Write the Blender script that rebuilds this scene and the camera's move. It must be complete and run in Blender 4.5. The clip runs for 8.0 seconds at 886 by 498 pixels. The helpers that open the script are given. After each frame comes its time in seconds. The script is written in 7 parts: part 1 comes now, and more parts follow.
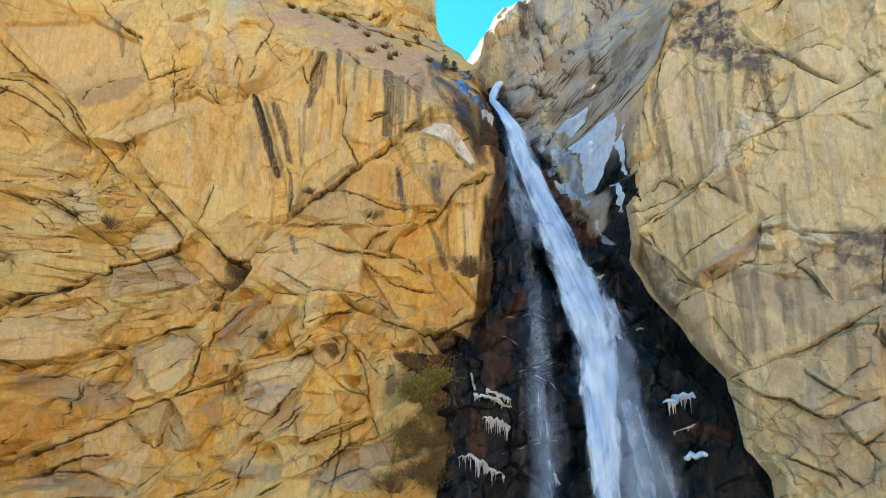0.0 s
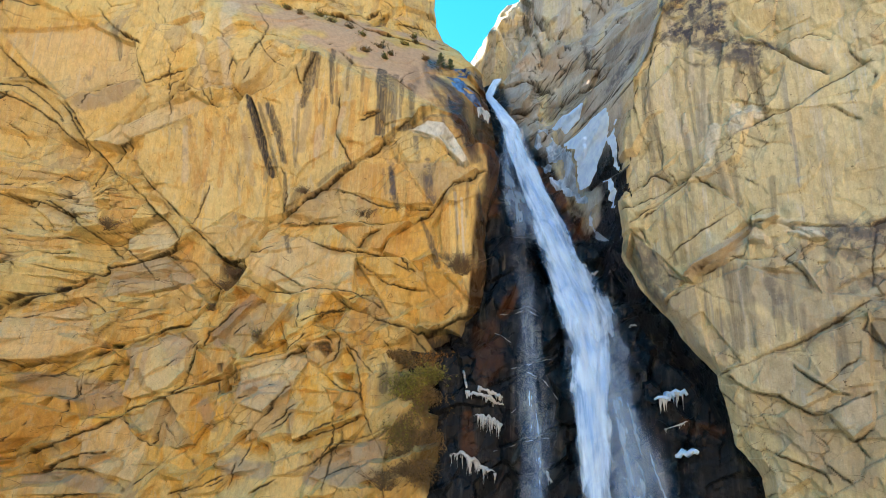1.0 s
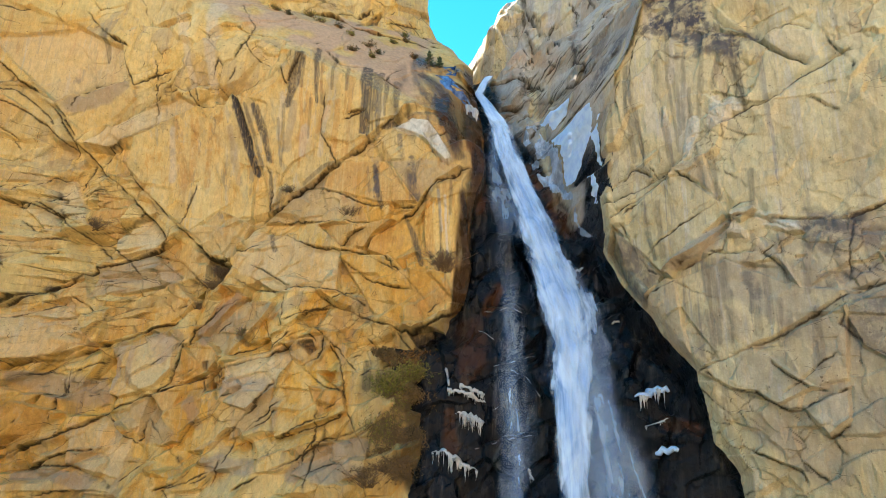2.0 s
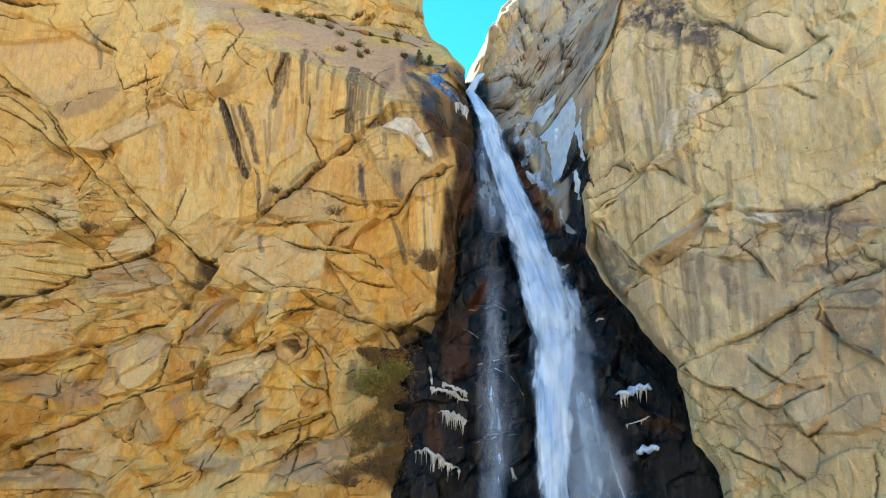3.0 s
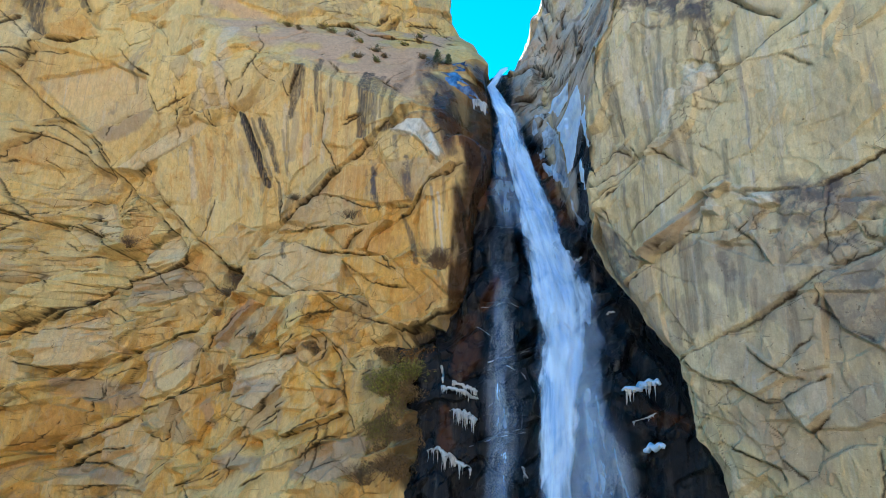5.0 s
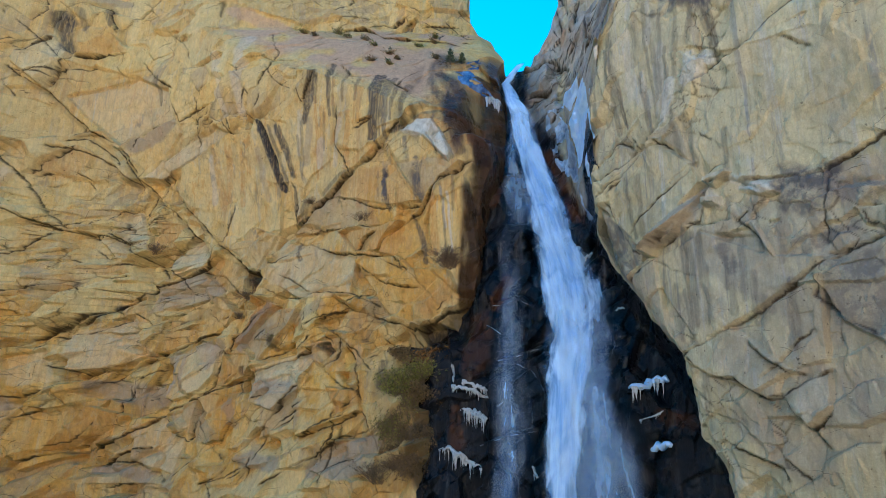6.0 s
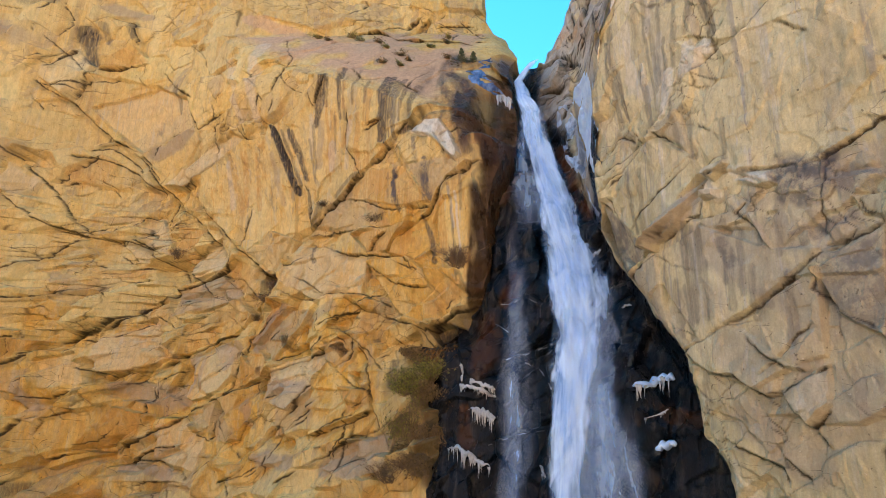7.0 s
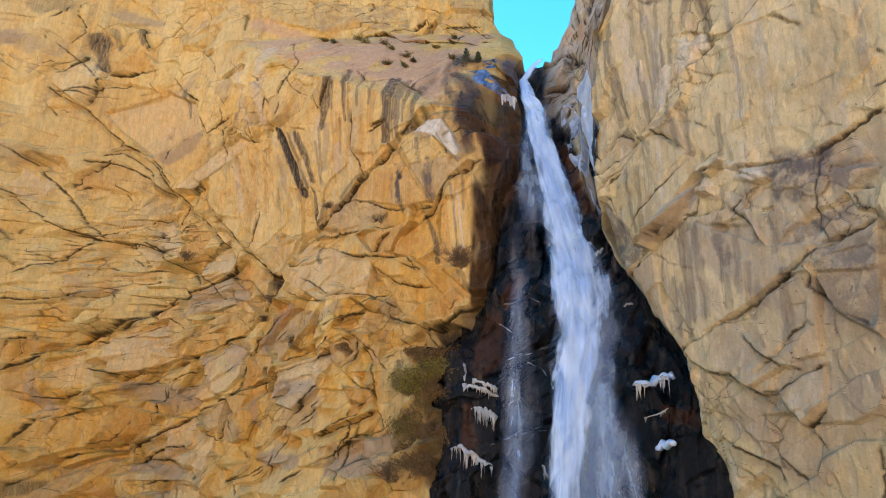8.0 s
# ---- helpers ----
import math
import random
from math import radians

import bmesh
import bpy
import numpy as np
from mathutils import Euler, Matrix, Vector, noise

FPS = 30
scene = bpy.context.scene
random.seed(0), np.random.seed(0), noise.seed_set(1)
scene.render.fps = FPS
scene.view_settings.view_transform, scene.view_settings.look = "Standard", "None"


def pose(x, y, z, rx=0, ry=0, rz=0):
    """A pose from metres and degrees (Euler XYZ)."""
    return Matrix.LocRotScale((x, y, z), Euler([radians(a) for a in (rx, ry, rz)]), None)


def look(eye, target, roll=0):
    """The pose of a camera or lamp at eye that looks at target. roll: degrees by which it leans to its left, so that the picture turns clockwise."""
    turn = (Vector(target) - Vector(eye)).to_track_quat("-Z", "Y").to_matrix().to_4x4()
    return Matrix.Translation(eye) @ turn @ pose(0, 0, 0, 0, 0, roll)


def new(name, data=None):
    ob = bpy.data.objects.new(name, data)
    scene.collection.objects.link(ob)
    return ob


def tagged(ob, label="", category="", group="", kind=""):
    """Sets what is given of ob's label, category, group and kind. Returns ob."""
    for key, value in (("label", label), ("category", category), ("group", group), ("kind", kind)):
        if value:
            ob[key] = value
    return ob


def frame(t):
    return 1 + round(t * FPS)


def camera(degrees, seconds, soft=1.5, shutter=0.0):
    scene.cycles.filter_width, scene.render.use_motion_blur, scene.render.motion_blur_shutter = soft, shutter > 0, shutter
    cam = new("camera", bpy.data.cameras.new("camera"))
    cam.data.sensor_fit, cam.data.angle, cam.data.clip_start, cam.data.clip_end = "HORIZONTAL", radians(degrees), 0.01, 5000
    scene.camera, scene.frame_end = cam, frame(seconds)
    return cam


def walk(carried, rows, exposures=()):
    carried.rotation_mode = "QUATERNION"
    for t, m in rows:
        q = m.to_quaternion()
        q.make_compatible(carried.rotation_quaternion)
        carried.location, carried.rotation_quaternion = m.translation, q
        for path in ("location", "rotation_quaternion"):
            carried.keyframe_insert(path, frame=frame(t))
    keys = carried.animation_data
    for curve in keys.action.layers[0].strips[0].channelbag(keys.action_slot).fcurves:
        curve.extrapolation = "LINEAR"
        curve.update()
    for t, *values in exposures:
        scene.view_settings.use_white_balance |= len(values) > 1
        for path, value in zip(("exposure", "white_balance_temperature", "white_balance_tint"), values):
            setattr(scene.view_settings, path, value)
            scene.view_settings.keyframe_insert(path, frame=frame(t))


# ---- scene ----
cam = camera(68.9, 8.0, 0.6)
METRES, EYE, TILT, LEAN, TURN = 14.0, 10.0, 17.5, -2.0, 0.0
ROWS = [
    (0.0, 0.0, 0.0, 0.0, 0.0, 0.0, -0.0),
    (0.5, 0.0481, -0.0001, -0.0037, 0.93, -0.0, 0.26),
    (1.0, 0.0995, 0.0013, -0.0091, 1.74, 0.02, 0.51),
    (1.5, 0.1594, 0.0051, -0.0164, 2.55, 0.07, 0.74),
    (2.0, 0.228, 0.0122, -0.0236, 3.4, 0.12, 0.96),
    (3.5, 0.4431, 0.0437, -0.0368, 7.14, 0.2, 2.18),
    (4.0, 0.5136, 0.0561, -0.042, 9.21, 0.29, 2.83),
    (4.5, 0.587, 0.0706, -0.0494, 11.43, 0.47, 3.47),
    (6.0, 0.8023, 0.1284, -0.0728, 18.24, 1.05, 5.54),
    (6.5, 0.8661, 0.1507, -0.0817, 20.34, 1.3, 6.11),
    (7.0, 0.9142, 0.1669, -0.0893, 21.93, 1.49, 6.52),
    (7.5, 0.9499, 0.1782, -0.0955, 23.06, 1.66, 6.79),
    (8.0, 0.9724, 0.1853, -0.099, 23.72, 1.76, 6.93),
]
walk(cam, [(t, pose(0, 0, EYE, TILT, LEAN, TURN) @ pose(METRES * x, METRES * y, METRES * z, 90 + pitch, roll, yaw)) for t, x, y, z, yaw, pitch, roll in ROWS],
     [(0.0, 2.22, 6620, 14), (3.5, 2.22, 6500, 12), (4.2, 2.18, 5800, 5), (4.6, 2.09, 5450, 8), (6.05, 1.82, 5150, 13), (6.3, 2.12, 6720, 27), (8.0, 2.12, 6720, 28)])

# ---- sky, sun ----
SUN_TO = Vector((-0.49, 0.41, 0.77)).normalized()
world = bpy.data.worlds.new("sky")
scene.world = world
world.use_nodes = True
wn = world.node_tree.nodes
sky = wn.new("ShaderNodeTexSky")
sky.sky_type, sky.sun_disc = "NISHITA", False
sky.sun_elevation = math.asin(SUN_TO.z)
sky.sun_rotation = math.atan2(SUN_TO.x, SUN_TO.y)
sky.altitude, sky.air_density, sky.dust_density, sky.ozone_density = 2500, 0.9, 0.0, 2.0
wn["Background"].inputs["Strength"].default_value = 0.12
vivid = wn.new("ShaderNodeHueSaturation")
vivid.inputs["Hue"].default_value, vivid.inputs["Saturation"].default_value, vivid.inputs["Value"].default_value = 0.475, 1.35, 1.0
world.node_tree.links.new(sky.outputs["Color"], vivid.inputs["Color"])
world.node_tree.links.new(vivid.outputs["Color"], wn["Background"].inputs["Color"])
sun_data = bpy.data.lights.new("sun", "SUN")
sun_data.energy, sun_data.angle, sun_data.color = 5.0, radians(0.5), (1.0, 0.93, 0.82)
sun = new("sun", sun_data)
sun.matrix_world = look(SUN_TO * 100, (0, 0, 0))


# ---- materials ----
class Nodes:
    """A small wrapper to write node materials briefly."""

    def __init__(self, name):
        self.mat = bpy.data.materials.new(name)
        self.mat.use_nodes = True
        self.tree = self.mat.node_tree
        self.bsdf = self.tree.nodes["Principled BSDF"]
        self.out = self.tree.nodes["Material Output"]
        geo = self.tree.nodes.new("ShaderNodeNewGeometry")
        self.place = geo.outputs["Position"]
        self.island = geo.outputs["Random Per Island"]

    def put(self, socket, value):
        if isinstance(value, bpy.types.NodeSocket):
            self.tree.links.new(value, socket)
        elif isinstance(value, (tuple, list)) and len(value) == 3 and socket.type == "RGBA":
            socket.default_value = (*value, 1)
        else:
            socket.default_value = value

    def scaled(self, sx, sy, sz, source=None):
        n = self.tree.nodes.new("ShaderNodeMapping")
        self.put(n.inputs["Vector"], source or self.place)
        n.inputs["Scale"].default_value = (sx, sy, sz)
        return n.outputs["Vector"]

    def shifted(self, by):
        n = self.tree.nodes.new("ShaderNodeMapping")
        self.put(n.inputs["Vector"], self.place)
        n.inputs["Location"].default_value = (by, by, by)
        return n.outputs["Vector"]

    def noise(self, scale, detail=4, rough=0.55, vector=None, distort=0.0):
        n = self.tree.nodes.new("ShaderNodeTexNoise")
        self.put(n.inputs["Vector"], vector or self.place)
        n.inputs["Scale"].default_value, n.inputs["Detail"].default_value = scale, detail
        n.inputs["Roughness"].default_value, n.inputs["Distortion"].default_value = rough, distort
        return n.outputs["Fac"]

    def hairlines(self, scale, sx, sz, thin, warp):
        shove = self.tree.nodes.new("ShaderNodeTexNoise")
        self.put(shove.inputs["Vector"], self.place)
        shove.inputs["Scale"].default_value, shove.inputs["Detail"].default_value = 0.9, 6
        sum_ = self.tree.nodes.new("ShaderNodeVectorMath")
        sum_.operation = "MULTIPLY_ADD"
        self.put(sum_.inputs[0], shove.outputs["Color"])
        sum_.inputs[1].default_value = (warp, warp, warp)
        self.put(sum_.inputs[2], self.place)
        turned = self.tree.nodes.new("ShaderNodeMapping")
        self.put(turned.inputs["Vector"], sum_.outputs[0])
        turned.inputs["Rotation"].default_value = (0, radians(-27), 0)
        turned.inputs["Scale"].default_value = (sx, 0.6, sz)
        v = self.tree.nodes.new("ShaderNodeTexVoronoi")
        v.feature = "DISTANCE_TO_EDGE"
        self.put(v.inputs["Vector"], turned.outputs["Vector"])
        v.inputs["Scale"].default_value = scale
        return self.step(v.outputs["Distance"], thin, thin * 0.3)

    def step(self, value, a, b, lo=0.0, hi=1.0):
        n = self.tree.nodes.new("ShaderNodeMapRange")
        n.interpolation_type = "SMOOTHSTEP"
        self.put(n.inputs["Value"], value)
        for key, v in (("From Min", a), ("From Max", b), ("To Min", lo), ("To Max", hi)):
            n.inputs[key].default_value = v
        return n.outputs["Result"]

    def maths(self, kind, a, b=0.0):
        n = self.tree.nodes.new("ShaderNodeMath")
        n.operation = kind
        self.put(n.inputs[0], a)
        self.put(n.inputs[1], b)
        return n.outputs[0]

    def mix(self, fac, a, b, kind="MIX"):
        n = self.tree.nodes.new("ShaderNodeMix")
        n.data_type, n.blend_type = "RGBA", kind
        self.put(n.inputs["Factor"], fac)
        self.put(n.inputs["A"], a)
        self.put(n.inputs["B"], b)
        return n.outputs["Result"]

    def field(self, name):
        n = self.tree.nodes.new("ShaderNodeAttribute")
        n.attribute_name = name
        return n.outputs["Fac"]

    def object_random(self):
        return self.tree.nodes.new("ShaderNodeObjectInfo").outputs["Random"]

    def bump(self, height, distance, strength=1.0, under=None):
        n = self.tree.nodes.new("ShaderNodeBump")
        n.inputs["Strength"].default_value, n.inputs["Distance"].default_value = strength, distance
        self.put(n.inputs["Height"], height)
        if under:
            self.put(n.inputs["Normal"], under)
        return n.outputs["Normal"]

    def done(self, colour, rough=0.85, normal=None, metal=0.0):
        self.put(self.bsdf.inputs["Base Color"], colour)
        self.put(self.bsdf.inputs["Roughness"], rough)
        self.bsdf.inputs["Metallic"].default_value = metal
        if normal:
            self.put(self.bsdf.inputs["Normal"], normal)
        return self.mat


def rock_material(name, pale_rock, deep_rock, rust_rock, pale_streak=(0.56, 0.47, 0.30), grey_streak=(0.20, 0.165, 0.12), streaky=0.55, bright=(0.70, 0.55, 0.25)):
    """Granite cliff: two ochres, mineral streaks that run down the face, patina, lichen and wet stains; some of these
    tones also hold painted shade.
    """
    n = Nodes(name)
    big = n.noise(0.22, 3, 0.6)
    mid = n.noise(1.1, 5, 0.65)
    fine = n.noise(4.5, 7, 0.72, n.scaled(1.0, 1.0, 0.45))
    grain = n.noise(17.0, 5, 0.75)
    run = n.noise(1.0, 5, 0.62, n.scaled(2.6, 2.6, 0.05), 0.25)
    run_fine = n.noise(1.0, 4, 0.6, n.scaled(9.0, 9.0, 0.14), 0.3)
    colour = n.mix(n.step(big, 0.35, 0.65), pale_rock, tuple(0.55 * a + 0.45 * b for a, b in zip(pale_rock, deep_rock)))
    colour = n.mix(n.maths("MULTIPLY", n.field("orange"), n.step(mid, 0.15, 0.55, 0.35, 1.0)), colour, deep_rock)
    slab = n.maths("ADD", n.maths("MULTIPLY", n.field("slab"), 1 - streaky), streaky)
    run_b = n.noise(1.0, 5, 0.65, n.scaled(1.7, 1.7, 0.045, n.shifted(31)), 0.3)
    colour = n.mix(n.maths("MULTIPLY", slab, n.step(run, 0.54, 0.63, 0, 0.5)), colour, rust_rock)
    colour = n.mix(n.maths("MULTIPLY", slab, n.step(run, 0.45, 0.36, 0, 0.6)), colour, pale_streak)
    colour = n.mix(n.maths("MULTIPLY", slab, n.step(run_b, 0.58, 0.66, 0, 0.58)), colour, grey_streak)
    colour = n.mix(n.maths("MULTIPLY", slab, n.step(run_fine, 0.60, 0.69, 0, 0.42)), colour, grey_streak)
    wide = n.noise(1.0, 4, 0.55, n.scaled(0.62, 0.62, 0.05, n.shifted(57)), 0.2)
    colour = n.mix(n.step(wide, 0.50, 0.60, 0, 0.55), colour, bright)
    colour = n.mix(n.maths("MULTIPLY", slab, n.step(wide, 0.44, 0.36, 0, 0.5)), colour, tuple(0.55 * a + 0.45 * b for a, b in zip(pale_rock, grey_streak)))
    tone = n.field("tone")
    colour = n.mix(n.step(tone, 0.12, 0.42, 0, 0.42), colour, (0.30, 0.22, 0.15))
    colour = n.mix(n.step(tone, -0.1, -0.42, 0, 0.3), colour, tuple(min(0.7, 1.15 * c) for c in pale_rock))
    colour = n.mix(n.step(mid, 0.58, 0.80, 0, 0.18), colour, (0.27, 0.19, 0.11))
    colour = n.mix(n.maths("MULTIPLY", n.field("rust"), n.step(run_fine, 0.3, 0.6, 0.3, 1.0)), colour, rust_rock)
    colour = n.mix(n.field("sand"), colour, (0.56, 0.36, 0.22))
    colour = n.mix(n.maths("MULTIPLY", n.field("grey"), n.step(fine, 0.2, 0.5, 0.35, 0.78)), colour, (0.27, 0.22, 0.195))
    colour = n.mix(n.maths("MULTIPLY", n.field("pale"), 0.85), colour, (0.58, 0.52, 0.43))
    colour = n.mix(n.maths("MULTIPLY", n.field("dark"), n.step(run_fine, 0.34, 0.56, 0.55, 1.0)), colour, (0.045, 0.04, 0.042))
    colour = n.mix(n.maths("MULTIPLY", n.field("green"), n.step(fine, 0.35, 0.6, 0.3, 1.0)), colour, (0.13, 0.09, 0.022))
    colour = n.mix(n.step(n.object_random(), 0.0, 1.0, 0.0, 0.16), colour, (0.30, 0.21, 0.13))
    colour = n.mix(0.75, colour, n.mix(n.step(fine, 0.28, 0.72), tuple([0.80] * 3), tuple([1.18] * 3)), "MULTIPLY")
    colour = n.mix(0.38, colour, n.mix(n.step(grain, 0.28, 0.72), tuple([0.78] * 3), tuple([1.24] * 3)), "MULTIPLY")
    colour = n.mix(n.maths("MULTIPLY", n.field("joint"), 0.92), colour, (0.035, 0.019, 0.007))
    calm = n.step(n.field("slab"), 0.3, 0.9, 1.0, 0.25)
    lines = n.maths("MULTIPLY", n.hairlines(0.5, 0.55, 1.5, 0.006, 0.25), n.step(n.noise(0.7, 3), 0.54, 0.64))
    lines_b = n.maths("MULTIPLY", n.hairlines(1.3, 0.5, 1.6, 0.011, 0.2), n.step(n.noise(0.9, 3, 0.5, n.shifted(9)), 0.57, 0.68))
    cracks = n.maths("MULTIPLY", n.maths("MAXIMUM", lines, lines_b), calm)
    colour = n.mix(n.maths("MULTIPLY", cracks, 0.62), colour, (0.035, 0.02, 0.007))
    pits = n.step(n.noise(6.5, 2, 0.5, n.shifted(4)), 0.70, 0.76)
    colour = n.mix(n.maths("MULTIPLY", pits, 0.55), colour, (0.06, 0.038, 0.016))
    flecks = n.step(n.noise(8.5, 2, 0.5, n.shifted(17)), 0.70, 0.78)
    colour = n.mix(n.maths("MULTIPLY", flecks, 0.45), colour, (0.66, 0.56, 0.42))
    colour = n.mix(n.maths("MULTIPLY", n.field("patina_and_shade"), n.step(n.noise(2.2, 6, 0.7, n.shifted(3)), 0.36, 0.58, 0.1, 1.0)), colour, (0.072, 0.068, 0.084))
    colour = n.mix(n.field("chalk"), colour, n.mix(n.step(fine, 0.35, 0.6), (0.50, 0.45, 0.36), (0.70, 0.65, 0.55)))
    wet = n.field("wet")
    colour = n.mix(n.maths("MULTIPLY", wet, n.step(run, 0.2, 0.5, 0.85, 1.0)), colour, n.mix(n.maths("MULTIPLY", n.field("rust"), n.step(mid, 0.3, 0.6, 0.3, 1.0)), n.mix(n.step(run_fine, 0.35, 0.75), (0.003, 0.004, 0.007), (0.014, 0.011, 0.011)), (0.085, 0.030, 0.010)))
    rough = n.maths("ADD", n.step(wet, 0.1, 0.8, 0.88, 0.24), n.maths("MULTIPLY", wet, n.step(mid, 0.4, 0.65, 0.0, 0.25)))
    normal = n.bump(n.noise(2.6, 8, 0.68, n.scaled(1.0, 1.0, 0.7)), 0.14, 0.75)
    normal = n.bump(n.noise(9.0, 6, 0.7), 0.025, 0.7, normal)
    n.put(n.bsdf.inputs["Specular IOR Level"], n.step(wet, 0.2, 0.8, 0.35, 0.18))
    return n.done(colour, rough, normal)


ROCK_LEFT = rock_material("ochre_granite", (0.675, 0.485, 0.19), (0.68, 0.365, 0.05), (0.52, 0.235, 0.045))
ROCK_RIGHT = rock_material("buff_granite", (0.605, 0.52, 0.315), (0.50, 0.41, 0.21), (0.44, 0.34, 0.16), pale_streak=(0.56, 0.525, 0.44), grey_streak=(0.20, 0.20, 0.205), streaky=0.45, bright=(0.68, 0.585, 0.33))
ROCK_GREY = rock_material("grey_granite", (0.48, 0.45, 0.40), (0.33, 0.31, 0.285), (0.32, 0.25, 0.17), pale_streak=(0.55, 0.51, 0.45), grey_streak=(0.12, 0.113, 0.113))


def snow_material():
    n = Nodes("old_snow")
    tone = n.mix(n.step(n.noise(2.5, 5), 0.35, 0.7), (0.62, 0.79, 1.0), (0.46, 0.64, 0.92))
    mat = n.done(tone, 0.55, n.bump(n.noise(7, 5), 0.05, 0.6))
    n.bsdf.inputs["Subsurface Weight"].default_value = 0.0
    return mat


SNOW = snow_material()


def ice_material():
    n = Nodes("icicle_ice")
    tone = n.mix(n.noise(1.0, 4, 0.6, n.scaled(6, 6, 1.2)), (0.74, 0.75, 0.77), (0.42, 0.41, 0.39))
    mat = n.done(tone, 0.3, n.bump(n.noise(9, 4), 0.03, 0.5))
    n.bsdf.inputs["Transmission Weight"].default_value = 0.12
    return mat


ICE = ice_material()


def glaze_material(name, clear, milky, rough):
    """A thin crust of clear ice or running water over rock."""
    n = Nodes(name)
    tone = n.mix(n.step(n.noise(1.0, 5, 0.65, n.scaled(2.2, 1.2, 0.7), 0.6), 0.35, 0.68), clear, milky)
    tone = n.mix(n.step(n.noise(5.0, 5, 0.7), 0.52, 0.75, 0, 0.5), tone, tuple(0.4 * c for c in clear))
    return n.done(tone, rough, n.bump(n.noise(3.5, 6, 0.65), 0.05, 0.6))


GLAZE = glaze_material("grey_glaze_ice", (0.20, 0.24, 0.30), (0.50, 0.60, 0.74), 0.28)
# The deep blue is the mirrored sky put into the base colour.
FILM = glaze_material("sky_tinted_ice", (0.025, 0.05, 0.15), (0.17, 0.28, 0.52), 0.16)



def water_material(name, low, high, most):
    """White falling water: dense in the middle, breaking up into soft plumes and thinning out to nothing."""
    n = Nodes(name)
    uv = n.tree.nodes.new("ShaderNodeUVMap").outputs["UV"]
    jets = n.noise(1.0, 3, 0.5, n.scaled(1.3, 0.13, 1, uv), 0.3)
    threads = n.noise(1.0, 4, 0.55, n.scaled(5.0, 0.35, 1, uv), 0.6)
    clots = n.noise(1.0, 7, 0.62, n.scaled(1.15, 0.48, 1, uv), 0.9)
    body = n.maths("ADD", n.maths("MULTIPLY", jets, 0.36), n.maths("ADD", n.maths("MULTIPLY", threads, 0.14), n.maths("MULTIPLY", clots, 0.50)))
    full = n.maths("ADD", body, n.maths("MULTIPLY", n.maths("SUBTRACT", n.field("body"), 0.5), 0.46))
    cover = n.maths("MULTIPLY", n.step(full, low, high, 0.0, most), n.step(n.field("body"), 0.0, 0.7))
    n.put(n.bsdf.inputs["Alpha"], cover)
    # Low zones turn blue-grey: the water's shading is put into its colour.
    tone = n.mix(n.step(n.maths("ADD", n.maths("MULTIPLY", threads, 0.4), n.maths("MULTIPLY", clots, 0.6)), 0.34, 0.62), (0.26, 0.45, 0.78), (0.62, 0.78, 0.96))
    return n.done(tone, 0.8, n.bump(clots, 0.10, 0.3))


WATER_CORE = water_material("white_water", 0.40, 0.72, 0.97)
WATER_VEIL = water_material("water_veil", 0.46, 0.86, 0.42)
WATER_THIN = water_material("thin_water", 0.46, 1.0, 0.22)
WATER_WISP = water_material("water_wisps", 0.55, 0.90, 0.40)


def plain(name, dark, light, scale, rough=0.9, leafy=False):
    n = Nodes(name)
    fac = n.island if leafy else n.noise(scale, 4)
    mat = n.done(n.mix(fac, dark, light), rough)
    return mat


BARK = plain("grey_bark", (0.10, 0.07, 0.05), (0.22, 0.16, 0.11), 12)
TWIG = plain("dry_twig", (0.15, 0.09, 0.045), (0.30, 0.19, 0.10), 9)
LEAF_OLIVE = plain("olive_leaf", (0.06, 0.065, 0.01), (0.40, 0.34, 0.05), 1, 0.7, True)
LEAF_DRY = plain("dry_leaf", (0.05, 0.03, 0.01), (0.36, 0.21, 0.065), 1, 0.8, True)
LEAF_RUST = plain("rusty_leaf", (0.10, 0.045, 0.01), (0.46, 0.20, 0.035), 1, 0.8, True)
LEAF_RED = plain("russet_leaf", (0.13, 0.055, 0.03), (0.26, 0.13, 0.06), 1, 0.8, True)
NEEDLE = plain("juniper_needle", (0.03, 0.05, 0.015), (0.09, 0.10, 0.03), 1, 0.7, True)


def ground_material():
    n = Nodes("sandy_ground")
    tone = n.mix(n.step(n.noise(0.05, 5), 0.35, 0.65), (0.48, 0.36, 0.22), (0.38, 0.29, 0.18))
    tone = n.mix(0.6, tone, n.mix(n.noise(3, 6, 0.7), tuple([0.6] * 3), tuple([1.3] * 3)), "MULTIPLY")
    return n.done(tone, 0.95, n.bump(n.noise(2, 6, 0.7), 0.2, 0.6))


GROUND = ground_material()

# ---- noise fields and rock sheets ----
TABLE = np.random.RandomState(7).rand(16, 256, 256)


def smooth(a, b, x):
    t = np.clip((x - a) / (b - a), 0, 1)
    return t * t * (3 - 2 * t)


def value_noise(x, y, seed):
    ix, iy = np.floor(x).astype(int), np.floor(y).astype(int)
    fx, fy = x - ix, y - iy
    fx, fy = fx * fx * (3 - 2 * fx), fy * fy * (3 - 2 * fy)
    tab = TABLE[seed % 16]
    a, b = tab[ix & 255, iy & 255], tab[(ix + 1) & 255, iy & 255]
    c, d = tab[ix & 255, (iy + 1) & 255], tab[(ix + 1) & 255, (iy + 1) & 255]
    return (a + (b - a) * fx) * (1 - fy) + (c + (d - c) * fx) * fy


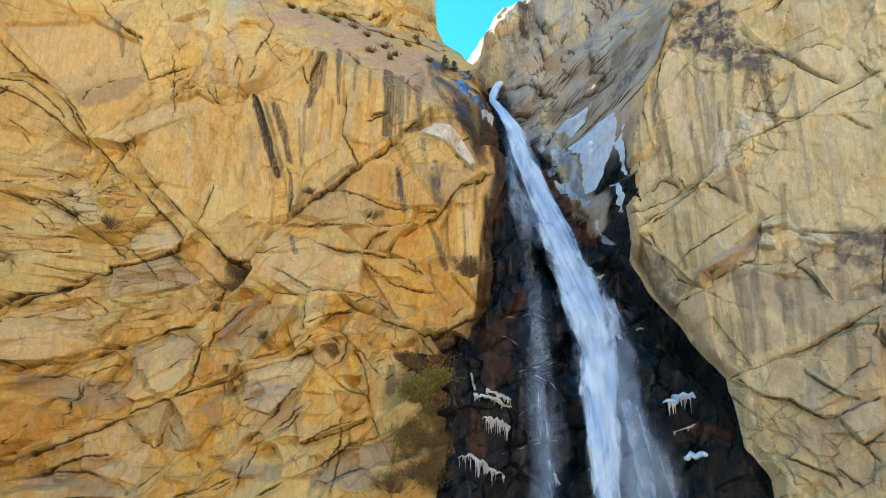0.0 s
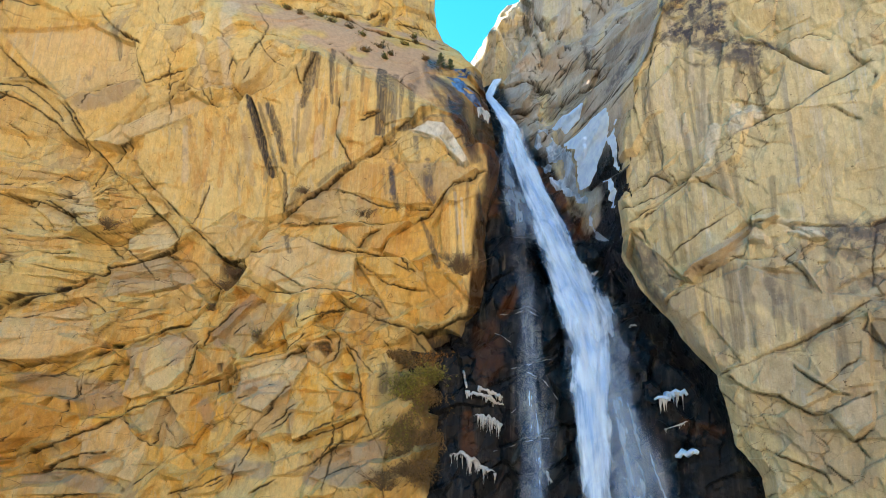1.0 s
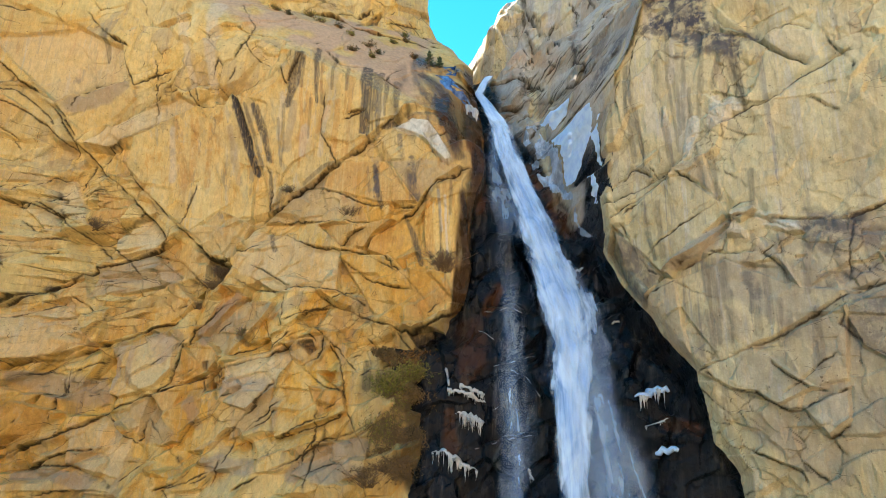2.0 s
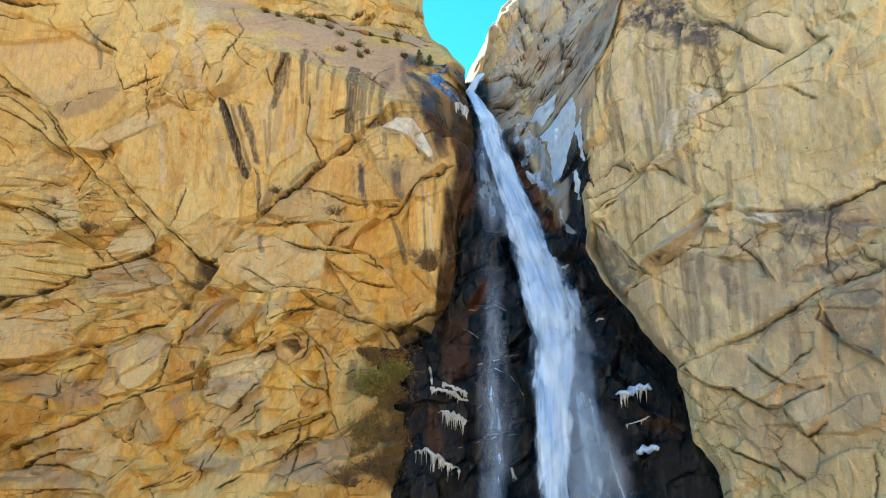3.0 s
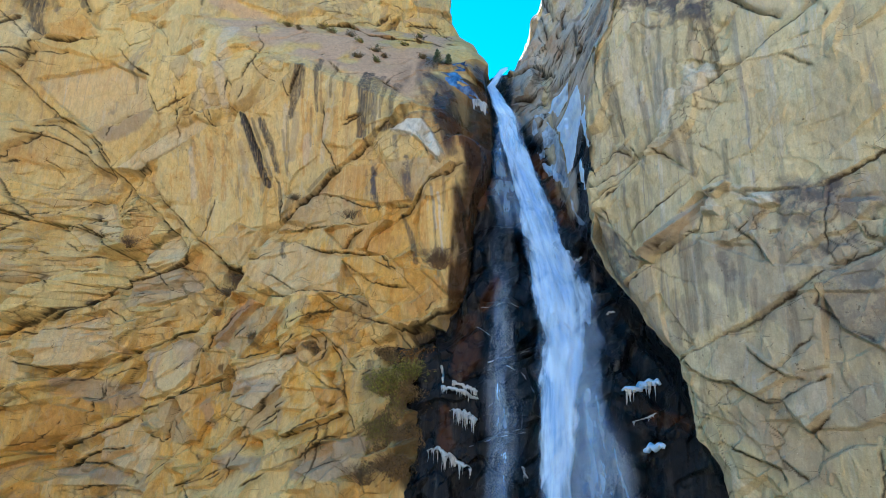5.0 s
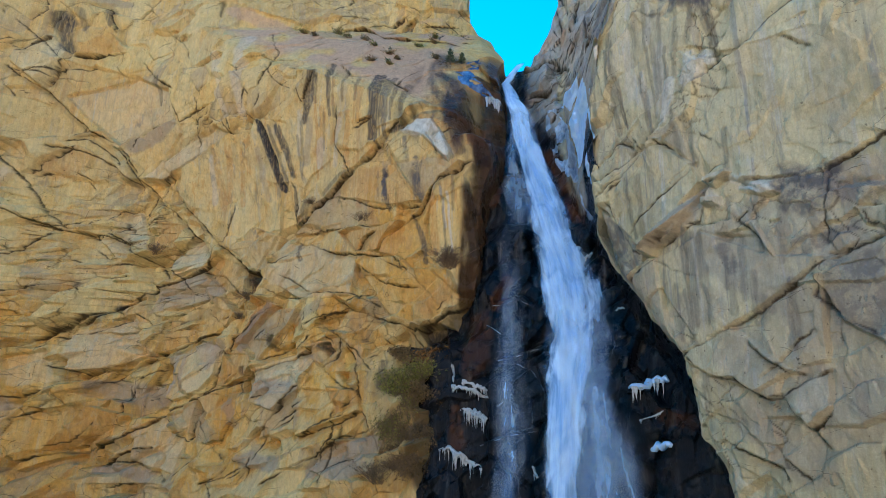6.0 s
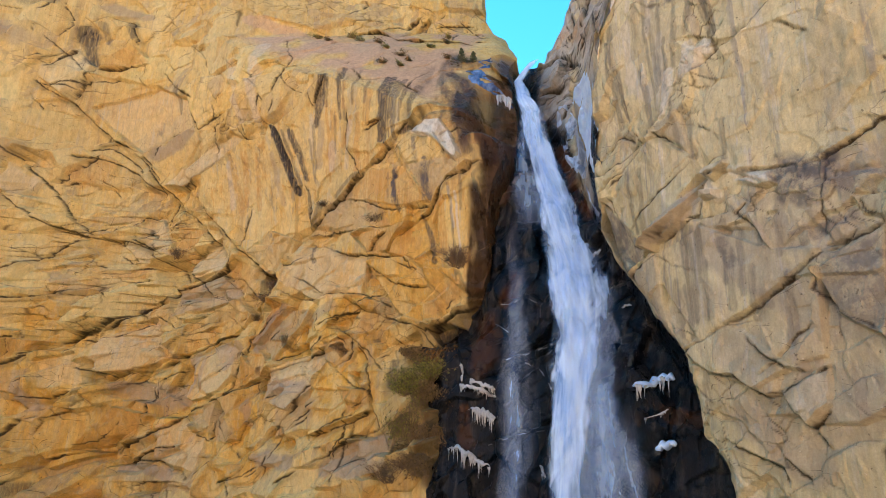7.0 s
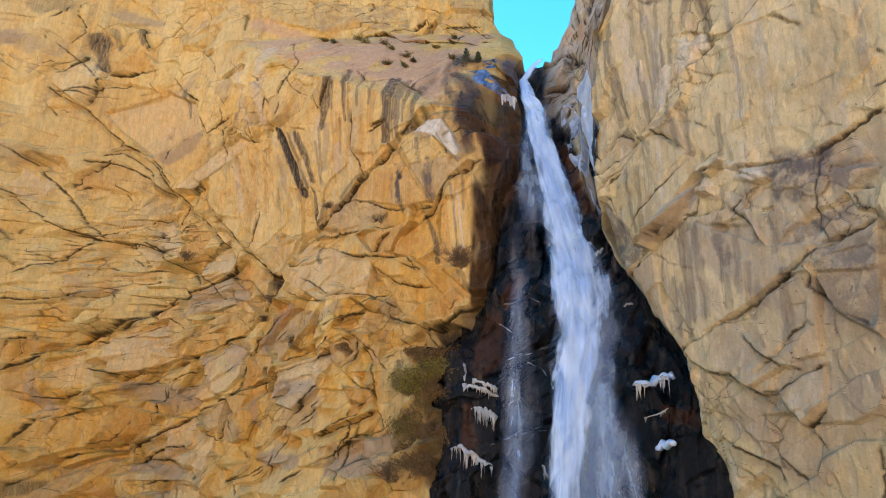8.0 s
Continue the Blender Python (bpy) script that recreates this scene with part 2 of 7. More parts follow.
def fbm(x, y, seed, octaves=4):
    total, size, norm = 0.0, 1.0, 0.0
    for k in range(octaves):
        total = total + size * (value_noise(x * 2 ** k + 17.3 * k, y * 2 ** k + 5.1 * k, seed + k) - 0.5)
        norm, size = norm + size, size * 0.5
    return total / norm * 2


def cells(u, z, su, sz, turn, seed):
    """The two nearest irregular cells of each point: their numbers and the way from their middles, and how near the border is."""
    c, s = math.cos(radians(turn)), math.sin(radians(turn))
    a, b = (u * c + z * s) / su, (z * c - u * s) / sz
    ia, ib = np.floor(a).astype(int), np.floor(b).astype(int)
    first = [np.full(a.shape, 9.0), ia * 0, ib * 0, a * 0, b * 0]
    other = [np.full(a.shape, 9.0), ia * 0, ib * 0, a * 0, b * 0]
    for i in (-1, 0, 1):
        for j in (-1, 0, 1):
            ca, cb = ia + i, ib + j
            da = a - ca - TABLE[seed % 16][ca & 255, cb & 255]
            db = b - cb - TABLE[(seed + 1) % 16][ca & 255, cb & 255]
            d = np.abs(da) * 0.5 + np.abs(db) * 0.5 + 0.5 * np.sqrt(da * da + db * db)
            this = [d, ca, cb, da, db]
            near, mid = d < first[0], d < other[0]
            other = [np.where(near, f, np.where(mid, n, o)) for f, n, o in zip(first, this, other)]
            first = [np.where(near, n, f) for n, f in zip(this, first)]
    return first, other, (other[0] - first[0]) * min(su, sz)


FIELDS = ("tone", "slab", "joint", "dark", "grey", "pale", "rust", "wet", "green", "sand", "orange", "chalk", "patina_and_shade")


class Sheet:
    """A rock face: relief h over a wall plane with u along it and z up, towards the open side."""

    def __init__(self, u0, u1, z0, z1, gap, origin, along, outward, seed):
        self.u, self.z = np.meshgrid(np.arange(u0, u1 + gap / 2, gap), np.arange(z0, z1 + gap / 2, gap), indexing="ij")
        self.u0, self.z0, self.gap, self.seed = u0, z0, gap, seed
        self.origin, self.along, self.outward = origin, along, outward
        self.h, self.slide = np.zeros_like(self.u), np.zeros_like(self.u)
        self.uw = self.u + 0.06 * fbm(self.u * 0.8, self.z * 0.8, seed, 4) + 0.008 * fbm(self.u * 4, self.z * 4, seed + 3, 2)
        self.zw = self.z + 0.06 * fbm(self.u * 0.8 + 40, self.z * 0.8, seed + 5, 4) + 0.008 * fbm(self.u * 4, self.z * 4 + 9, seed + 6, 2)
        self.uc = self.uw + 0.07 * fbm(self.u * 2.4, self.z * 2.4, seed + 4, 3)
        self.zc = self.zw + 0.07 * fbm(self.u * 2.4 + 11, self.z * 2.4, seed + 7, 3)
        self.mask = {}
        self.block = None

    def field(self, kind):
        if kind not in self.mask:
            self.mask[kind] = np.zeros_like(self.u)
        return self.mask[kind]

    def box(self, points, pad):
        us, zs = [p[0] for p in points], [p[1] for p in points]
        i0 = max(int((min(us) - pad - self.u0) / self.gap), 0)
        i1 = max(int((max(us) + pad - self.u0) / self.gap) + 1, 0)
        j0 = max(int((min(zs) - pad - self.z0) / self.gap), 0)
        j1 = max(int((max(zs) + pad - self.z0) / self.gap) + 1, 0)
        return slice(i0, i1), slice(j0, j1)

    def crack(self, rise, width, reach, *points):
        """A joint with a step: the side above it stands proud (rise > 0), or the side below it (rise < 0)."""
        part = self.box(points, 2.5 * reach)
        bold = min(abs(rise) / 0.4, 1.2) if reach > 0.95 else 0.5
        width, rise = (0.2 * width, 0.65 * rise) if width >= 0.28 else (0.26 * width, 0.55 * rise)
        width = max(width, 0.3 * abs(rise), 0.1)
        u, z = self.uc[part], self.zc[part]
        if u.size == 0:
            return
        best, signed, share = np.full(u.shape, 1e9), np.zeros_like(u), np.zeros_like(u)
        lengths = [math.dist(p, q) for p, q in zip(points, points[1:])]
        run, total = 0.0, sum(lengths)
        for (pu, pz), (qu, qz), ln in zip(points, points[1:], lengths):
            if ln < 1e-6:
                continue
            du, dz = (qu - pu) / ln, (qz - pz) / ln
            t = np.clip((u - pu) * du + (z - pz) * dz, 0, ln)
            d = np.hypot(u - pu - t * du, z - pz - t * dz)
            near = d < best
            best = np.where(near, d, best)
            signed = np.where(near, np.where(du * (z - pz) - dz * (u - pu) > 0, d, -d), signed)
            share = np.where(near, (run + t) / total, share)
            run += ln
        end = min(0.35 / total, 0.3)
        fade = smooth(0, end, share) * smooth(1, 1 - end, share)
        fade = fade * (0.35 + 0.65 * smooth(0.25, 0.55, value_noise(u * 1.1 + 5, z * 1.1, self.seed + 12)))
        size = abs(rise) * fade * (0.15 + 1.1 * smooth(0.2, 0.85, value_noise(u * 1.3, z * 1.3, self.seed + 9)) + 0.25 * value_noise(u * 4.1, z * 4.1, self.seed + 11)) * 0.5
        s = signed if rise > 0 else -signed
        shape = np.where(s >= 0, np.exp(-np.maximum(s, 0) / reach), np.where(s < -width, -np.exp(np.minimum(s + width, 0) / reach), 1 + 2 * np.clip(s / width, -1, 0)))
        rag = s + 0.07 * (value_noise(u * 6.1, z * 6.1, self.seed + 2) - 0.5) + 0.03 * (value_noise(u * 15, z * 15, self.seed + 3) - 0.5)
        # Olive stain under the step, darkened to put ledge shading into the colour.
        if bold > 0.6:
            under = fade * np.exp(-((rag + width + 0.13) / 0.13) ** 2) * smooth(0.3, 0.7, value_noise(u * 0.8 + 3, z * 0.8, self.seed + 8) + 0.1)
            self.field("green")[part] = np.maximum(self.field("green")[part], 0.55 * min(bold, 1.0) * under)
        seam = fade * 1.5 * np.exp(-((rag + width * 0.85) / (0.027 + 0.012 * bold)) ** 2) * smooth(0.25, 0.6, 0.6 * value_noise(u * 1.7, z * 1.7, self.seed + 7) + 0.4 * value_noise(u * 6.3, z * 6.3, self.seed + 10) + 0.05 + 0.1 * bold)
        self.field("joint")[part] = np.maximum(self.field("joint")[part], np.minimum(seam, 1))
        self.h[part] += size * shape - 0.11 * bold * fade * np.exp(-((s + width * 0.9) / 0.055) ** 2) * (0.4 + value_noise(u * 1.3, z * 1.3, self.seed + 4))

    def stain(self, kind, strength, *points):
        """A patch or streak of another tone: a line with a half-width at each point."""
        part = self.box(points, 2.0 * max(p[2] for p in points))
        field = self.field(kind)
        u = 0.35 * self.u[part] + 0.65 * self.uw[part]
        z = 0.35 * self.z[part] + 0.65 * self.zw[part]
        if u.size == 0:
            return
        best = np.full(u.shape, 1e9)
        if len(points) == 1:
            points = points * 2
        for (pu, pz, pw), (qu, qz, qw) in zip(points, points[1:]):
            ln = max(math.hypot(qu - pu, qz - pz), 1e-4)
            du, dz = (qu - pu) / ln, (qz - pz) / ln
            t = np.clip((u - pu) * du + (z - pz) * dz, 0, ln)
            d = np.hypot(u - pu - t * du, z - pz - t * dz) / (pw + (qw - pw) * t / ln)
            best = np.minimum(best, d)
        ragged = best * (1 + 0.5 * fbm(self.u[part] * 2.2, self.z[part] * 1.1, self.seed + 2, 3))
        field[part] = np.maximum(field[part], strength * smooth(1.25, 0.65, ragged))

    def face(self, out, tilt_u, tilt_z, kind, strength, *points):
        """A flat block face with straight sides: how far it stands out, its tilts, and its tone."""
        part = self.box(points, 0.4)
        u, z = self.uw[part], self.zw[part]
        if u.size == 0:
            return
        inside, near = np.zeros(u.shape, bool), np.full(u.shape, 1e9)
        for (pu, pz), (qu, qz) in zip(points, points[1:] + points[:1]):
            if abs(qz - pz) > 1e-9:
                inside ^= ((pz > z) != (qz > z)) & (u < (qu - pu) * (z - pz) / (qz - pz) + pu)
            ln2 = max((qu - pu) ** 2 + (qz - pz) ** 2, 1e-9)
            t = np.clip(((u - pu) * (qu - pu) + (z - pz) * (qz - pz)) / ln2, 0, 1)
            near = np.minimum(near, np.hypot(u - pu - t * (qu - pu), z - pz - t * (qz - pz)))
        weight = smooth(-0.05, 0.06, np.where(inside, near, -near))
        mu, mz = sum(p[0] for p in points) / len(points), sum(p[1] for p in points) / len(points)
        self.h[part] += weight * (out + tilt_u * (u - mu) + tilt_z * (z - mz))
        self.field("calm")[part] = np.maximum(self.field("calm")[part], 0.75 * weight)
        blotch = 0.7 + 0.6 * value_noise(self.u[part] * 1.4, self.z[part] * 1.4, self.seed + 3)
        ragged = smooth(-0.10, 0.12, np.where(inside, near, -near) + 0.16 * fbm(self.u[part] * 2.6, self.z[part] * 1.6, self.seed + 5, 4))
        self.field(kind)[part] = np.maximum(self.field(kind)[part], np.clip(strength * ragged * blotch, 0, 1))

    def facets(self, su, sz, turn, offset, tilt, seed, groove=0.0, weight=1.0, pieces=False):
        """Breaks the face into tilted flat blocks."""
        first, other, border = cells(self.uw, self.zw, su, sz, turn, seed)
        tops = []
        for _, ca, cb, da, db in (first, other):
            r = [TABLE[(seed + k) % 16][(ca * 3 + 11 * k) & 255, (cb * 5 + 7 * k) & 255] - 0.5 for k in (3, 4, 5)]
            tops.append(2 * offset * r[0] + 2 * tilt * (r[1] * da * su + r[2] * db * sz))
        bevel = np.clip(0.6 * np.abs(weight * (tops[0] - tops[1])), 0.045, 0.14 * min(su, sz) + 0.02)
        own = 0.5 + 0.5 * np.clip(border / bevel, 0, 1)
        self.h += weight * (tops[0] * own + tops[1] * (1 - own))
        ca, cb = first[1], first[2]
        if groove:
            self.h -= weight * groove * np.exp(-(border / 0.05) ** 2)
            open_joint = smooth(0.52, 0.7, value_noise(self.u * 0.9, self.z * 0.9, seed + 5)) * np.exp(-(border / 0.028) ** 2)
            self.mask["joint"] = np.maximum(self.field("joint"), 0.8 * weight * open_joint)
        tone = TABLE[(seed + 6) % 16][(ca * 7 + 3) & 255, (cb * 3 + 1) & 255] - 0.5
        self.mask["tone"] = self.field("tone") + weight * tone * 0.5
        if pieces:
            self.block = (ca - ca.min()) * 1000 + (cb - cb.min())

    def splinters(self, count, box, sets, size, seed, where=None):
        """Many short straight breaks in a few directions, thick in some places and thin in others."""
        dice = random.Random(seed)
        u0, u1, z0, z1 = box
        for _ in range(count):
            u, z = dice.uniform(u0, u1), dice.uniform(z0, z1)
            if where is not None:
                i = min(max(int((u - self.u0) / self.gap), 0), self.u.shape[0] - 1)
                j = min(max(int((z - self.z0) / self.gap), 0), self.u.shape[1] - 1)
                if dice.random() > where[i, j]:
                    continue
            turn, spread = dice.choice(sets)
            way = radians(turn + dice.gauss(0, spread))
            long = min(dice.expovariate(1 / 1.1) + 0.4, 4.0)
            bend = dice.gauss(0, 0.05) * long
            c, d = math.cos(way) * long, math.sin(way) * long
            self.crack(dice.choice((-1, 1, 1)) * size * dice.uniform(0.3, 1.2), dice.uniform(0.08, 0.16), dice.uniform(0.3, 0.9),
                       (u, z), (u + 0.5 * c - bend * math.sin(way), z + 0.5 * d + bend * math.cos(way)), (u + c, z + d))

    def rough(self, size, scale, octaves=4, stretch=1.0):
        self.h += size * fbm(self.u * scale, self.z * scale * stretch, self.seed + 8, octaves)

    def places(self, lift=0.0):
        h = self.h + lift
        u = self.u + self.slide
        x = self.origin[0] + u * self.along[0] + h * self.outward[0]
        y = self.origin[1] + u * self.along[1] + h * self.outward[1]
        return np.stack([x, y, self.z], axis=-1).reshape(-1, 3)

    def faces(self):
        n, m = self.u.shape
        i = (np.arange(n - 1)[:, None] * m + np.arange(m - 1)[None, :]).reshape(-1)
        quads = np.stack([i, i + m, i + m + 1, i + 1], axis=1)
        if self.along[0] * self.outward[1] - self.along[1] * self.outward[0] > 0:
            quads = quads[:, ::-1]
        return quads

    def mesh(self, name, quads, material, places, sharp=0.4):
        used, quads = np.unique(quads, return_inverse=True)
        quads = quads.reshape(-1, 4)
        me = bpy.data.meshes.new(name)
        me.vertices.add(len(used))
        me.vertices.foreach_set("co", places[used].astype(np.float32).reshape(-1))
        me.loops.add(quads.size)
        me.loops.foreach_set("vertex_index", quads.astype(np.int32).reshape(-1))
        me.polygons.add(len(quads))
        me.polygons.foreach_set("loop_start", np.arange(0, quads.size, 4, dtype=np.int32))
        me.update(calc_edges=True)
        me.polygons.foreach_set("use_smooth", np.ones(len(quads), dtype=bool))
        for kind in FIELDS:
            if kind in self.mask:
                at = me.attributes.new(kind, "FLOAT", "POINT")
                at.data.foreach_set("value", self.mask[kind].reshape(-1)[used].astype(np.float32))
        me.set_sharp_from_angle(angle=sharp)
        me.materials.append(material)
        return me

    def build(self, name, label, category, piece, material, keep=None):
        """The whole face as one piece of the setting, with each block a part of it."""
        root = tagged(new(name), label, category, kind="structure")
        places, quads = self.places(), self.faces()
        if keep is not None:
            quads = quads[keep.reshape(-1)[quads].all(axis=1)]
        if self.block is None:
            ob = new(piece, self.mesh(piece, quads, material, places))
            ob.parent = root
            return root
        ids = self.block.reshape(-1)[quads[:, 0]]
        order = np.argsort(ids, kind="stable")
        quads, ids = quads[order], ids[order]
        for chunk in np.split(quads, np.nonzero(np.diff(ids))[0] + 1):
            ob = new(piece, self.mesh(piece, chunk, material, places))
            ob.parent = root
        return root


# ---- the cliff to the west of the fall ----
def west_base(u, z):
    """How far the west wall stands back: a nearly upright face, a ramp above it and a tower on the ramp."""
    wall = 30.93 + 0.06 * (u + 10) - 0.3 * np.maximum(0, -19 - u) ** 1.5
    for cu, cz, bulge in ((-21, 9, 0.09), (-21, 16, -1.09), (-21, 23, 0.95), (-21, 30, -0.09), (-14.5, 9, 0.53), (-14.5, 16, 1.16), (-14.5, 23, 0.99), (-14.5, 30, -0.98), (-8, 9, 0.01), (-8, 16, 0.12), (-8, 23, 1.14), (-8, 30, -0.47), (-1.5, 9, 0.08), (-1.5, 16, 1.05), (-1.5, 23, -0.53), (-1.5, 30, 0.16)):
        wall = wall + bulge * np.exp(-((u - cu) ** 2 + (z - cz) ** 2) / 32)
    ramp = 11.2 + 0.464 * u + 0.75 * z + 0.3 * np.maximum(z - 35, 0)
    tower = 39.2 + 0.75 * (u + 4.7) + 0.12 * (z - 39)
    return wall, ramp, tower


left = Sheet(-28, 4.6, 5.5, 47, 0.046, (0, 0), (1, 0), (0, -1), 1)
wall, ramp, tower = west_base(left.u, left.z)
upper = np.maximum(np.minimum(ramp, tower) - wall, 0)
left.h = -(wall + upper)
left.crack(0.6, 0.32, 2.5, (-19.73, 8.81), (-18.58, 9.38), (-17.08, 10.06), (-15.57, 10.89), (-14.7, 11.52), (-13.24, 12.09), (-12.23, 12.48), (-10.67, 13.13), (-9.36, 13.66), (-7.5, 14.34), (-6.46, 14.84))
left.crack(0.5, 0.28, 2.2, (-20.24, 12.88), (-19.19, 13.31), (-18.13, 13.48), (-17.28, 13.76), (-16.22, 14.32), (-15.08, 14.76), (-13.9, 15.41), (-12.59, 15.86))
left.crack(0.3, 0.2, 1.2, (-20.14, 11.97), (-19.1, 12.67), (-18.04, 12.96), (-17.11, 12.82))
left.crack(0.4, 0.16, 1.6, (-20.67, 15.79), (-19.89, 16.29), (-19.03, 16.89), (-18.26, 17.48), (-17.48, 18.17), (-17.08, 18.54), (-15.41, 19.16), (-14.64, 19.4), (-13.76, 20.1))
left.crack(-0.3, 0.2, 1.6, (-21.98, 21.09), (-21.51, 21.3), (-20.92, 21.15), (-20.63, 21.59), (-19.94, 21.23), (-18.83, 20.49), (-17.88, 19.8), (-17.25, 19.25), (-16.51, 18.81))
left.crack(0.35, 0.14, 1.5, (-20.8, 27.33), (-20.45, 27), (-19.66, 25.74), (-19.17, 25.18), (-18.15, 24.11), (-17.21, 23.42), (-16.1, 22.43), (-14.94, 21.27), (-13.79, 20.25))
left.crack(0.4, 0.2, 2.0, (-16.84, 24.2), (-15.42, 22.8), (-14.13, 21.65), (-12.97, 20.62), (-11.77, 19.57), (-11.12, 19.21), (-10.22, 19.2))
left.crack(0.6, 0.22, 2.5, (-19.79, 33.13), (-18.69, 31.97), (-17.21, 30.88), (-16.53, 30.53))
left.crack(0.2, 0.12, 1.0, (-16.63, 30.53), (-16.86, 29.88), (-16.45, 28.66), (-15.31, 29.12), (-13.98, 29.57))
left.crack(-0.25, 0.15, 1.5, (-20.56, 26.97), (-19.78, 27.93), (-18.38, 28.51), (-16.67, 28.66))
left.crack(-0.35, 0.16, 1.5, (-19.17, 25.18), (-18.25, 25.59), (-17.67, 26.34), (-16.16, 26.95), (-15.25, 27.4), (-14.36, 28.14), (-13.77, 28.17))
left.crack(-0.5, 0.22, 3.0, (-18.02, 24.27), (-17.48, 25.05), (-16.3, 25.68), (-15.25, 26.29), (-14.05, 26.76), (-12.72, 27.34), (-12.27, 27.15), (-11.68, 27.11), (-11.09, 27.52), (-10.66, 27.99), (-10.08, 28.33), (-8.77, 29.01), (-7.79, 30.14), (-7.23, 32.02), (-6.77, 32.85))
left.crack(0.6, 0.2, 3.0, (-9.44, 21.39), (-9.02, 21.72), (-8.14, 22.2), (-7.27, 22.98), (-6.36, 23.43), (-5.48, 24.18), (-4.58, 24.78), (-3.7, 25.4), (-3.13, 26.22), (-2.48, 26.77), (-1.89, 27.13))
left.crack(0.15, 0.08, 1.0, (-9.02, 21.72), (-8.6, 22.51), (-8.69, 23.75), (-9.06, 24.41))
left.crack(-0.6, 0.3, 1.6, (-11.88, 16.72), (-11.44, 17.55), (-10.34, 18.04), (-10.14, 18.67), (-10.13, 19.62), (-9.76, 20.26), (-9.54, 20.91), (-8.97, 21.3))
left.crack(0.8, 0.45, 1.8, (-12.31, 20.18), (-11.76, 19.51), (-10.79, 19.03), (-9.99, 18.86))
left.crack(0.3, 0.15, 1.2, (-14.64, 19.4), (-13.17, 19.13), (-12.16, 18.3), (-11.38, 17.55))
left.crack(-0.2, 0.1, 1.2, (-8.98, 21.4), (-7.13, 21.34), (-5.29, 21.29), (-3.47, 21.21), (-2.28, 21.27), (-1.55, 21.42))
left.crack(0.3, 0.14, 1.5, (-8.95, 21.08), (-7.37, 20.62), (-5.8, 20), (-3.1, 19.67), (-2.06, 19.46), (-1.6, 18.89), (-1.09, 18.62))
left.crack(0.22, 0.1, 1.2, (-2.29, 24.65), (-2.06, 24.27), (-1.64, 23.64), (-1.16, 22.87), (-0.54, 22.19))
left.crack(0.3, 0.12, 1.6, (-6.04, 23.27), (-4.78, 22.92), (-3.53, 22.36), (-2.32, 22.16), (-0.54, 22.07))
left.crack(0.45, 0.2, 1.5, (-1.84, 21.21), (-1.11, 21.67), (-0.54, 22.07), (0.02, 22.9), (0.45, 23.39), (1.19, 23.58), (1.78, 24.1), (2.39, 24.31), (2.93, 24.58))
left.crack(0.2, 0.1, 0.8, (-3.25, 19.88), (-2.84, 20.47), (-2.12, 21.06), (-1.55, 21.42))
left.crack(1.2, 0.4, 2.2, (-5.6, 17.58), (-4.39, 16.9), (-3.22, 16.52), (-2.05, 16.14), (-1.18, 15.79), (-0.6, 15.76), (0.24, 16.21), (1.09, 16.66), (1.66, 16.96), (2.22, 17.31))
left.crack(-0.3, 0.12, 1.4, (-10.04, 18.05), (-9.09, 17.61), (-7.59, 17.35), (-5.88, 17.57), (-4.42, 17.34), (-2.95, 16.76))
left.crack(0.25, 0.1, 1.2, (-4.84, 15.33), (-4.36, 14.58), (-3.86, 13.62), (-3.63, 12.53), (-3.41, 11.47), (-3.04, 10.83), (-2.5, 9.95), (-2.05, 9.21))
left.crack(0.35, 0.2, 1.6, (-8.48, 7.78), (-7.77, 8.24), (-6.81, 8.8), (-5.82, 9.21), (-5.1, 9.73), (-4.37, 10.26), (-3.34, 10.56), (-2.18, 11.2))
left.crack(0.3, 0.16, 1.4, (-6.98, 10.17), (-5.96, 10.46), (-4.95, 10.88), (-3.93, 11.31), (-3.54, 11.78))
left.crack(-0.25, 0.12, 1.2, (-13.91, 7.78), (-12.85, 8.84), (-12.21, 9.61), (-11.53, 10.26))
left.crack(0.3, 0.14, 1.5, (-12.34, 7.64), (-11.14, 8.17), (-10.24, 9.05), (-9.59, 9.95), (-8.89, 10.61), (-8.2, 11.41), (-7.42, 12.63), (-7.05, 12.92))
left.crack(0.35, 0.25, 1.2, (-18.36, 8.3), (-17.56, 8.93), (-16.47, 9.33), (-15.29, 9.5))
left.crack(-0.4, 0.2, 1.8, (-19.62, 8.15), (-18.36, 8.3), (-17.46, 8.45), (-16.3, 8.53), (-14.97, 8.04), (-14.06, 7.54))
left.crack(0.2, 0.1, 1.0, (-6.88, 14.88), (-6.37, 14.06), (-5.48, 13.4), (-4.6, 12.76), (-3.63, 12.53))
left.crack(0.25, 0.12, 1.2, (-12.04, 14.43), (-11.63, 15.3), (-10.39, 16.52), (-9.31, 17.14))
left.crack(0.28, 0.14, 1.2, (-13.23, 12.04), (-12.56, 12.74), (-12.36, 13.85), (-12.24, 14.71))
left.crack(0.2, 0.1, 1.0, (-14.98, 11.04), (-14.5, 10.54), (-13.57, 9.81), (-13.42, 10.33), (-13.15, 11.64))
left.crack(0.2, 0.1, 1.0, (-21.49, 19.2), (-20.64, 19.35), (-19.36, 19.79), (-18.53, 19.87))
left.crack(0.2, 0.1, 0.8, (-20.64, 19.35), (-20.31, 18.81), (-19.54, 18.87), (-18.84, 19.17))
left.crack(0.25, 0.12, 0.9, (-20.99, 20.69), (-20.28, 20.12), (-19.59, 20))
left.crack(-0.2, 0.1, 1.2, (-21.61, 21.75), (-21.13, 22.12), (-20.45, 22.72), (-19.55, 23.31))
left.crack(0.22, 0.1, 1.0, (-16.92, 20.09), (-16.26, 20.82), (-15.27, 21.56))
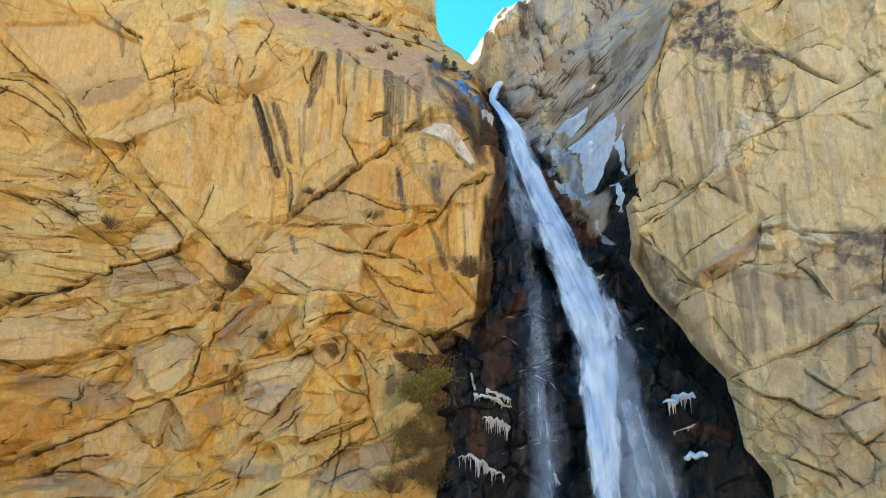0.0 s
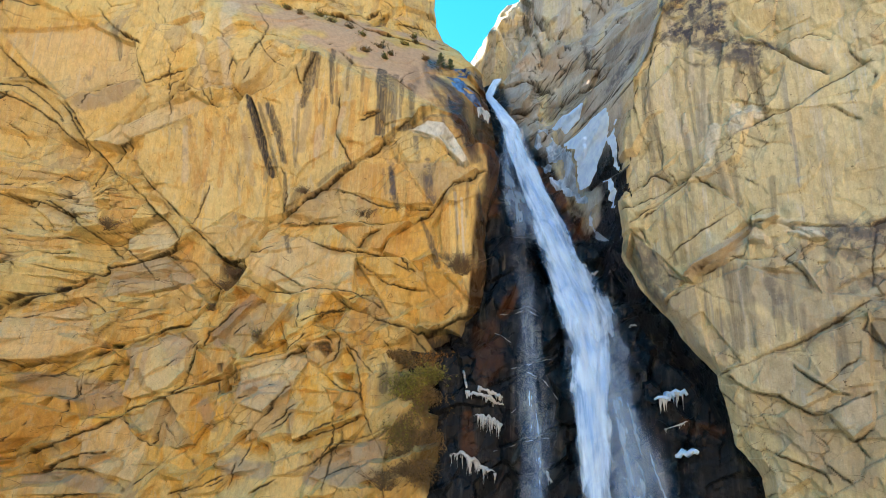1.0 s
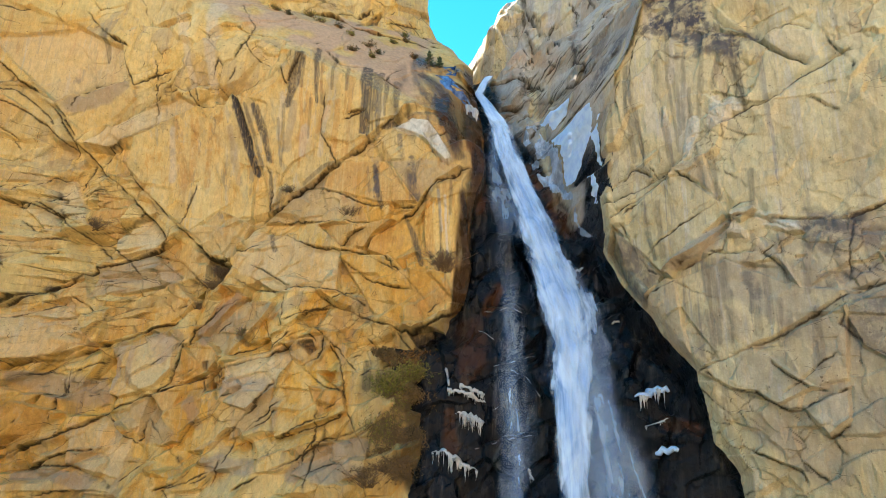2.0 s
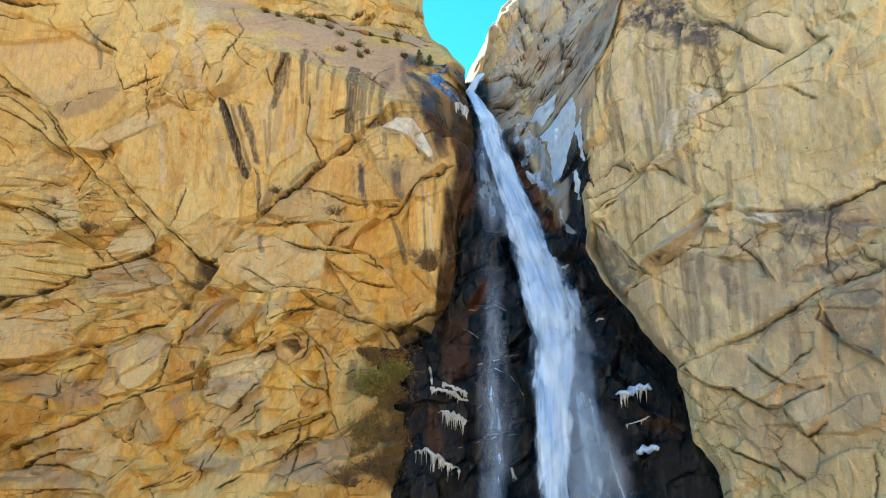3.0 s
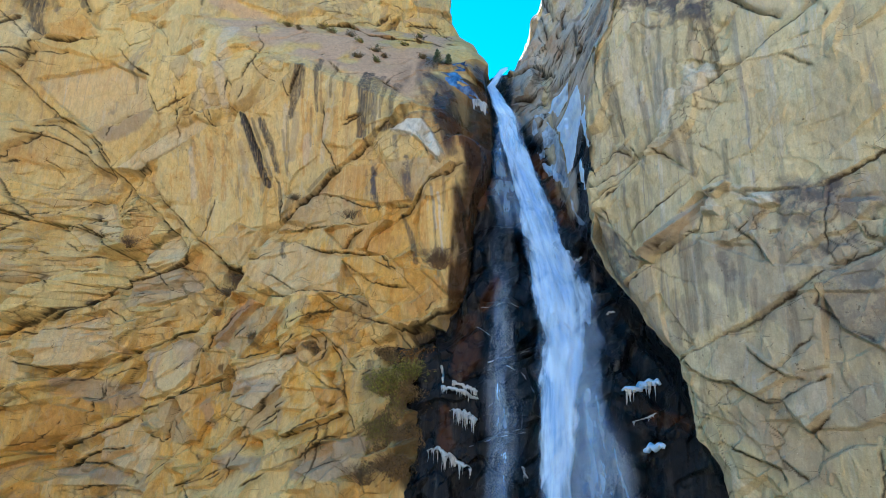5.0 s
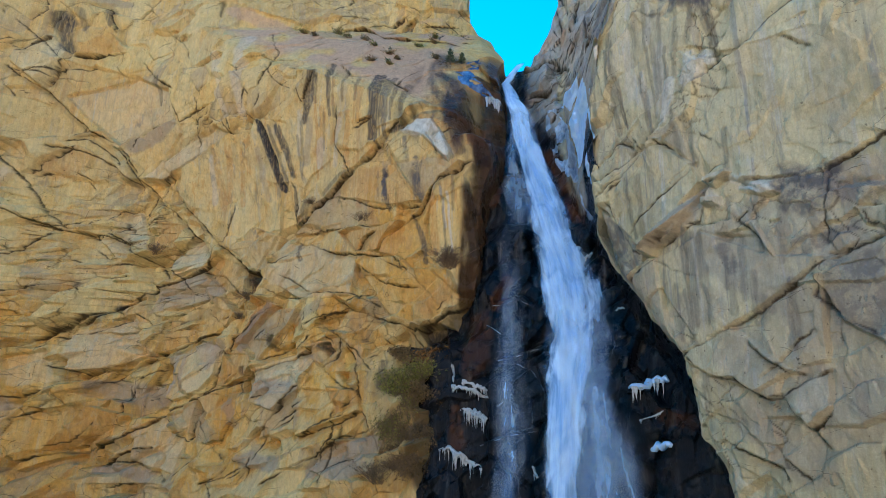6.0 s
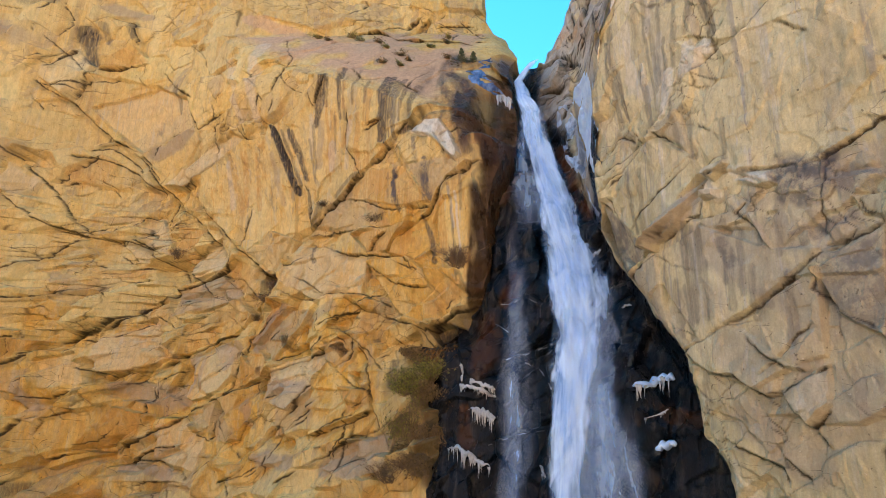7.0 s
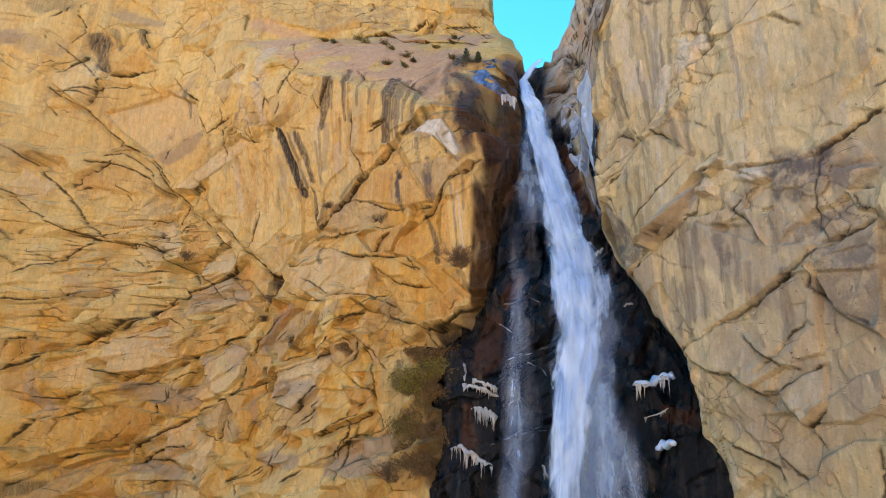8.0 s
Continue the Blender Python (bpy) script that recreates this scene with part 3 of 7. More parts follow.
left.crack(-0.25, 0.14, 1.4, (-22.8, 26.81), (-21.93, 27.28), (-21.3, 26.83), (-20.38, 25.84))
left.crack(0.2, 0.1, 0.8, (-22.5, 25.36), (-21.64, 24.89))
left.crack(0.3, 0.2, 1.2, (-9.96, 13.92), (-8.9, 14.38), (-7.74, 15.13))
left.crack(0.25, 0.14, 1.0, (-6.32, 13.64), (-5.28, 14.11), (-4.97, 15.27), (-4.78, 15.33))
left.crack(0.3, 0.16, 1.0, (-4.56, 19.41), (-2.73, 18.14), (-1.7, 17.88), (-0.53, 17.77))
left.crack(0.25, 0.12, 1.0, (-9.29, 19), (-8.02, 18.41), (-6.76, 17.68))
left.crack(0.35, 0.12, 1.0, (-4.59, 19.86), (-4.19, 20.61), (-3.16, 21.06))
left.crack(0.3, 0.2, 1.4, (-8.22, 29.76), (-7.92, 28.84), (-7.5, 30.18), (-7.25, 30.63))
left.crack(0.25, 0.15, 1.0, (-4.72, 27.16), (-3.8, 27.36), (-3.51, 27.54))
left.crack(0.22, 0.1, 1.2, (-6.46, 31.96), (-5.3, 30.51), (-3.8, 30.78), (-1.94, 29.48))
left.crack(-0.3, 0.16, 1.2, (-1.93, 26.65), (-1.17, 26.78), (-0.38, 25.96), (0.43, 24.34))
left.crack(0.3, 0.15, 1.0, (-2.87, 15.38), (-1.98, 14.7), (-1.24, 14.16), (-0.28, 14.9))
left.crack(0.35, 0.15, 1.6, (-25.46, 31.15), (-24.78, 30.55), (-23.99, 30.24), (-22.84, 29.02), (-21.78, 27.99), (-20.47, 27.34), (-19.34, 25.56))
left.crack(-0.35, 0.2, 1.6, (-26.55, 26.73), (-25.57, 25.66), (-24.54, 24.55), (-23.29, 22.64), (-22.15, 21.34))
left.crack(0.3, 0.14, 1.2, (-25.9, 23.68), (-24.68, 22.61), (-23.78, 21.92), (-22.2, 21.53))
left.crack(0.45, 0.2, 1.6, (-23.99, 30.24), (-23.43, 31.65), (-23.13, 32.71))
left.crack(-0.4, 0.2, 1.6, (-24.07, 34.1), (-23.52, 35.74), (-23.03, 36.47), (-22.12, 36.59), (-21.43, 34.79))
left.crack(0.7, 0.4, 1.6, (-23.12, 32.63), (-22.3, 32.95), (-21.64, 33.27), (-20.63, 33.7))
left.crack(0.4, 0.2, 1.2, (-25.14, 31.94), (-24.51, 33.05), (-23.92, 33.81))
left.crack(0.25, 0.1, 1.2, (-24.66, 37.93), (-24.77, 36.96), (-24.24, 35.43), (-24.76, 34.23))
left.crack(0.3, 0.14, 1.2, (-25.04, 17.2), (-24.07, 17.2), (-23.14, 17.63), (-21.55, 18.33), (-19.79, 19.14))
left.crack(0.3, 0.16, 1.0, (-25.36, 18.7), (-24.37, 19.29), (-23.11, 20.73), (-22.41, 21.49))
left.crack(0.5, 0.3, 1.5, (-23.54, 13.89), (-22.6, 14.86), (-21.59, 15.48), (-20.54, 16.11), (-19.4, 16.75), (-18.58, 17.4))
left.crack(0.4, 0.3, 1.2, (-24.45, 13.07), (-23.71, 13.62), (-22.95, 14.18))
left.crack(0.3, 0.14, 1.0, (-24.64, 14.85), (-23.63, 15.01), (-23.56, 14.11), (-24.36, 13.17))
left.crack(0.4, 0.25, 1.4, (-22.5, 10.66), (-21.22, 11.15), (-20.32, 12), (-18.7, 12.72), (-16.78, 14.09))
left.crack(0.6, 0.32, 2.0, (-23.88, 6.88), (-23.03, 7.54), (-22.51, 8.31), (-21.27, 8.81), (-19.82, 9.03), (-18.27, 9.56))
left.crack(0.35, 0.16, 1.2, (-24.12, 8.99), (-23.1, 10.5), (-22.3, 10.86))
left.crack(0.35, 0.2, 1.4, (-21.13, 13.54), (-19.38, 13.18), (-17.27, 14.08))
left.crack(0.3, 0.15, 1.2, (-23.74, 21.74), (-22.2, 21.53), (-20.75, 21.6), (-19.5, 21.14), (-17.86, 20.55))
left.crack(0.3, 0.16, 1.2, (-23.58, 11.76), (-21.92, 11.73), (-20.82, 12.28))
left.crack(0.25, 0.12, 1.0, (-26.27, 23.9), (-25.54, 23.62), (-24.87, 24.06))
left.crack(0.3, 0.16, 1.2, (-23.65, 26.34), (-22.52, 26.64), (-21.49, 26.47), (-19.35, 25.01))
left.crack(0.25, 0.12, 1.0, (-24.35, 24.61), (-23.39, 25.66), (-22.28, 26.88))
left.stain("dark", 1.0, (-10.66, 27.76, 0.14), (-10.18, 26.32, 0.22), (-9.44, 23.98, 0.19))
left.stain("dark", 0.7, (-9.49, 27.51, 0.08), (-9.13, 26.39, 0.14), (-8.7, 24.6, 0.11))
left.stain("dark", 0.8, (-7.3, 30.41, 0.22), (-7.56, 28.88, 0.19), (-7.87, 27.87, 0.11))
left.stain("dark", 0.75, (-6.5, 31.16, 0.11), (-6.31, 29.32, 0.14), (-6.29, 27.89, 0.08))
left.stain("dark", 0.85, (-3.81, 30.91, 0.22), (-3.48, 28.22, 0.3), (-3.35, 25.89, 0.11))
left.stain("dark", 0.6, (-3.08, 30.65, 0.17), (-2.83, 27.57, 0.22), (-2.88, 26.22, 0.11))
left.stain("dark", 0.6, (-2.2, 30, 0.22), (-1.91, 27.62, 0.14))
left.stain("dark", 0.45, (-5.57, 31.44, 0.08), (-5.47, 28.58, 0.08))
left.stain("dark", 0.5, (-4.79, 30.13, 0.11), (-4.62, 28.64, 0.08))
left.stain("dark", 0.75, (-2.97, 24.34, 0.14), (-2.74, 23.33, 0.17), (-2.43, 22.04, 0.14))
left.stain("dark", 0.5, (-1.05, 23.71, 0.22), (-0.86, 22.88, 0.14))
left.stain("dark", 0.7, (-8.54, 20.77, 0.11), (-8.03, 19.72, 0.14))
left.stain("dark", 0.8, (-1.17, 21.58, 0.08), (-0.63, 20.36, 0.19), (-0.13, 18.87, 0.14))
left.stain("dark", 0.5, (0.56, 22.92, 0.08), (0.83, 19.53, 0.07))
left.stain("pale", 0.8, (0.9, 22.48, 0.07), (1.14, 19.19, 0.07))
left.stain("dark", 0.6, (-18.64, 31.86, 0.11), (-18.2, 30, 0.08))
left.stain("dark", 0.6, (-8.7, 24.05, 0.08), (-8.63, 22.2, 0.11))
left.stain("dark", 0.6, (-7.74, 23.14, 0.25), (-8.43, 22.04, 0.17))
left.stain("pale", 0.5, (-12.58, 34.05, 0.44), (-11.95, 28.74, 0.25))
left.stain("pale", 0.4, (-14.09, 32.61, 0.28), (-12.94, 28.37, 0.22))
left.stain("pale", 0.5, (-6.83, 26.33, 0.28), (-7.01, 24.97, 0.17))
left.stain("rust", 0.6, (-5.06, 27.79, 0.17), (-5.25, 24.64, 0.14))
left.stain("rust", 0.5, (-6.77, 28.32, 0.11), (-6.92, 24.97, 0.14))
left.stain("rust", 0.6, (0.04, 22.29, 0.25), (0.14, 19.51, 0.33))
left.stain("rust", 0.5, (-4.25, 24.3, 0.33), (-4.45, 22.45, 0.17))
left.stain("rust", 0.4, (-13.39, 23.24, 0.33), (-13.76, 26.09, 0.28))
left.stain("rust", 0.4, (-16.02, 23.05, 0.33), (-14.7, 21.61, 0.28))
left.stain("rust", 0.5, (-4.66, 20.92, 0.39), (-2.85, 20.62, 0.33), (-1.8, 20.34, 0.22))
left.stain("rust", 0.5, (-10.41, 16.67, 0.28), (-11.44, 15.02, 0.28))
left.stain("rust", 0.5, (1.07, 17.52, 0.41), (-0.35, 16.63, 0.41))
left.stain("wet", 0.9, (2.84, 24.51, 0.5), (2.56, 22.57, 0.61), (2.74, 20.47, 0.61), (2.87, 17.84, 0.5), (1.96, 15.96, 0.39))
left.stain("wet", 0.8, (2.04, 29.33, 0.5), (2.39, 25.92, 0.39))
left.stain("wet", 0.6, (-0.54, 31.35, 0.61), (0.85, 29.36, 0.72), (1.77, 26.2, 0.55))
left.stain("wet", 0.45, (1.26, 15.51, 0.83), (1.18, 12.71, 0.83), (0.96, 10.07, 1.1))
left.stain("green", 0.3, (-0.69, 14.32, 1.65), (-1.87, 12.88, 1.24), (-1.09, 11.03, 1.38), (-1.51, 8.98, 1.24))
left.stain("rust", 0.3, (-1.22, 11.02, 1.1), (-1.37, 8.74, 1.38))
left.stain("wet", 0.7, (-0.01, 15.14, 0.44), (-0.07, 12.67, 0.5), (-0.05, 8.54, 0.72))
left.stain("dark", 0.7, (-0.27, 10.67, 0.44))
left.stain("dark", 0.6, (-2.78, 13.95, 0.22), (-2.7, 12.84, 0.22))
left.stain("dark", 0.8, (-23.85, 35.15, 0.39), (-23.26, 32.97, 0.28))
left.stain("dark", 0.5, (-23.09, 35.9, 0.22), (-22.87, 34.63, 0.11))
left.stain("dark", 0.6, (-21.96, 36.5, 0.17), (-21.75, 35.4, 0.11))
left.stain("dark", 0.6, (-18.43, 31.84, 0.11), (-18.16, 30.15, 0.08))
left.stain("dark", 0.4, (-26.19, 36.51, 0.55), (-25.44, 37.13, 0.55))
left.stain("dark", 0.6, (-23.78, 6.79, 0.55), (-22.75, 6.9, 0.28))
left.stain("grey", 0.7, (-19.74, 27.26, 0.39), (-18.03, 27.92, 0.55), (-16.81, 28.45, 0.22))
left.stain("grey", 0.7, (-16.58, 17.93, 0.5), (-15, 18.42, 0.83), (-13.42, 18.08, 0.55))
left.stain("grey", 0.7, (-19.08, 12.49, 0.44), (-17.71, 12.33, 0.55), (-15.77, 11.92, 0.61))
left.stain("grey", 0.6, (-15.14, 14.41, 0.28), (-15.24, 12.35, 0.22))
left.stain("grey", 0.8, (-18.77, 8.05, 0.22), (-16.94, 8.22, 0.33), (-15.4, 7.78, 0.39))
left.stain("grey", 0.7, (-11.13, 14.88, 0.33), (-10.34, 16.22, 0.28), (-9.61, 17.14, 0.22))
left.stain("grey", 0.6, (-13.05, 13.83, 0.28), (-12.43, 14.99, 0.28))
left.stain("grey", 0.6, (-9.46, 12.56, 0.39), (-7.83, 12.62, 0.44))
left.stain("grey", 0.7, (-9.44, 8.96, 0.44), (-7.84, 8.77, 0.39))
left.stain("grey", 0.8, (-5.76, 8.6, 0.39), (-4.27, 9.26, 0.66), (-2.76, 9.94, 0.44))
left.stain("grey", 0.5, (-7.23, 22.51, 0.55), (-6.03, 23.11, 0.44))
left.stain("grey", 0.5, (-13.05, 11.12, 0.28), (-12.04, 10.12, 0.39))
left.stain("grey", 0.5, (-7.75, 16.3, 0.39), (-6.11, 16.96, 0.33))
left.stain("grey", 0.5, (-11.25, 11.7, 0.33), (-10.66, 10.68, 0.22))
left.stain("grey", 0.5, (-6.92, 11.85, 0.28), (-6.89, 10.55, 0.22))
left.stain("grey", 0.6, (-23.2, 12.1, 0.39), (-22.53, 11.22, 0.28))
left.stain("grey", 0.5, (-26.73, 33.7, 0.72), (-26.14, 33.61, 0.55))
left.stain("grey", 0.6, (-22.89, 37.35, 0.5), (-21.36, 37.35, 0.33))
left.stain("grey", 0.5, (-13.47, 11.25, 0.33), (-12.42, 10.35, 0.28))
left.face(0.4, 0.05, -0.15, "chalk", 0.85, (-1.95, 26.5), (-1.03, 27.12), (-0.1, 26.88), (0.5, 26.0), (1.25, 24.5), (1.1, 24.05), (0.2, 25.0), (-0.7, 26.0))
left.stain("smooth", 0.9, (-21.98, 30.01, 1.93), (-20.19, 29.83, 1.65))
left.stain("smooth", 0.8, (-14.35, 24.93, 1.93), (-11.67, 25.66, 1.65), (-10.99, 23.37, 1.38))
left.stain("smooth", 0.9, (-7.45, 26.46, 1.65), (-5.69, 28.08, 1.65), (-3.81, 27.52, 1.1))
left.stain("smooth", 0.8, (1.25, 21.29, 0.83), (1.33, 18.39, 0.69))
left.stain("smooth", 0.6, (-19.54, 15.47, 1.1), (-18.79, 15.86, 1.1))
left.stain("sand", 0.9, (-9.92, 35.18, 0.22), (-6.56, 34.4, 0.61), (-3.65, 32.38, 0.77), (-1.61, 32.18, 0.55))
left.stain("sand", 0.8, (-6.04, 35.28, 0.55), (-3.13, 33.98, 0.66), (-0.63, 34.46, 0.39))
left.stain("sand", 0.7, (-14.6, 36.99, 0.5), (-12.14, 36.42, 0.55), (-8, 34.39, 0.61), (-4.82, 33.09, 0.5))
left.stain("orange", 0.8, (-13.59, 13.8, 2.48), (-15.39, 10, 2.76), (-10.25, 10.69, 2.76), (-5.53, 11.38, 2.48))
left.stain("orange", 0.8, (-10.63, 16.21, 1.93), (-5.28, 14.11, 1.65), (-5.11, 18.8, 1.65), (-0.99, 18.34, 1.38), (-2.35, 22.71, 1.65))
left.stain("orange", 0.6, (-19.36, 14.42, 2.2), (-18.75, 10.37, 2.2))
left.stain("orange", 0.8, (-23.45, 14.93, 2.48), (-23.01, 9.34, 2.76), (-19.72, 8.26, 2.76))
left.stain("sand", 0.4, (-4.41, 39.73, 0.22), (-3.27, 40.23, 0.22))
left.face(0, 0, -0.1, "grey", 0.52, (-17.19, 18.46), (-15.41, 19.16), (-14.64, 19.4), (-12.86, 18.11), (-15.54, 17.14), (-17.03, 16.66))
left.face(-0.1, 0, 0.15, "grey", 0.45, (-19.79, 12.05), (-18.03, 12.91), (-17.06, 12.5), (-15.33, 11.55), (-16.64, 10.84), (-16.97, 11.98), (-18.74, 11.75))
left.face(0.15, 0, 0.4, "rust", 0.4, (-19.81, 9.34), (-17.85, 11.8), (-16.91, 11.67), (-16.71, 10.83), (-18.67, 9.87))
left.face(0.1, 0.1, -0.15, "pale", 0.25, (-15.36, 14.26), (-13.86, 15.21), (-12.71, 14.98), (-12.39, 13.29), (-13.04, 12.45), (-14.64, 11.84), (-15.28, 11.95))
left.face(0, -0.2, 0.2, "grey", 0.52, (-14.2, 14.9), (-13.04, 15.25), (-12.38, 14.7), (-13.59, 13.8))
left.face(0.2, 0.3, -0.2, "rust", 0.9, (-11.72, 15.01), (-10.24, 17.43), (-9.17, 17.15), (-11.01, 15.03))
left.face(0.1, 0.3, -0.1, "grey", 0.52, (-11.01, 15.03), (-9.29, 16.99), (-7.54, 16.9), (-8.73, 15.09), (-9.68, 13.93))
left.face(0.1, 0, 0.3, "rust", 0.6, (-12.04, 14.43), (-11.37, 13.88), (-10.71, 13.34), (-12.5, 12.47))
left.face(0.1, 0, -0.2, "pale", 0.3, (-9.63, 13.65), (-7, 14.73), (-6.37, 14.06), (-7.02, 12.65), (-8.2, 11.41), (-9.61, 11.76))
left.face(0, -0.2, 0.1, "grey", 0.38, (-8.64, 12.59), (-7.05, 12.92), (-7.32, 10.79), (-9.06, 9.97))
left.face(0.2, 0, -0.15, "orange", 1, (-6.37, 14.06), (-3.77, 12.52), (-3.54, 11.46), (-6.72, 10.18), (-7.19, 11.84))
left.face(0.1, 0, -0.35, "grey", 0.64, (-5.76, 8.6), (-4.85, 9.86), (-2.27, 10.47), (-2.41, 8.7), (-4.18, 8.16))
# Small hole: the shade inside is put into its dark tone.
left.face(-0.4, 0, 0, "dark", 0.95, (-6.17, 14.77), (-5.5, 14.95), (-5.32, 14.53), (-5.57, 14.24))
left.face(0.15, 0, 0.5, "rust", 0.6, (-5.41, 12.72), (-3.77, 12.52), (-3.58, 11.86), (-4.73, 11.28))
left.face(0, 0.3, 0, "grey", 0.45, (-13.18, 11.77), (-11.46, 9.89), (-12.21, 9.61), (-13.57, 9.81))
left.face(0.1, -0.2, 0.2, "rust", 0.5, (-13.23, 12.04), (-10.66, 13.07), (-10.47, 11.2), (-11.53, 10.26))
left.face(0.15, 0.2, 0, "rust", 0.6, (-12.22, 13.86), (-11.15, 15.03), (-9.96, 13.92), (-10.67, 13.13), (-12.23, 12.48))
left.face(0.1, 0, -0.3, "grey", 0.3, (-19.62, 8.15), (-18.36, 8.3), (-16.3, 8.53), (-14.06, 7.54), (-19.49, 7.4))
left.face(-0.25, 0, 0, "pale", 0.25, (-23.1, 29.94), (-19.97, 31.95), (-17.01, 30.54), (-16.83, 28.8), (-19.78, 27.93), (-20.46, 27.29), (-22.25, 28.91))
left.face(0.05, 0, 0.1, "grey", 0.05, (-20.56, 26.97), (-19.78, 27.93), (-16.67, 28.66), (-16.17, 27.79), (-17.68, 26.77), (-19.15, 25.84), (-19.95, 26.56))
left.face(0.1, 0, -0.3, "pale", 0.3, (-18.97, 25.11), (-17.82, 26.19), (-15.25, 27.4), (-13.76, 28.03), (-12.72, 27.34), (-15.25, 26.29), (-17.48, 25.05))
left.face(0.25, 0.03, 0.04, "slab", 1, (-16.3, 25.68), (-12.72, 27.34), (-12.27, 27.15), (-10.66, 27.99), (-9.5, 24.03), (-9.61, 21.55), (-11.13, 19.27), (-14.13, 21.65), (-16.7, 24.21))
left.face(0, 0, 0.35, "grey", 0.2, (-12.97, 20.62), (-11.17, 21.82), (-9.58, 21.23), (-10.06, 20.26), (-10.07, 19.21), (-11.77, 19.57))
left.face(0.2, 0, 0.02, "slab", 1, (-10.66, 27.99), (-8.77, 29.01), (-7.23, 32.02), (-3.8, 30.78), (-1.08, 28.34), (-1.95, 27.09), (-3.7, 25.4), (-6.36, 23.43), (-8.6, 22.2), (-9.21, 24.34))
left.face(0.1, 0, -0.1, "rust", 0.5, (-6.35, 23.28), (-4.57, 24.63), (-2.29, 24.65), (-0.54, 22.19), (-2.32, 22.16), (-4.78, 22.92))
left.face(0.15, 0.2, 0.1, "grey", 0.45, (-2.29, 24.65), (0.43, 24.34), (1.78, 24.1), (0.02, 22.9), (-0.54, 22.19))
left.face(0.05, 0, 0.1, "grey", 0.35, (-8.14, 22.2), (-6.04, 23.27), (-4.78, 22.92), (-3.53, 22.36), (-3.18, 21.36), (-8.98, 21.4))
left.face(0.25, 0.05, 0.2, "orange", 0.6, (-4.56, 19.41), (-1.91, 19.46), (-1, 18.62), (1.04, 18.38), (1.66, 16.96), (-0.6, 15.76), (-2.65, 16.54))
left.face(0.1, 0, -0.15, "pale", 0.25, (-9.54, 20.91), (-7.52, 20.62), (-4.57, 19.56), (-4.42, 17.34), (-7.59, 17.35), (-9.99, 18.67))
left.face(0.25, 0, 0, "slab", 1, (0.02, 22.9), (1.8, 23.46), (2.33, 18.99), (1.65, 17.1), (0.17, 18.36), (-0.22, 21.24))
left.face(0.1, 0.1, -0.1, "pale", 0.3, (-20.45, 22.72), (-19.55, 23.31), (-17.83, 20.63), (-19.94, 21.23))
left.face(0, -0.2, 0.1, "rust", 0.5, (-17.95, 22.57), (-16.1, 22.43), (-16.79, 20.11), (-17.83, 20.63))
left.face(0.1, 0, -0.35, "pale", 0.3, (-16.79, 20.11), (-15.27, 21.56), (-13.79, 20.25), (-14.39, 19.57), (-16.18, 19.07))
left.face(0.1, 0.2, 0, "rust", 0.4, (-14.64, 19.4), (-13.33, 20.13), (-11.75, 19.41), (-11.47, 17.7), (-13.03, 18.26))
left.face(0.1, 0.3, 0, "rust", 0.5, (-5.89, 21.24), (-3.17, 21.15), (-1.69, 21.33), (-2.84, 20.47), (-3.25, 19.88), (-4.6, 20.01))
left.face(0.1, -0.3, 0, "rust", 0.6, (-2.84, 20.47), (-1.69, 21.21), (-2.06, 19.46), (-3.1, 19.73))
left.face(0.1, 0, 0.3, "orange", 0.5, (-1.02, 19.2), (1.04, 18.38), (1.09, 16.66), (-0.04, 16.2), (-0.68, 17.77))
left.face(0.1, 0, 0.2, "grey", 0.38, (-4.83, 15.27), (-3.67, 14.76), (-3.86, 13.62), (-4.18, 14.17))
left.face(0.1, 0.2, 0, "rust", 0.4, (-18.69, 17.32), (-17.59, 18.09), (-17.03, 16.66), (-17.31, 15.76), (-18.64, 16.16))
left.face(0.1, 0, 0.4, "rust", 0.3, (-15.89, 16.36), (-12.94, 17.8), (-11.9, 16.78), (-13.13, 15.69), (-16.25, 14.46))
left.face(0.1, 0, -0.2, "pale", 0.3, (-20.58, 15.27), (-17.82, 16.56), (-17.31, 15.76), (-16.36, 14.45), (-18.13, 13.53), (-20.27, 13.13))
left.face(0, 0, 0.3, "rust", 0.4, (-21.49, 19.2), (-19.34, 19.73), (-18.84, 19.17), (-20.31, 18.81))
left.face(0.1, 0, -0.2, "pale", 0.2, (-20.92, 21.15), (-20.63, 21.59), (-19.94, 21.23), (-18.79, 20.33), (-19.59, 20))
left.face(0.1, 0.2, 0.2, "grey", 0.4, (-14.86, 11.05), (-13.22, 11.96), (-13.31, 9.82))
left.face(0.1, 0, 0.2, "rust", 0.4, (-18.21, 8.67), (-16.47, 9.33), (-15.04, 9.51), (-16.3, 8.53), (-18.36, 8.3))
left.face(0.1, -0.1, -0.1, "pale", 0.3, (-16.69, 10.45), (-14.98, 11.04), (-13.7, 9.81), (-13.97, 8.07), (-16.34, 8.72))
left.face(0.1, 0.2, 0, "rust", 0.5, (-10.67, 13.13), (-9.61, 11.76), (-8.64, 12.59), (-9.63, 13.65))
left.face(0.1, 0, 0, "grey", 0.38, (-6.88, 14.88), (-4.97, 15.27), (-4.77, 14.56), (-5.48, 13.4), (-6.37, 14.06))
left.face(0.3, 0.1, -0.1, "pale", 0.2, (-25.14, 31.94), (-24.03, 33.77), (-23.13, 32.71), (-23.99, 30.24), (-25.16, 31.2))
left.face(-0.1, 0.3, 0, "dark", 0.8, (-23.96, 34.14), (-23.32, 35.73), (-23.08, 32.9))
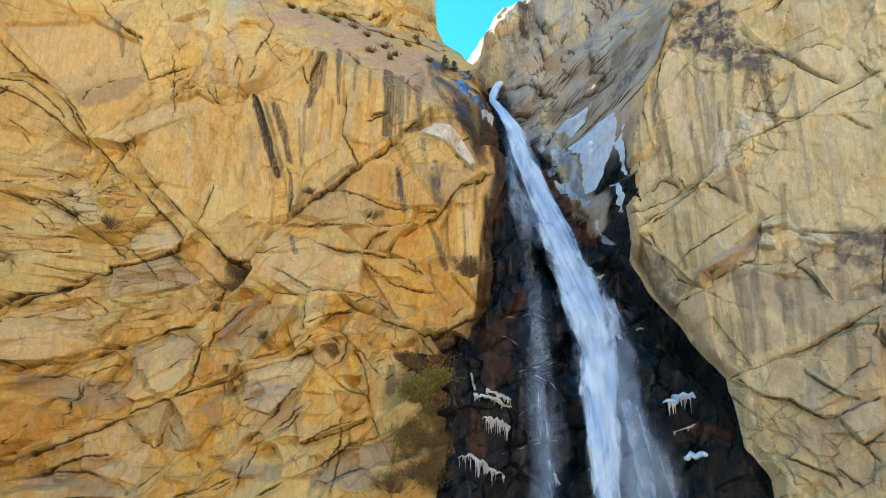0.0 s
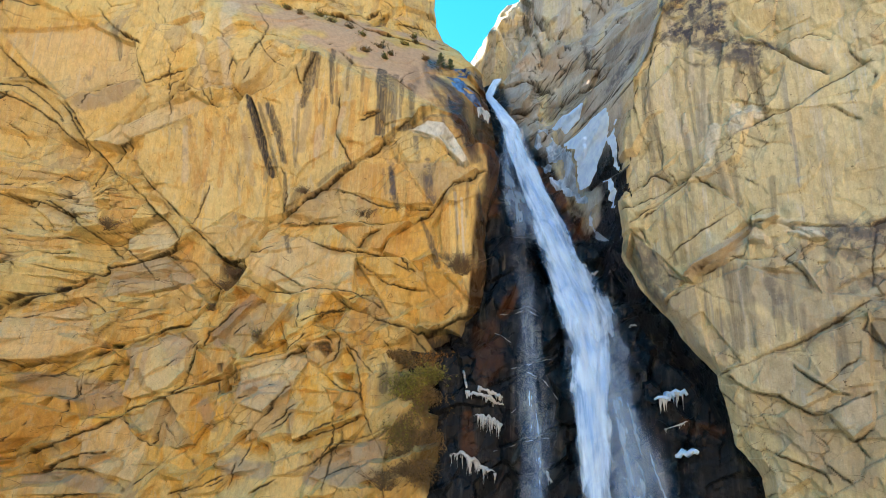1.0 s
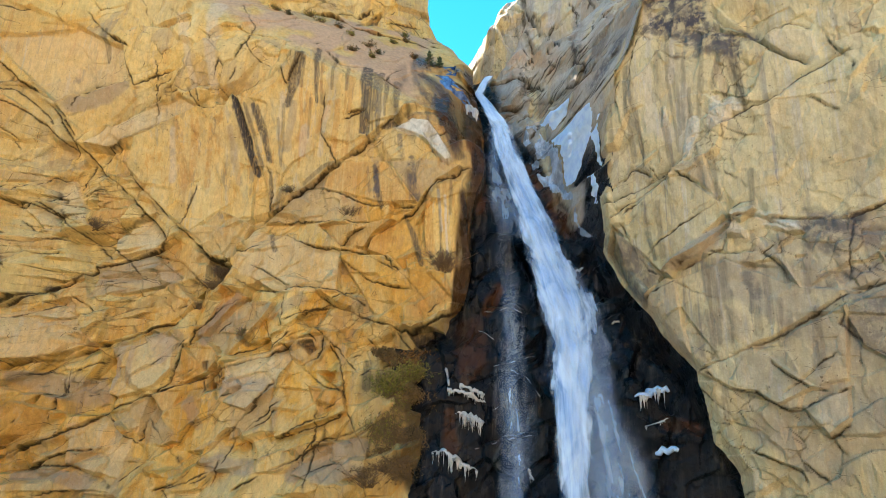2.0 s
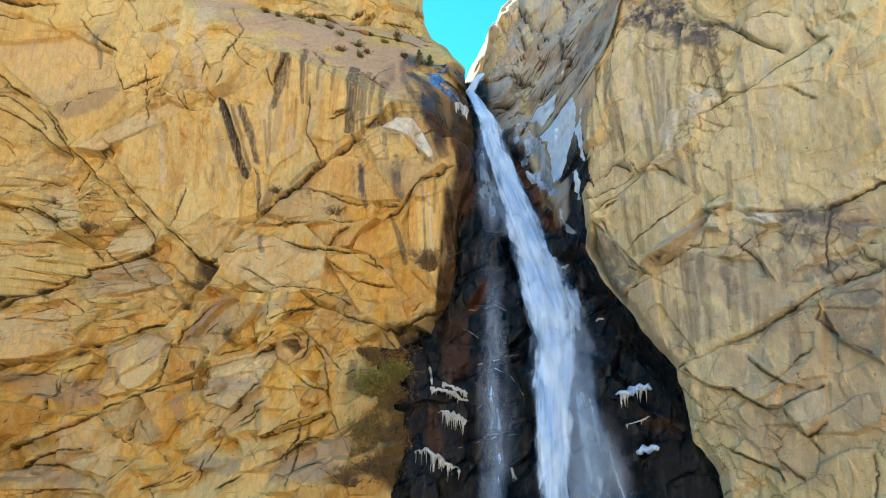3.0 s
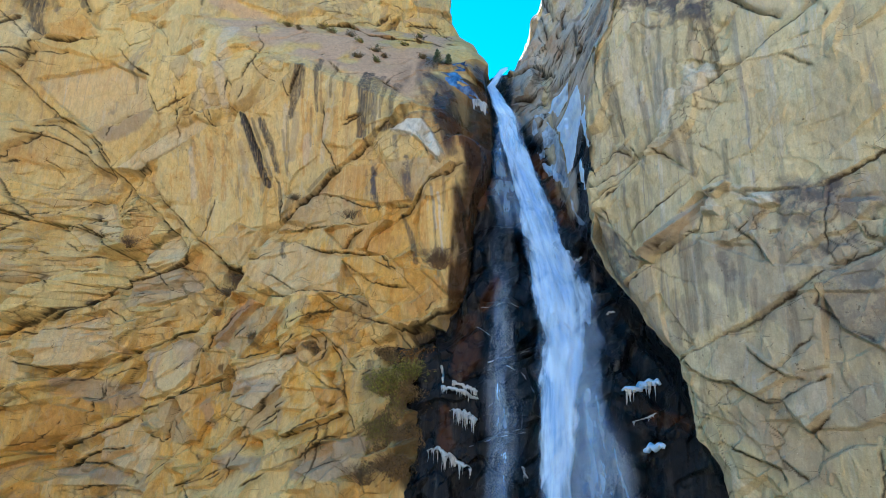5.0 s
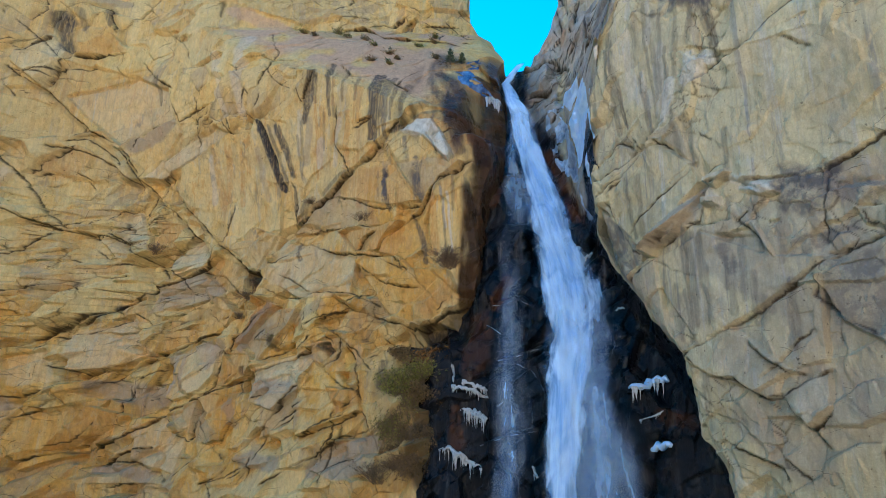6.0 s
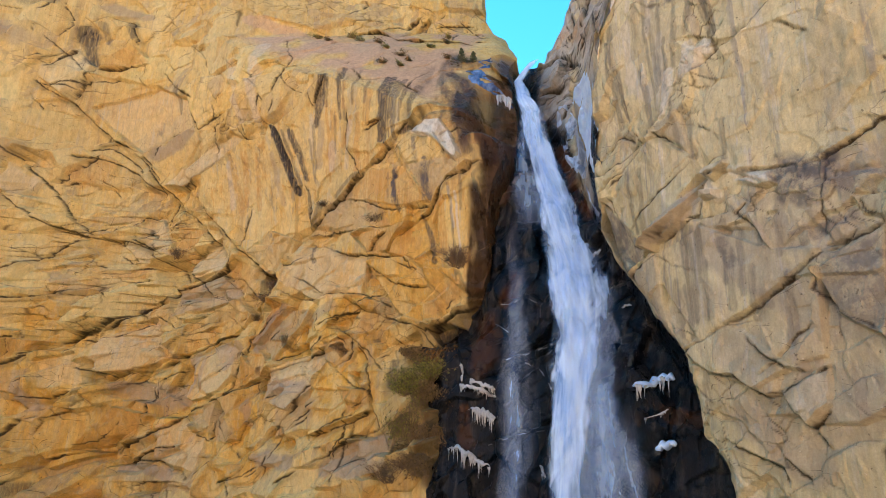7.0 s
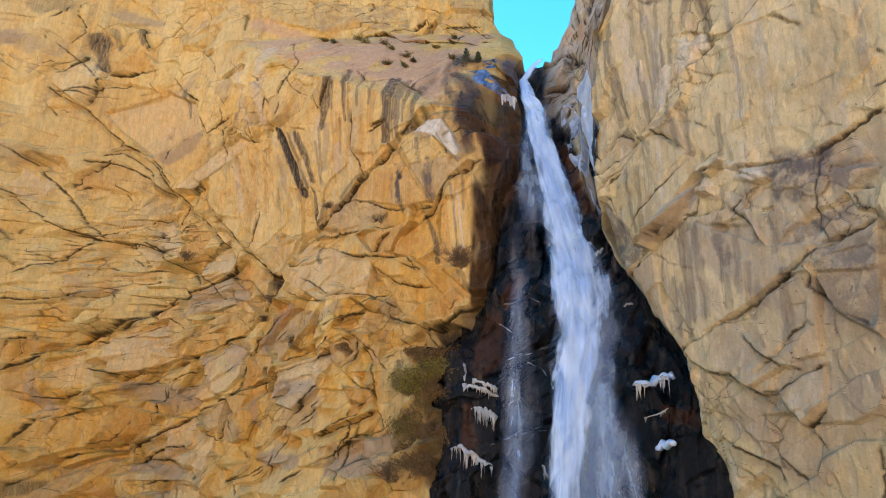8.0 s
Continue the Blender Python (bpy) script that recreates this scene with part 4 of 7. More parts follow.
left.face(0, 0, 0.7, "rust", 0.4, (-23.05, 32.69), (-23.05, 33.69), (-21.41, 34.66), (-20.63, 33.7))
left.face(0.1, 0, 0.45, "rust", 0.4, (-20.94, 8.98), (-19.99, 10.75), (-19.22, 11.42), (-16.75, 11.02), (-18.3, 9.71))
left.face(0.1, 0, -0.3, "pale", 0.3, (-23.3, 10.55), (-22.54, 11.37), (-21.9, 11.26), (-22.48, 10.29))
left.face(0.1, 0, 0.4, "rust", 0.4, (-24.63, 14.78), (-22.6, 14.86), (-23.54, 13.89), (-24.45, 13.07))
left.face(0.1, 0.1, -0.2, "pale", 0.2, (-22.8, 13.71), (-21.1, 14.36), (-20.36, 12.64), (-22.16, 12.18))
left.face(0.1, 0.2, -0.1, "grey", 0.4, (-24.43, 12.91), (-22.86, 13.23), (-23.18, 11.79), (-24.36, 12))
left.face(0.1, 0, -0.15, "orange", 1, (-22.15, 8.78), (-21.15, 10.06), (-20.94, 8.98), (-19.8, 8.88), (-22.05, 7.87))
left.face(0.1, 0, -0.2, "pale", 0.3, (-25.92, 25.52), (-24.54, 24.55), (-25.13, 23.21), (-25.9, 23.68))
left.face(0.1, 0.1, 0.2, "rust", 0.4, (-24.35, 24.61), (-23.39, 25.66), (-22.28, 26.88), (-21.49, 26.47), (-22.44, 24.79))
left.crack(0.25, 0.08, 0.8, (-13.48, 28.62), (-12.72, 27.54), (-12.88, 28.37))
left.crack(0.2, 0.08, 0.8, (-11.06, 30.06), (-10.47, 31.51), (-10.51, 32.83), (-11.91, 35.21))
left.crack(0.25, 0.08, 1.0, (-5.71, 28.4), (-5.9, 26.2), (-4.86, 24.32))
left.crack(0.2, 0.08, 0.8, (-5.01, 26.84), (-3.65, 27.36))
left.crack(0.25, 0.1, 0.8, (-9.36, 17.45), (-8.28, 15.98), (-7.61, 15.14))
left.crack(0.2, 0.08, 0.8, (-7.16, 17.36), (-6.94, 15.45))
left.crack(0.3, 0.12, 0.8, (-17.77, 16.86), (-16.83, 16.25), (-16.51, 15.85))
left.crack(0.2, 0.08, 0.8, (-10.8, 13.07), (-10.34, 11.21))
left.crack(0.2, 0.08, 0.6, (-12.36, 13.85), (-13.05, 13.83), (-13.48, 13.25))
left.stain("dark", 0.6, (-10.21, 27.6, 0.08), (-9.7, 26.21, 0.11), (-9.21, 24.34, 0.08))
left.stain("dark", 0.5, (-7.05, 30.31, 0.08), (-7.12, 28.61, 0.08))
left.stain("dark", 0.55, (-3.46, 30.63, 0.11), (-3.13, 26.22, 0.08))
left.stain("dark", 0.5, (-2.74, 30.37, 0.11), (-2.5, 27.07, 0.08))
left.stain("dark", 0.4, (-6.6, 28.02, 0.08), (-6.68, 25.88, 0.07))
left.stain("dark", 0.4, (-8.38, 26.86, 0.08), (-8.13, 24.37, 0.08))
left.stain("dark", 0.4, (-6.17, 30.65, 0.07), (-5.98, 27.75, 0.07))
left.stain("dark", 0.5, (-0.56, 24.3, 0.11), (-0.72, 23.03, 0.11))
left.stain("dark", 0.4, (-3.33, 24.28, 0.08), (-3.07, 22.72, 0.08))
left.stain("grey", 0.5, (-7.5, 27.66, 0.19), (-7.86, 25.27, 0.22))
left.stain("rust", 0.5, (-12.86, 26.14, 0.17), (-13.11, 23.56, 0.22))
left.stain("rust", 0.5, (-11.97, 26.34, 0.14), (-12.2, 23.31, 0.17))
left.stain("grey", 0.4, (-10.93, 26.27, 0.17), (-10.39, 23.4, 0.19))
left.stain("pale", 0.5, (-14.06, 26.07, 0.17), (-14.15, 23.49, 0.17))
left.stain("pale", 0.4, (-5.65, 27.45, 0.17), (-5.99, 24.97, 0.14))
left.stain("pale", 0.4, (-8.13, 28.21, 0.14), (-8.35, 25.84, 0.14))
left.stain("rust", 0.5, (-17.25, 9.68, 0.22), (-16.45, 10.46, 0.28))
left.stain("grey", 0.5, (-15.25, 13.71, 0.14), (-15.31, 12.08, 0.14))
left.stain("grey", 0.5, (-14.61, 14.31, 0.14), (-14.36, 12.66, 0.14))
left.stain("grey", 0.5, (-7.72, 11.82, 0.19), (-7.68, 10.52, 0.17))
left.stain("grey", 0.4, (-9.19, 12.57, 0.11), (-8.74, 10.49, 0.11))
left.stain("rust", 0.5, (-4.98, 13.84, 0.22), (-4.06, 12.78, 0.17))
left.crack(0.6, 0.2, 1.0, (-9.11, 37.49), (-7.51, 38.01), (-5.9, 36.65), (-4.1, 36.6), (-1.86, 36.73), (-0.28, 35.76))
# Hollow beside the tower, its shade laid on as dark colour.
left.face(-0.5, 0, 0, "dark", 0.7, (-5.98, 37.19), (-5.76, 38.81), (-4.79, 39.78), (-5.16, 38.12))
left.crack(0.4, 0.2, 1.0, (-4.84, 40.49), (-4.38, 39.23), (-2.06, 40.21))
left.crack(0.5, 0.2, 1.0, (-7.51, 38.01), (-6.54, 38.78), (-5.19, 40.23))
# Slot under the overhang; its blackness is shade set as colour.
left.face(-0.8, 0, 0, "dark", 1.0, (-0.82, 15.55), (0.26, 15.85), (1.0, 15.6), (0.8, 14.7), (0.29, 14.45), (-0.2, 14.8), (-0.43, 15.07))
left.stain("pale", 0.7, (0.6, 15.79, 0.08), (0.45, 14.87, 0.08))
left.stain("pale", 0.5, (1.1, 16.08, 0.08), (1.01, 15.17, 0.08))
# Cave in the wall: the darkness inside is painted, not only recessed.
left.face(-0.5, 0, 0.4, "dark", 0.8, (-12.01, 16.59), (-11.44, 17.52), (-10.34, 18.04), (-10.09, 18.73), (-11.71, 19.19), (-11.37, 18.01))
# Pits: shallow recesses with their shade coloured in.
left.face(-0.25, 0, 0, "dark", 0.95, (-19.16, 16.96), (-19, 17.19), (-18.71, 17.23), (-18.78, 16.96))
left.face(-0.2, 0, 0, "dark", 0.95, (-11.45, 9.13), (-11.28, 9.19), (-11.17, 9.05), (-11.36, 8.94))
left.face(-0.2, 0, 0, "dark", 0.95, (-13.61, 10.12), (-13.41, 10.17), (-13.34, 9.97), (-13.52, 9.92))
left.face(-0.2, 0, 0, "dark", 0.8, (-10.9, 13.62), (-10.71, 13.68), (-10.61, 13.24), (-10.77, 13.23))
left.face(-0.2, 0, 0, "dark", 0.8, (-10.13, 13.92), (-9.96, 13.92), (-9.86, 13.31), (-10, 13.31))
left.stain("dark", 0.6, (-9.29, 15.08, 0.11), (-8.8, 14.66, 0.14))
left.stain("green", 0.5, (-9.01, 15.09, 0.25), (-8.52, 14.67, 0.22))
left.stain("green", 0.4, (-14.63, 16.48, 0.28), (-13.09, 17.03, 0.28))
left.stain("green", 0.4, (-15.29, 14.54, 0.22), (-13.04, 15.25, 0.22))
left.stain("green", 0.35, (-19.42, 9.23, 0.22), (-17.71, 9.66, 0.22))
left.stain("patina_and_shade", 0.85, (-0.98, 29.81, 0.55), (1.17, 29.26, 0.72), (2.23, 28.18, 0.61))
left.stain("patina_and_shade", 0.7, (-2.14, 30.2, 0.28), (-1.16, 30.05, 0.44))
left.stain("wet", 0.9, (0.05, 32.2, 0.22), (1.66, 31.24, 0.33), (2.45, 29.23, 0.28))
left.stain("rust", 0.7, (-0.32, 26.81, 0.39), (1.84, 26.25, 0.44))
left.stain("dark", 0.4, (-1.38, 27.3, 0.12), (0.25, 27.86, 0.14), (1.84, 27.99, 0.22))
left.stain("dark", 0.6, (2.15, 26.66, 0.22), (2.53, 24.32, 0.22))
left.stain("dark", 0.85, (-7.13, 30.16, 0.14), (-7.5, 28.88, 0.22), (-7.86, 27.63, 0.17))
left.stain("dark", 0.8, (-6.58, 31.48, 0.14), (-6.37, 29.32, 0.14), (-6.23, 27.8, 0.08))
left.stain("dark", 0.85, (-3.97, 30.66, 0.14), (-3.61, 28.21, 0.22), (-3.56, 26.21, 0.25))
left.stain("dark", 0.7, (-3.31, 30.37, 0.17), (-3.05, 28.24, 0.17), (-3.07, 27.39, 0.11))
left.stain("dark", 0.6, (-2.71, 30.04, 0.17), (-2.48, 27.93, 0.14))
left.stain("dark", 0.5, (-5.58, 30.91, 0.08), (-5.42, 28.75, 0.08))
left.stain("dark", 0.5, (-4.74, 30.17, 0.08), (-4.64, 28.48, 0.08))
left.stain("dark", 0.45, (-8.08, 27.62, 0.08), (-8.11, 24.67, 0.11))
left.stain("rust", 0.6, (-7.14, 28.92, 0.08), (-7.07, 26.18, 0.11), (-7.17, 24.37, 0.08))
left.stain("rust", 0.5, (-5.52, 27.77, 0.08), (-6.21, 26.19, 0.11))
left.stain("patina_and_shade", 0.8, (-2.89, 24.59, 0.17), (-2.7, 22.56, 0.19))
left.stain("patina_and_shade", 0.7, (-0.93, 24.61, 0.19), (-0.7, 22.42, 0.28))
left.stain("patina_and_shade", 0.6, (-1.65, 25.91, 0.17), (-1.48, 24.76, 0.19))
# Dark band that stands in for the shade of a hollow.
left.stain("dark", 0.8, (-2.47, 26.5, 0.11), (-1.93, 26.65, 0.17), (-1.15, 26.41, 0.11))
left.stain("dark", 0.8, (-1.07, 31.76, 0.22), (-0.01, 30.94, 0.28), (0.68, 29.27, 0.22))
left.stain("dark", 0.6, (-0.49, 29.63, 0.28), (0.68, 27.7, 0.28))
left.stain("dark", 0.6, (0.83, 26.38, 0.17), (1.62, 24.74, 0.22))
left.stain("dark", 0.5, (-6.83, 23.44, 0.11), (-5.79, 24.19, 0.14), (-4.87, 24.48, 0.11))
left.stain("dark", 0.85, (-9.73, 27.55, 0.14), (-9.18, 26.1, 0.19), (-8.83, 24.71, 0.11))
left.stain("dark", 0.5, (1.2, 23.43, 0.08), (1.18, 21.59, 0.08))
left.stain("pale", 0.7, (0.56, 22.77, 0.07), (0.8, 20.69, 0.08))
calm = (1 - 0.8 * left.field("smooth")) * (1 - 0.85 * left.field("calm"))
left.face(0.55, 0.1, -0.1, "rust", 0.7, (0.75, 33.9), (1.45, 34.6), (2.4, 34.4), (2.6, 32.4), (2.3, 31.6), (1.75, 31.9), (1.0, 32.9))
left.face(0.0, 0, 0, "film", 1, (-0.35, 32.2), (0.55, 32.5), (1.45, 31.3), (2.2, 30.4), (2.5, 29.6), (1.7, 30.0), (0.5, 30.9))
left.face(0.0, 0, 0, "film", 1, (-0.1, 33.4), (0.7, 33.95), (1.1, 33.4), (0.9, 32.85), (0.4, 32.65))
left.mask["slab"] = np.maximum(left.field("smooth"), left.field("slab"))
on_ramp = smooth(0.2, 1.2, upper) * smooth(0.1, 0.6, tower - ramp)
calm = calm * (1 - 0.75 * on_ramp)
low = smooth(25, 18, left.z + 0.3 * (left.u + 10))
broken = smooth(0.42, 0.62, value_noise(left.u * 0.22 + 3, left.z * 0.3, 6))
thick_in = np.clip(0.12 + 0.88 * calm, 0, 1) * (0.35 + 0.65 * np.maximum(low, broken))
left.splinters(130, (-27, 3, 7, 26), ((27, 7), (27, 7), (33, 10), (-42, 10), (75, 12)), 0.12, 21, thick_in)
left.splinters(50, (-27, 1, 24, 36), ((-42, 9), (30, 10), (80, 8)), 0.10, 22, thick_in)
left.splinters(26, (-12, -0.5, 36, 42), ((20, 12), (-50, 12), (85, 8)), 0.25, 23)
left.facets(3.4, 2.2, 28, 0.18, 0.36, 2, 0.0, calm * (0.55 + 0.55 * low), pieces=True)
left.facets(2.3, 1.3, 29, 0.10, 0.5, 6, 0.03, calm * low)
left.facets(1.6, 2.4, -38, 0.08, 0.20, 9, 0.04, calm * (1 - low))
left.facets(0.8, 0.42, 24, 0.03, 0.26, 11, 0.01, calm * (0.05 + 0.6 * broken))
bedded = smooth(-13.5, -16.5, left.u + 0.25 * (left.z - 20)) * smooth(14, 16, left.z) * smooth(25, 22.5, left.z)
left.facets(2.2, 0.42, 10, 0.07, 0.22, 5, 0.05, bedded)
left.facets(0.35, 0.9, -14, 0.012, 0.10, 13, 0.0, 0.3 + 0.5 * calm)
left.rough(0.08, 0.5)
left.rough(0.02, 2.6, 4)
left.field("sand")[:] = np.maximum(left.field("sand"), 0.95 * on_ramp * smooth(-0.4, -1.6, left.u) * smooth(0.12, 0.4, value_noise(left.u * 0.9, left.z * 0.9, 3)))
brink = np.interp(left.z, [0, 10, 13.8, 15, 15.7, 16.4, 17.5, 19, 21.3, 24.2, 25, 28, 31, 33, 35, 36.5, 38.5, 40, 41, 60],
                  [0.3, 0.45, 0.75, 0.95, 1.3, 1.75, 2.1, 2.35, 2.1, 2.8, 2.9, 2.8, 2.3, 2.0, 1.9, 1.1, 0.2, -1.0, -1.65, -1.9])
seep = smooth(-2.8, -0.9, left.u + 0.5 * fbm(left.u * 0.7, left.z * 0.7, 6, 4)) * smooth(24.5, 26.5, left.z + 0.5 * left.u) * smooth(34.3, 33.3, left.z + 0.35 * left.u)
left.field("wet")[:] = np.maximum(left.field("wet"), 0.95 * seep * smooth(-0.45, 0.15, fbm(left.u * 1.5 + 0.3 * left.z, left.z * 0.35, 9, 4)))
over = left.u - brink + 0.18 * fbm(left.u * 0.7, left.z * 0.7, 4, 4)
band = smooth(-0.8, -0.45, over + 0.5 * fbm(left.u * 1.8, left.z * 0.35, 9, 4)) * smooth(15, 17.5, left.z) * smooth(35, 33, left.z)
left.field("wet")[:] = np.maximum(left.field("wet"), 0.95 * band)
left.field("rust")[:] = np.maximum(left.field("rust"), np.maximum(0.45 * band, 0.7 * seep * smooth(-0.1, 0.25, fbm(left.u * 0.6, left.z * 1.1, 12, 4))))
alcove = smooth(0.7, 1.8, left.u) * smooth(25.6, 27.0, left.z) * smooth(31.4, 30.4, left.z + 0.3 * fbm(left.u * 1.2, left.z, 5, 3))
left.h = (1 - alcove) * left.h + alcove * np.minimum(left.h, -(35.2 + 0.15 * (left.z - 28.7)) + 0.25 * fbm(left.u * 1.1, left.z * 0.9, 7, 4))
left.field("wet")[:] = np.maximum(left.field("wet"), 0.95 * alcove)
left.slide = -(0.9 + 1.45 * smooth(33.5, 35.5, left.z)) * np.maximum(over, 0)
left.h -= 3.0 * np.maximum(over, 0) + 0.9 * smooth(-0.9, 0.1, over) * smooth(46, 30, left.z)
left.field("wet")[:] = np.maximum(left.field("wet"), smooth(-0.35, 0.1, over) * smooth(35, 33, left.z) * 0.95)
left.field("wet")[:] *= 1 - 0.95 * left.field("chalk")
left.field("patina_and_shade")[:] *= 1 - on_ramp
film_field = left.field("film") * smooth(-0.4, 0.2, fbm(left.u * 2.0 + 1.6 * left.z, left.z * 2.6, 3, 5))
film_quads = left.faces()
film_quads = film_quads[(film_field > 0.12).reshape(-1)[film_quads].all(axis=1)]
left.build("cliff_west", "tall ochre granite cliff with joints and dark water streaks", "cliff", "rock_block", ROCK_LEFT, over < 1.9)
left.mask = {}
tagged(new("ice_film", left.mesh("ice_film", film_quads, FILM, left.places(0.08 * (film_field - 0.3)))), "glossy film of ice and water beside the lip, coloured with mirrored sky blue", "ice", kind="stuff")

# ---- the buttress to the east of the fall ----
right = Sheet(-4.0, 13.2, 5.5, 42, 0.046, (9.6, 26.9), (0.83, -0.558), (-0.558, -0.83), 5)
right.h = -0.77 + 0.085 * right.u + 0.06 * (right.z - 18)
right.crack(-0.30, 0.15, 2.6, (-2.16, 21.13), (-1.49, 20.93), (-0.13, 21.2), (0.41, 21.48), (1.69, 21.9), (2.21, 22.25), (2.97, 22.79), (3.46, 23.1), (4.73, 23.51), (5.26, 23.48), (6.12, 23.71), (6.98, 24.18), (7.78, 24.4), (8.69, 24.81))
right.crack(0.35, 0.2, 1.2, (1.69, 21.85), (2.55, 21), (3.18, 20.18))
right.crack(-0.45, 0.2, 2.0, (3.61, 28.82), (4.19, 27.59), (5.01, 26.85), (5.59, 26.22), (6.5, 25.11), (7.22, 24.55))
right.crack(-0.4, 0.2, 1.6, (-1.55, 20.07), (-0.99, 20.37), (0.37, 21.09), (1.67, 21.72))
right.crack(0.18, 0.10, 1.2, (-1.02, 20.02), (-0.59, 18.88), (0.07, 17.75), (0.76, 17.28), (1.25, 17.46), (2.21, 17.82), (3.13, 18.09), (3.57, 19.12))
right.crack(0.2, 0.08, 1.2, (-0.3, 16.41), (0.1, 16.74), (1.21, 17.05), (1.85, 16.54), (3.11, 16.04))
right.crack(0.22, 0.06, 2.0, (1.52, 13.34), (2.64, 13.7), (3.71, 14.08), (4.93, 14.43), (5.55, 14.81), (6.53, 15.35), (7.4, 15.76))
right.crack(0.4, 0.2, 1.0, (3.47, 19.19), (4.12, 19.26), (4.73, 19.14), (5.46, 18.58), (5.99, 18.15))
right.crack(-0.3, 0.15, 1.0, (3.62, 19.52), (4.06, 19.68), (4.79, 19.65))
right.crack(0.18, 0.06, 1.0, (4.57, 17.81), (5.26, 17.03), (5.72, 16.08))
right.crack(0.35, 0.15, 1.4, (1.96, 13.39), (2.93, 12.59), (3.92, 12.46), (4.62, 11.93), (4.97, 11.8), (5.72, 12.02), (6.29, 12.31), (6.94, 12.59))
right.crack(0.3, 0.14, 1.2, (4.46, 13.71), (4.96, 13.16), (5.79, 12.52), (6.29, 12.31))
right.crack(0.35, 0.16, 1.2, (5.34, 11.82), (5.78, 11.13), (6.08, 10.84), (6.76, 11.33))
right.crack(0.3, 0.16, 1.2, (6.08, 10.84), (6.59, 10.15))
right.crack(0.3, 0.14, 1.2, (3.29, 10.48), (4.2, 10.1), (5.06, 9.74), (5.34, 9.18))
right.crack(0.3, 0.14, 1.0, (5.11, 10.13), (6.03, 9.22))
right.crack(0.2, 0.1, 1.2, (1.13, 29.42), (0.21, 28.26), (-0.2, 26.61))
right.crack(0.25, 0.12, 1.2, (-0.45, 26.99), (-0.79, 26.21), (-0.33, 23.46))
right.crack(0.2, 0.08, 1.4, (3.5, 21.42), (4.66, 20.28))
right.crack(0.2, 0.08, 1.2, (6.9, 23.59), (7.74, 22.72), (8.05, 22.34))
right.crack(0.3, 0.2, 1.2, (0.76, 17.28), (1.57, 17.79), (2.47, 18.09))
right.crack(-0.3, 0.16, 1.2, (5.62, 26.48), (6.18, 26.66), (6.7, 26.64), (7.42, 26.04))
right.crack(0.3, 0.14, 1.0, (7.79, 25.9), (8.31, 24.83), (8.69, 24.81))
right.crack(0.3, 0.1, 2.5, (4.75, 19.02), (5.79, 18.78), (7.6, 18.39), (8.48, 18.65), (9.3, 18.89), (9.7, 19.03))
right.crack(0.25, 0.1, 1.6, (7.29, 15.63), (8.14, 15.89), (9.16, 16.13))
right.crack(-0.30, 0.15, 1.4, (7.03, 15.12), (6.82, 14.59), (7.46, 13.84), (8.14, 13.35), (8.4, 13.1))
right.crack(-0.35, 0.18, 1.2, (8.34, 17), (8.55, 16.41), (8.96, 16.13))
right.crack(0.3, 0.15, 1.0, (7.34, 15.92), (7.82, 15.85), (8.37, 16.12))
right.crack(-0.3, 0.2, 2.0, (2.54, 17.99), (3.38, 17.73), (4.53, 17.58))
right.stain("patina_and_shade", 0.9, (0.97, 30.71, 0.33), (1.81, 29.59, 0.38), (2.22, 29.86, 0.33), (3.43, 29.34, 0.38))
right.stain("patina_and_shade", 0.75, (0.58, 29.34, 0.28), (1.85, 28.67, 0.33), (2.81, 28.14, 0.43), (3.69, 27.36, 0.47))
right.stain("dark", 0.75, (4.44, 26.8, 0.21), (4.56, 25.26, 0.19), (4.69, 23.6, 0.09))
right.stain("dark", 0.5, (-0.33, 26.8, 0.07), (0.07, 25.06, 0.12), (0.17, 23.18, 0.09))
right.stain("dark", 0.4, (3.99, 26.83, 0.19), (3.56, 25.06, 0.12))
right.stain("dark", 0.4, (1.89, 26.47, 0.12), (2.03, 25.29, 0.14), (1.98, 23.38, 0.09))
right.stain("dark", 0.45, (3.12, 22.02, 0.19), (3.25, 20.21, 0.14))
right.stain("dark", 0.4, (2.53, 17.65, 0.21), (2.76, 15.73, 0.21), (2.71, 14.36, 0.17))
right.stain("dark", 0.35, (0.7, 20.49, 0.14), (0.84, 18.14, 0.14))
right.stain("dark", 0.3, (4.08, 17.19, 0.21), (4.3, 15.58, 0.19))
right.stain("pale", 0.6, (2.03, 27.86, 0.14), (1.84, 25.92, 0.12))
right.stain("pale", 0.6, (1.15, 29.71, 0.19), (0.84, 27.72, 0.14))
right.stain("pale", 0.5, (-1.37, 26.09, 0.19), (-1.84, 23.57, 0.19))
right.stain("chalk", 0.60, (2.16, 22.26, 0.19), (2.49, 23.11, 0.28), (2.65, 23.73, 0.21))
right.stain("chalk", 0.60, (3.57, 24.52, 0.17), (3.46, 23.49, 0.33), (3.86, 23.64, 0.28), (4.15, 24.21, 0.28), (4.43, 23.73, 0.19))
right.stain("chalk", 0.48, (1.43, 24.78, 0.09), (1.41, 24.09, 0.12))
right.stain("chalk", 0.42, (4.72, 19.07, 0.14), (5.64, 18.44, 0.19), (6, 18.22, 0.12))
right.stain("chalk", 0.48, (3.67, 19.03, 0.19), (4.12, 18.35, 0.19))
right.stain("rust", 0.6, (4.34, 28.94, 0.38), (5.75, 27.51, 0.47))
right.stain("rust", 0.5, (0.57, 20.51, 0.28), (1.15, 18.85, 0.33))
right.stain("rust", 0.4, (7.46, 27.85, 0.47), (8.47, 26.64, 0.43))
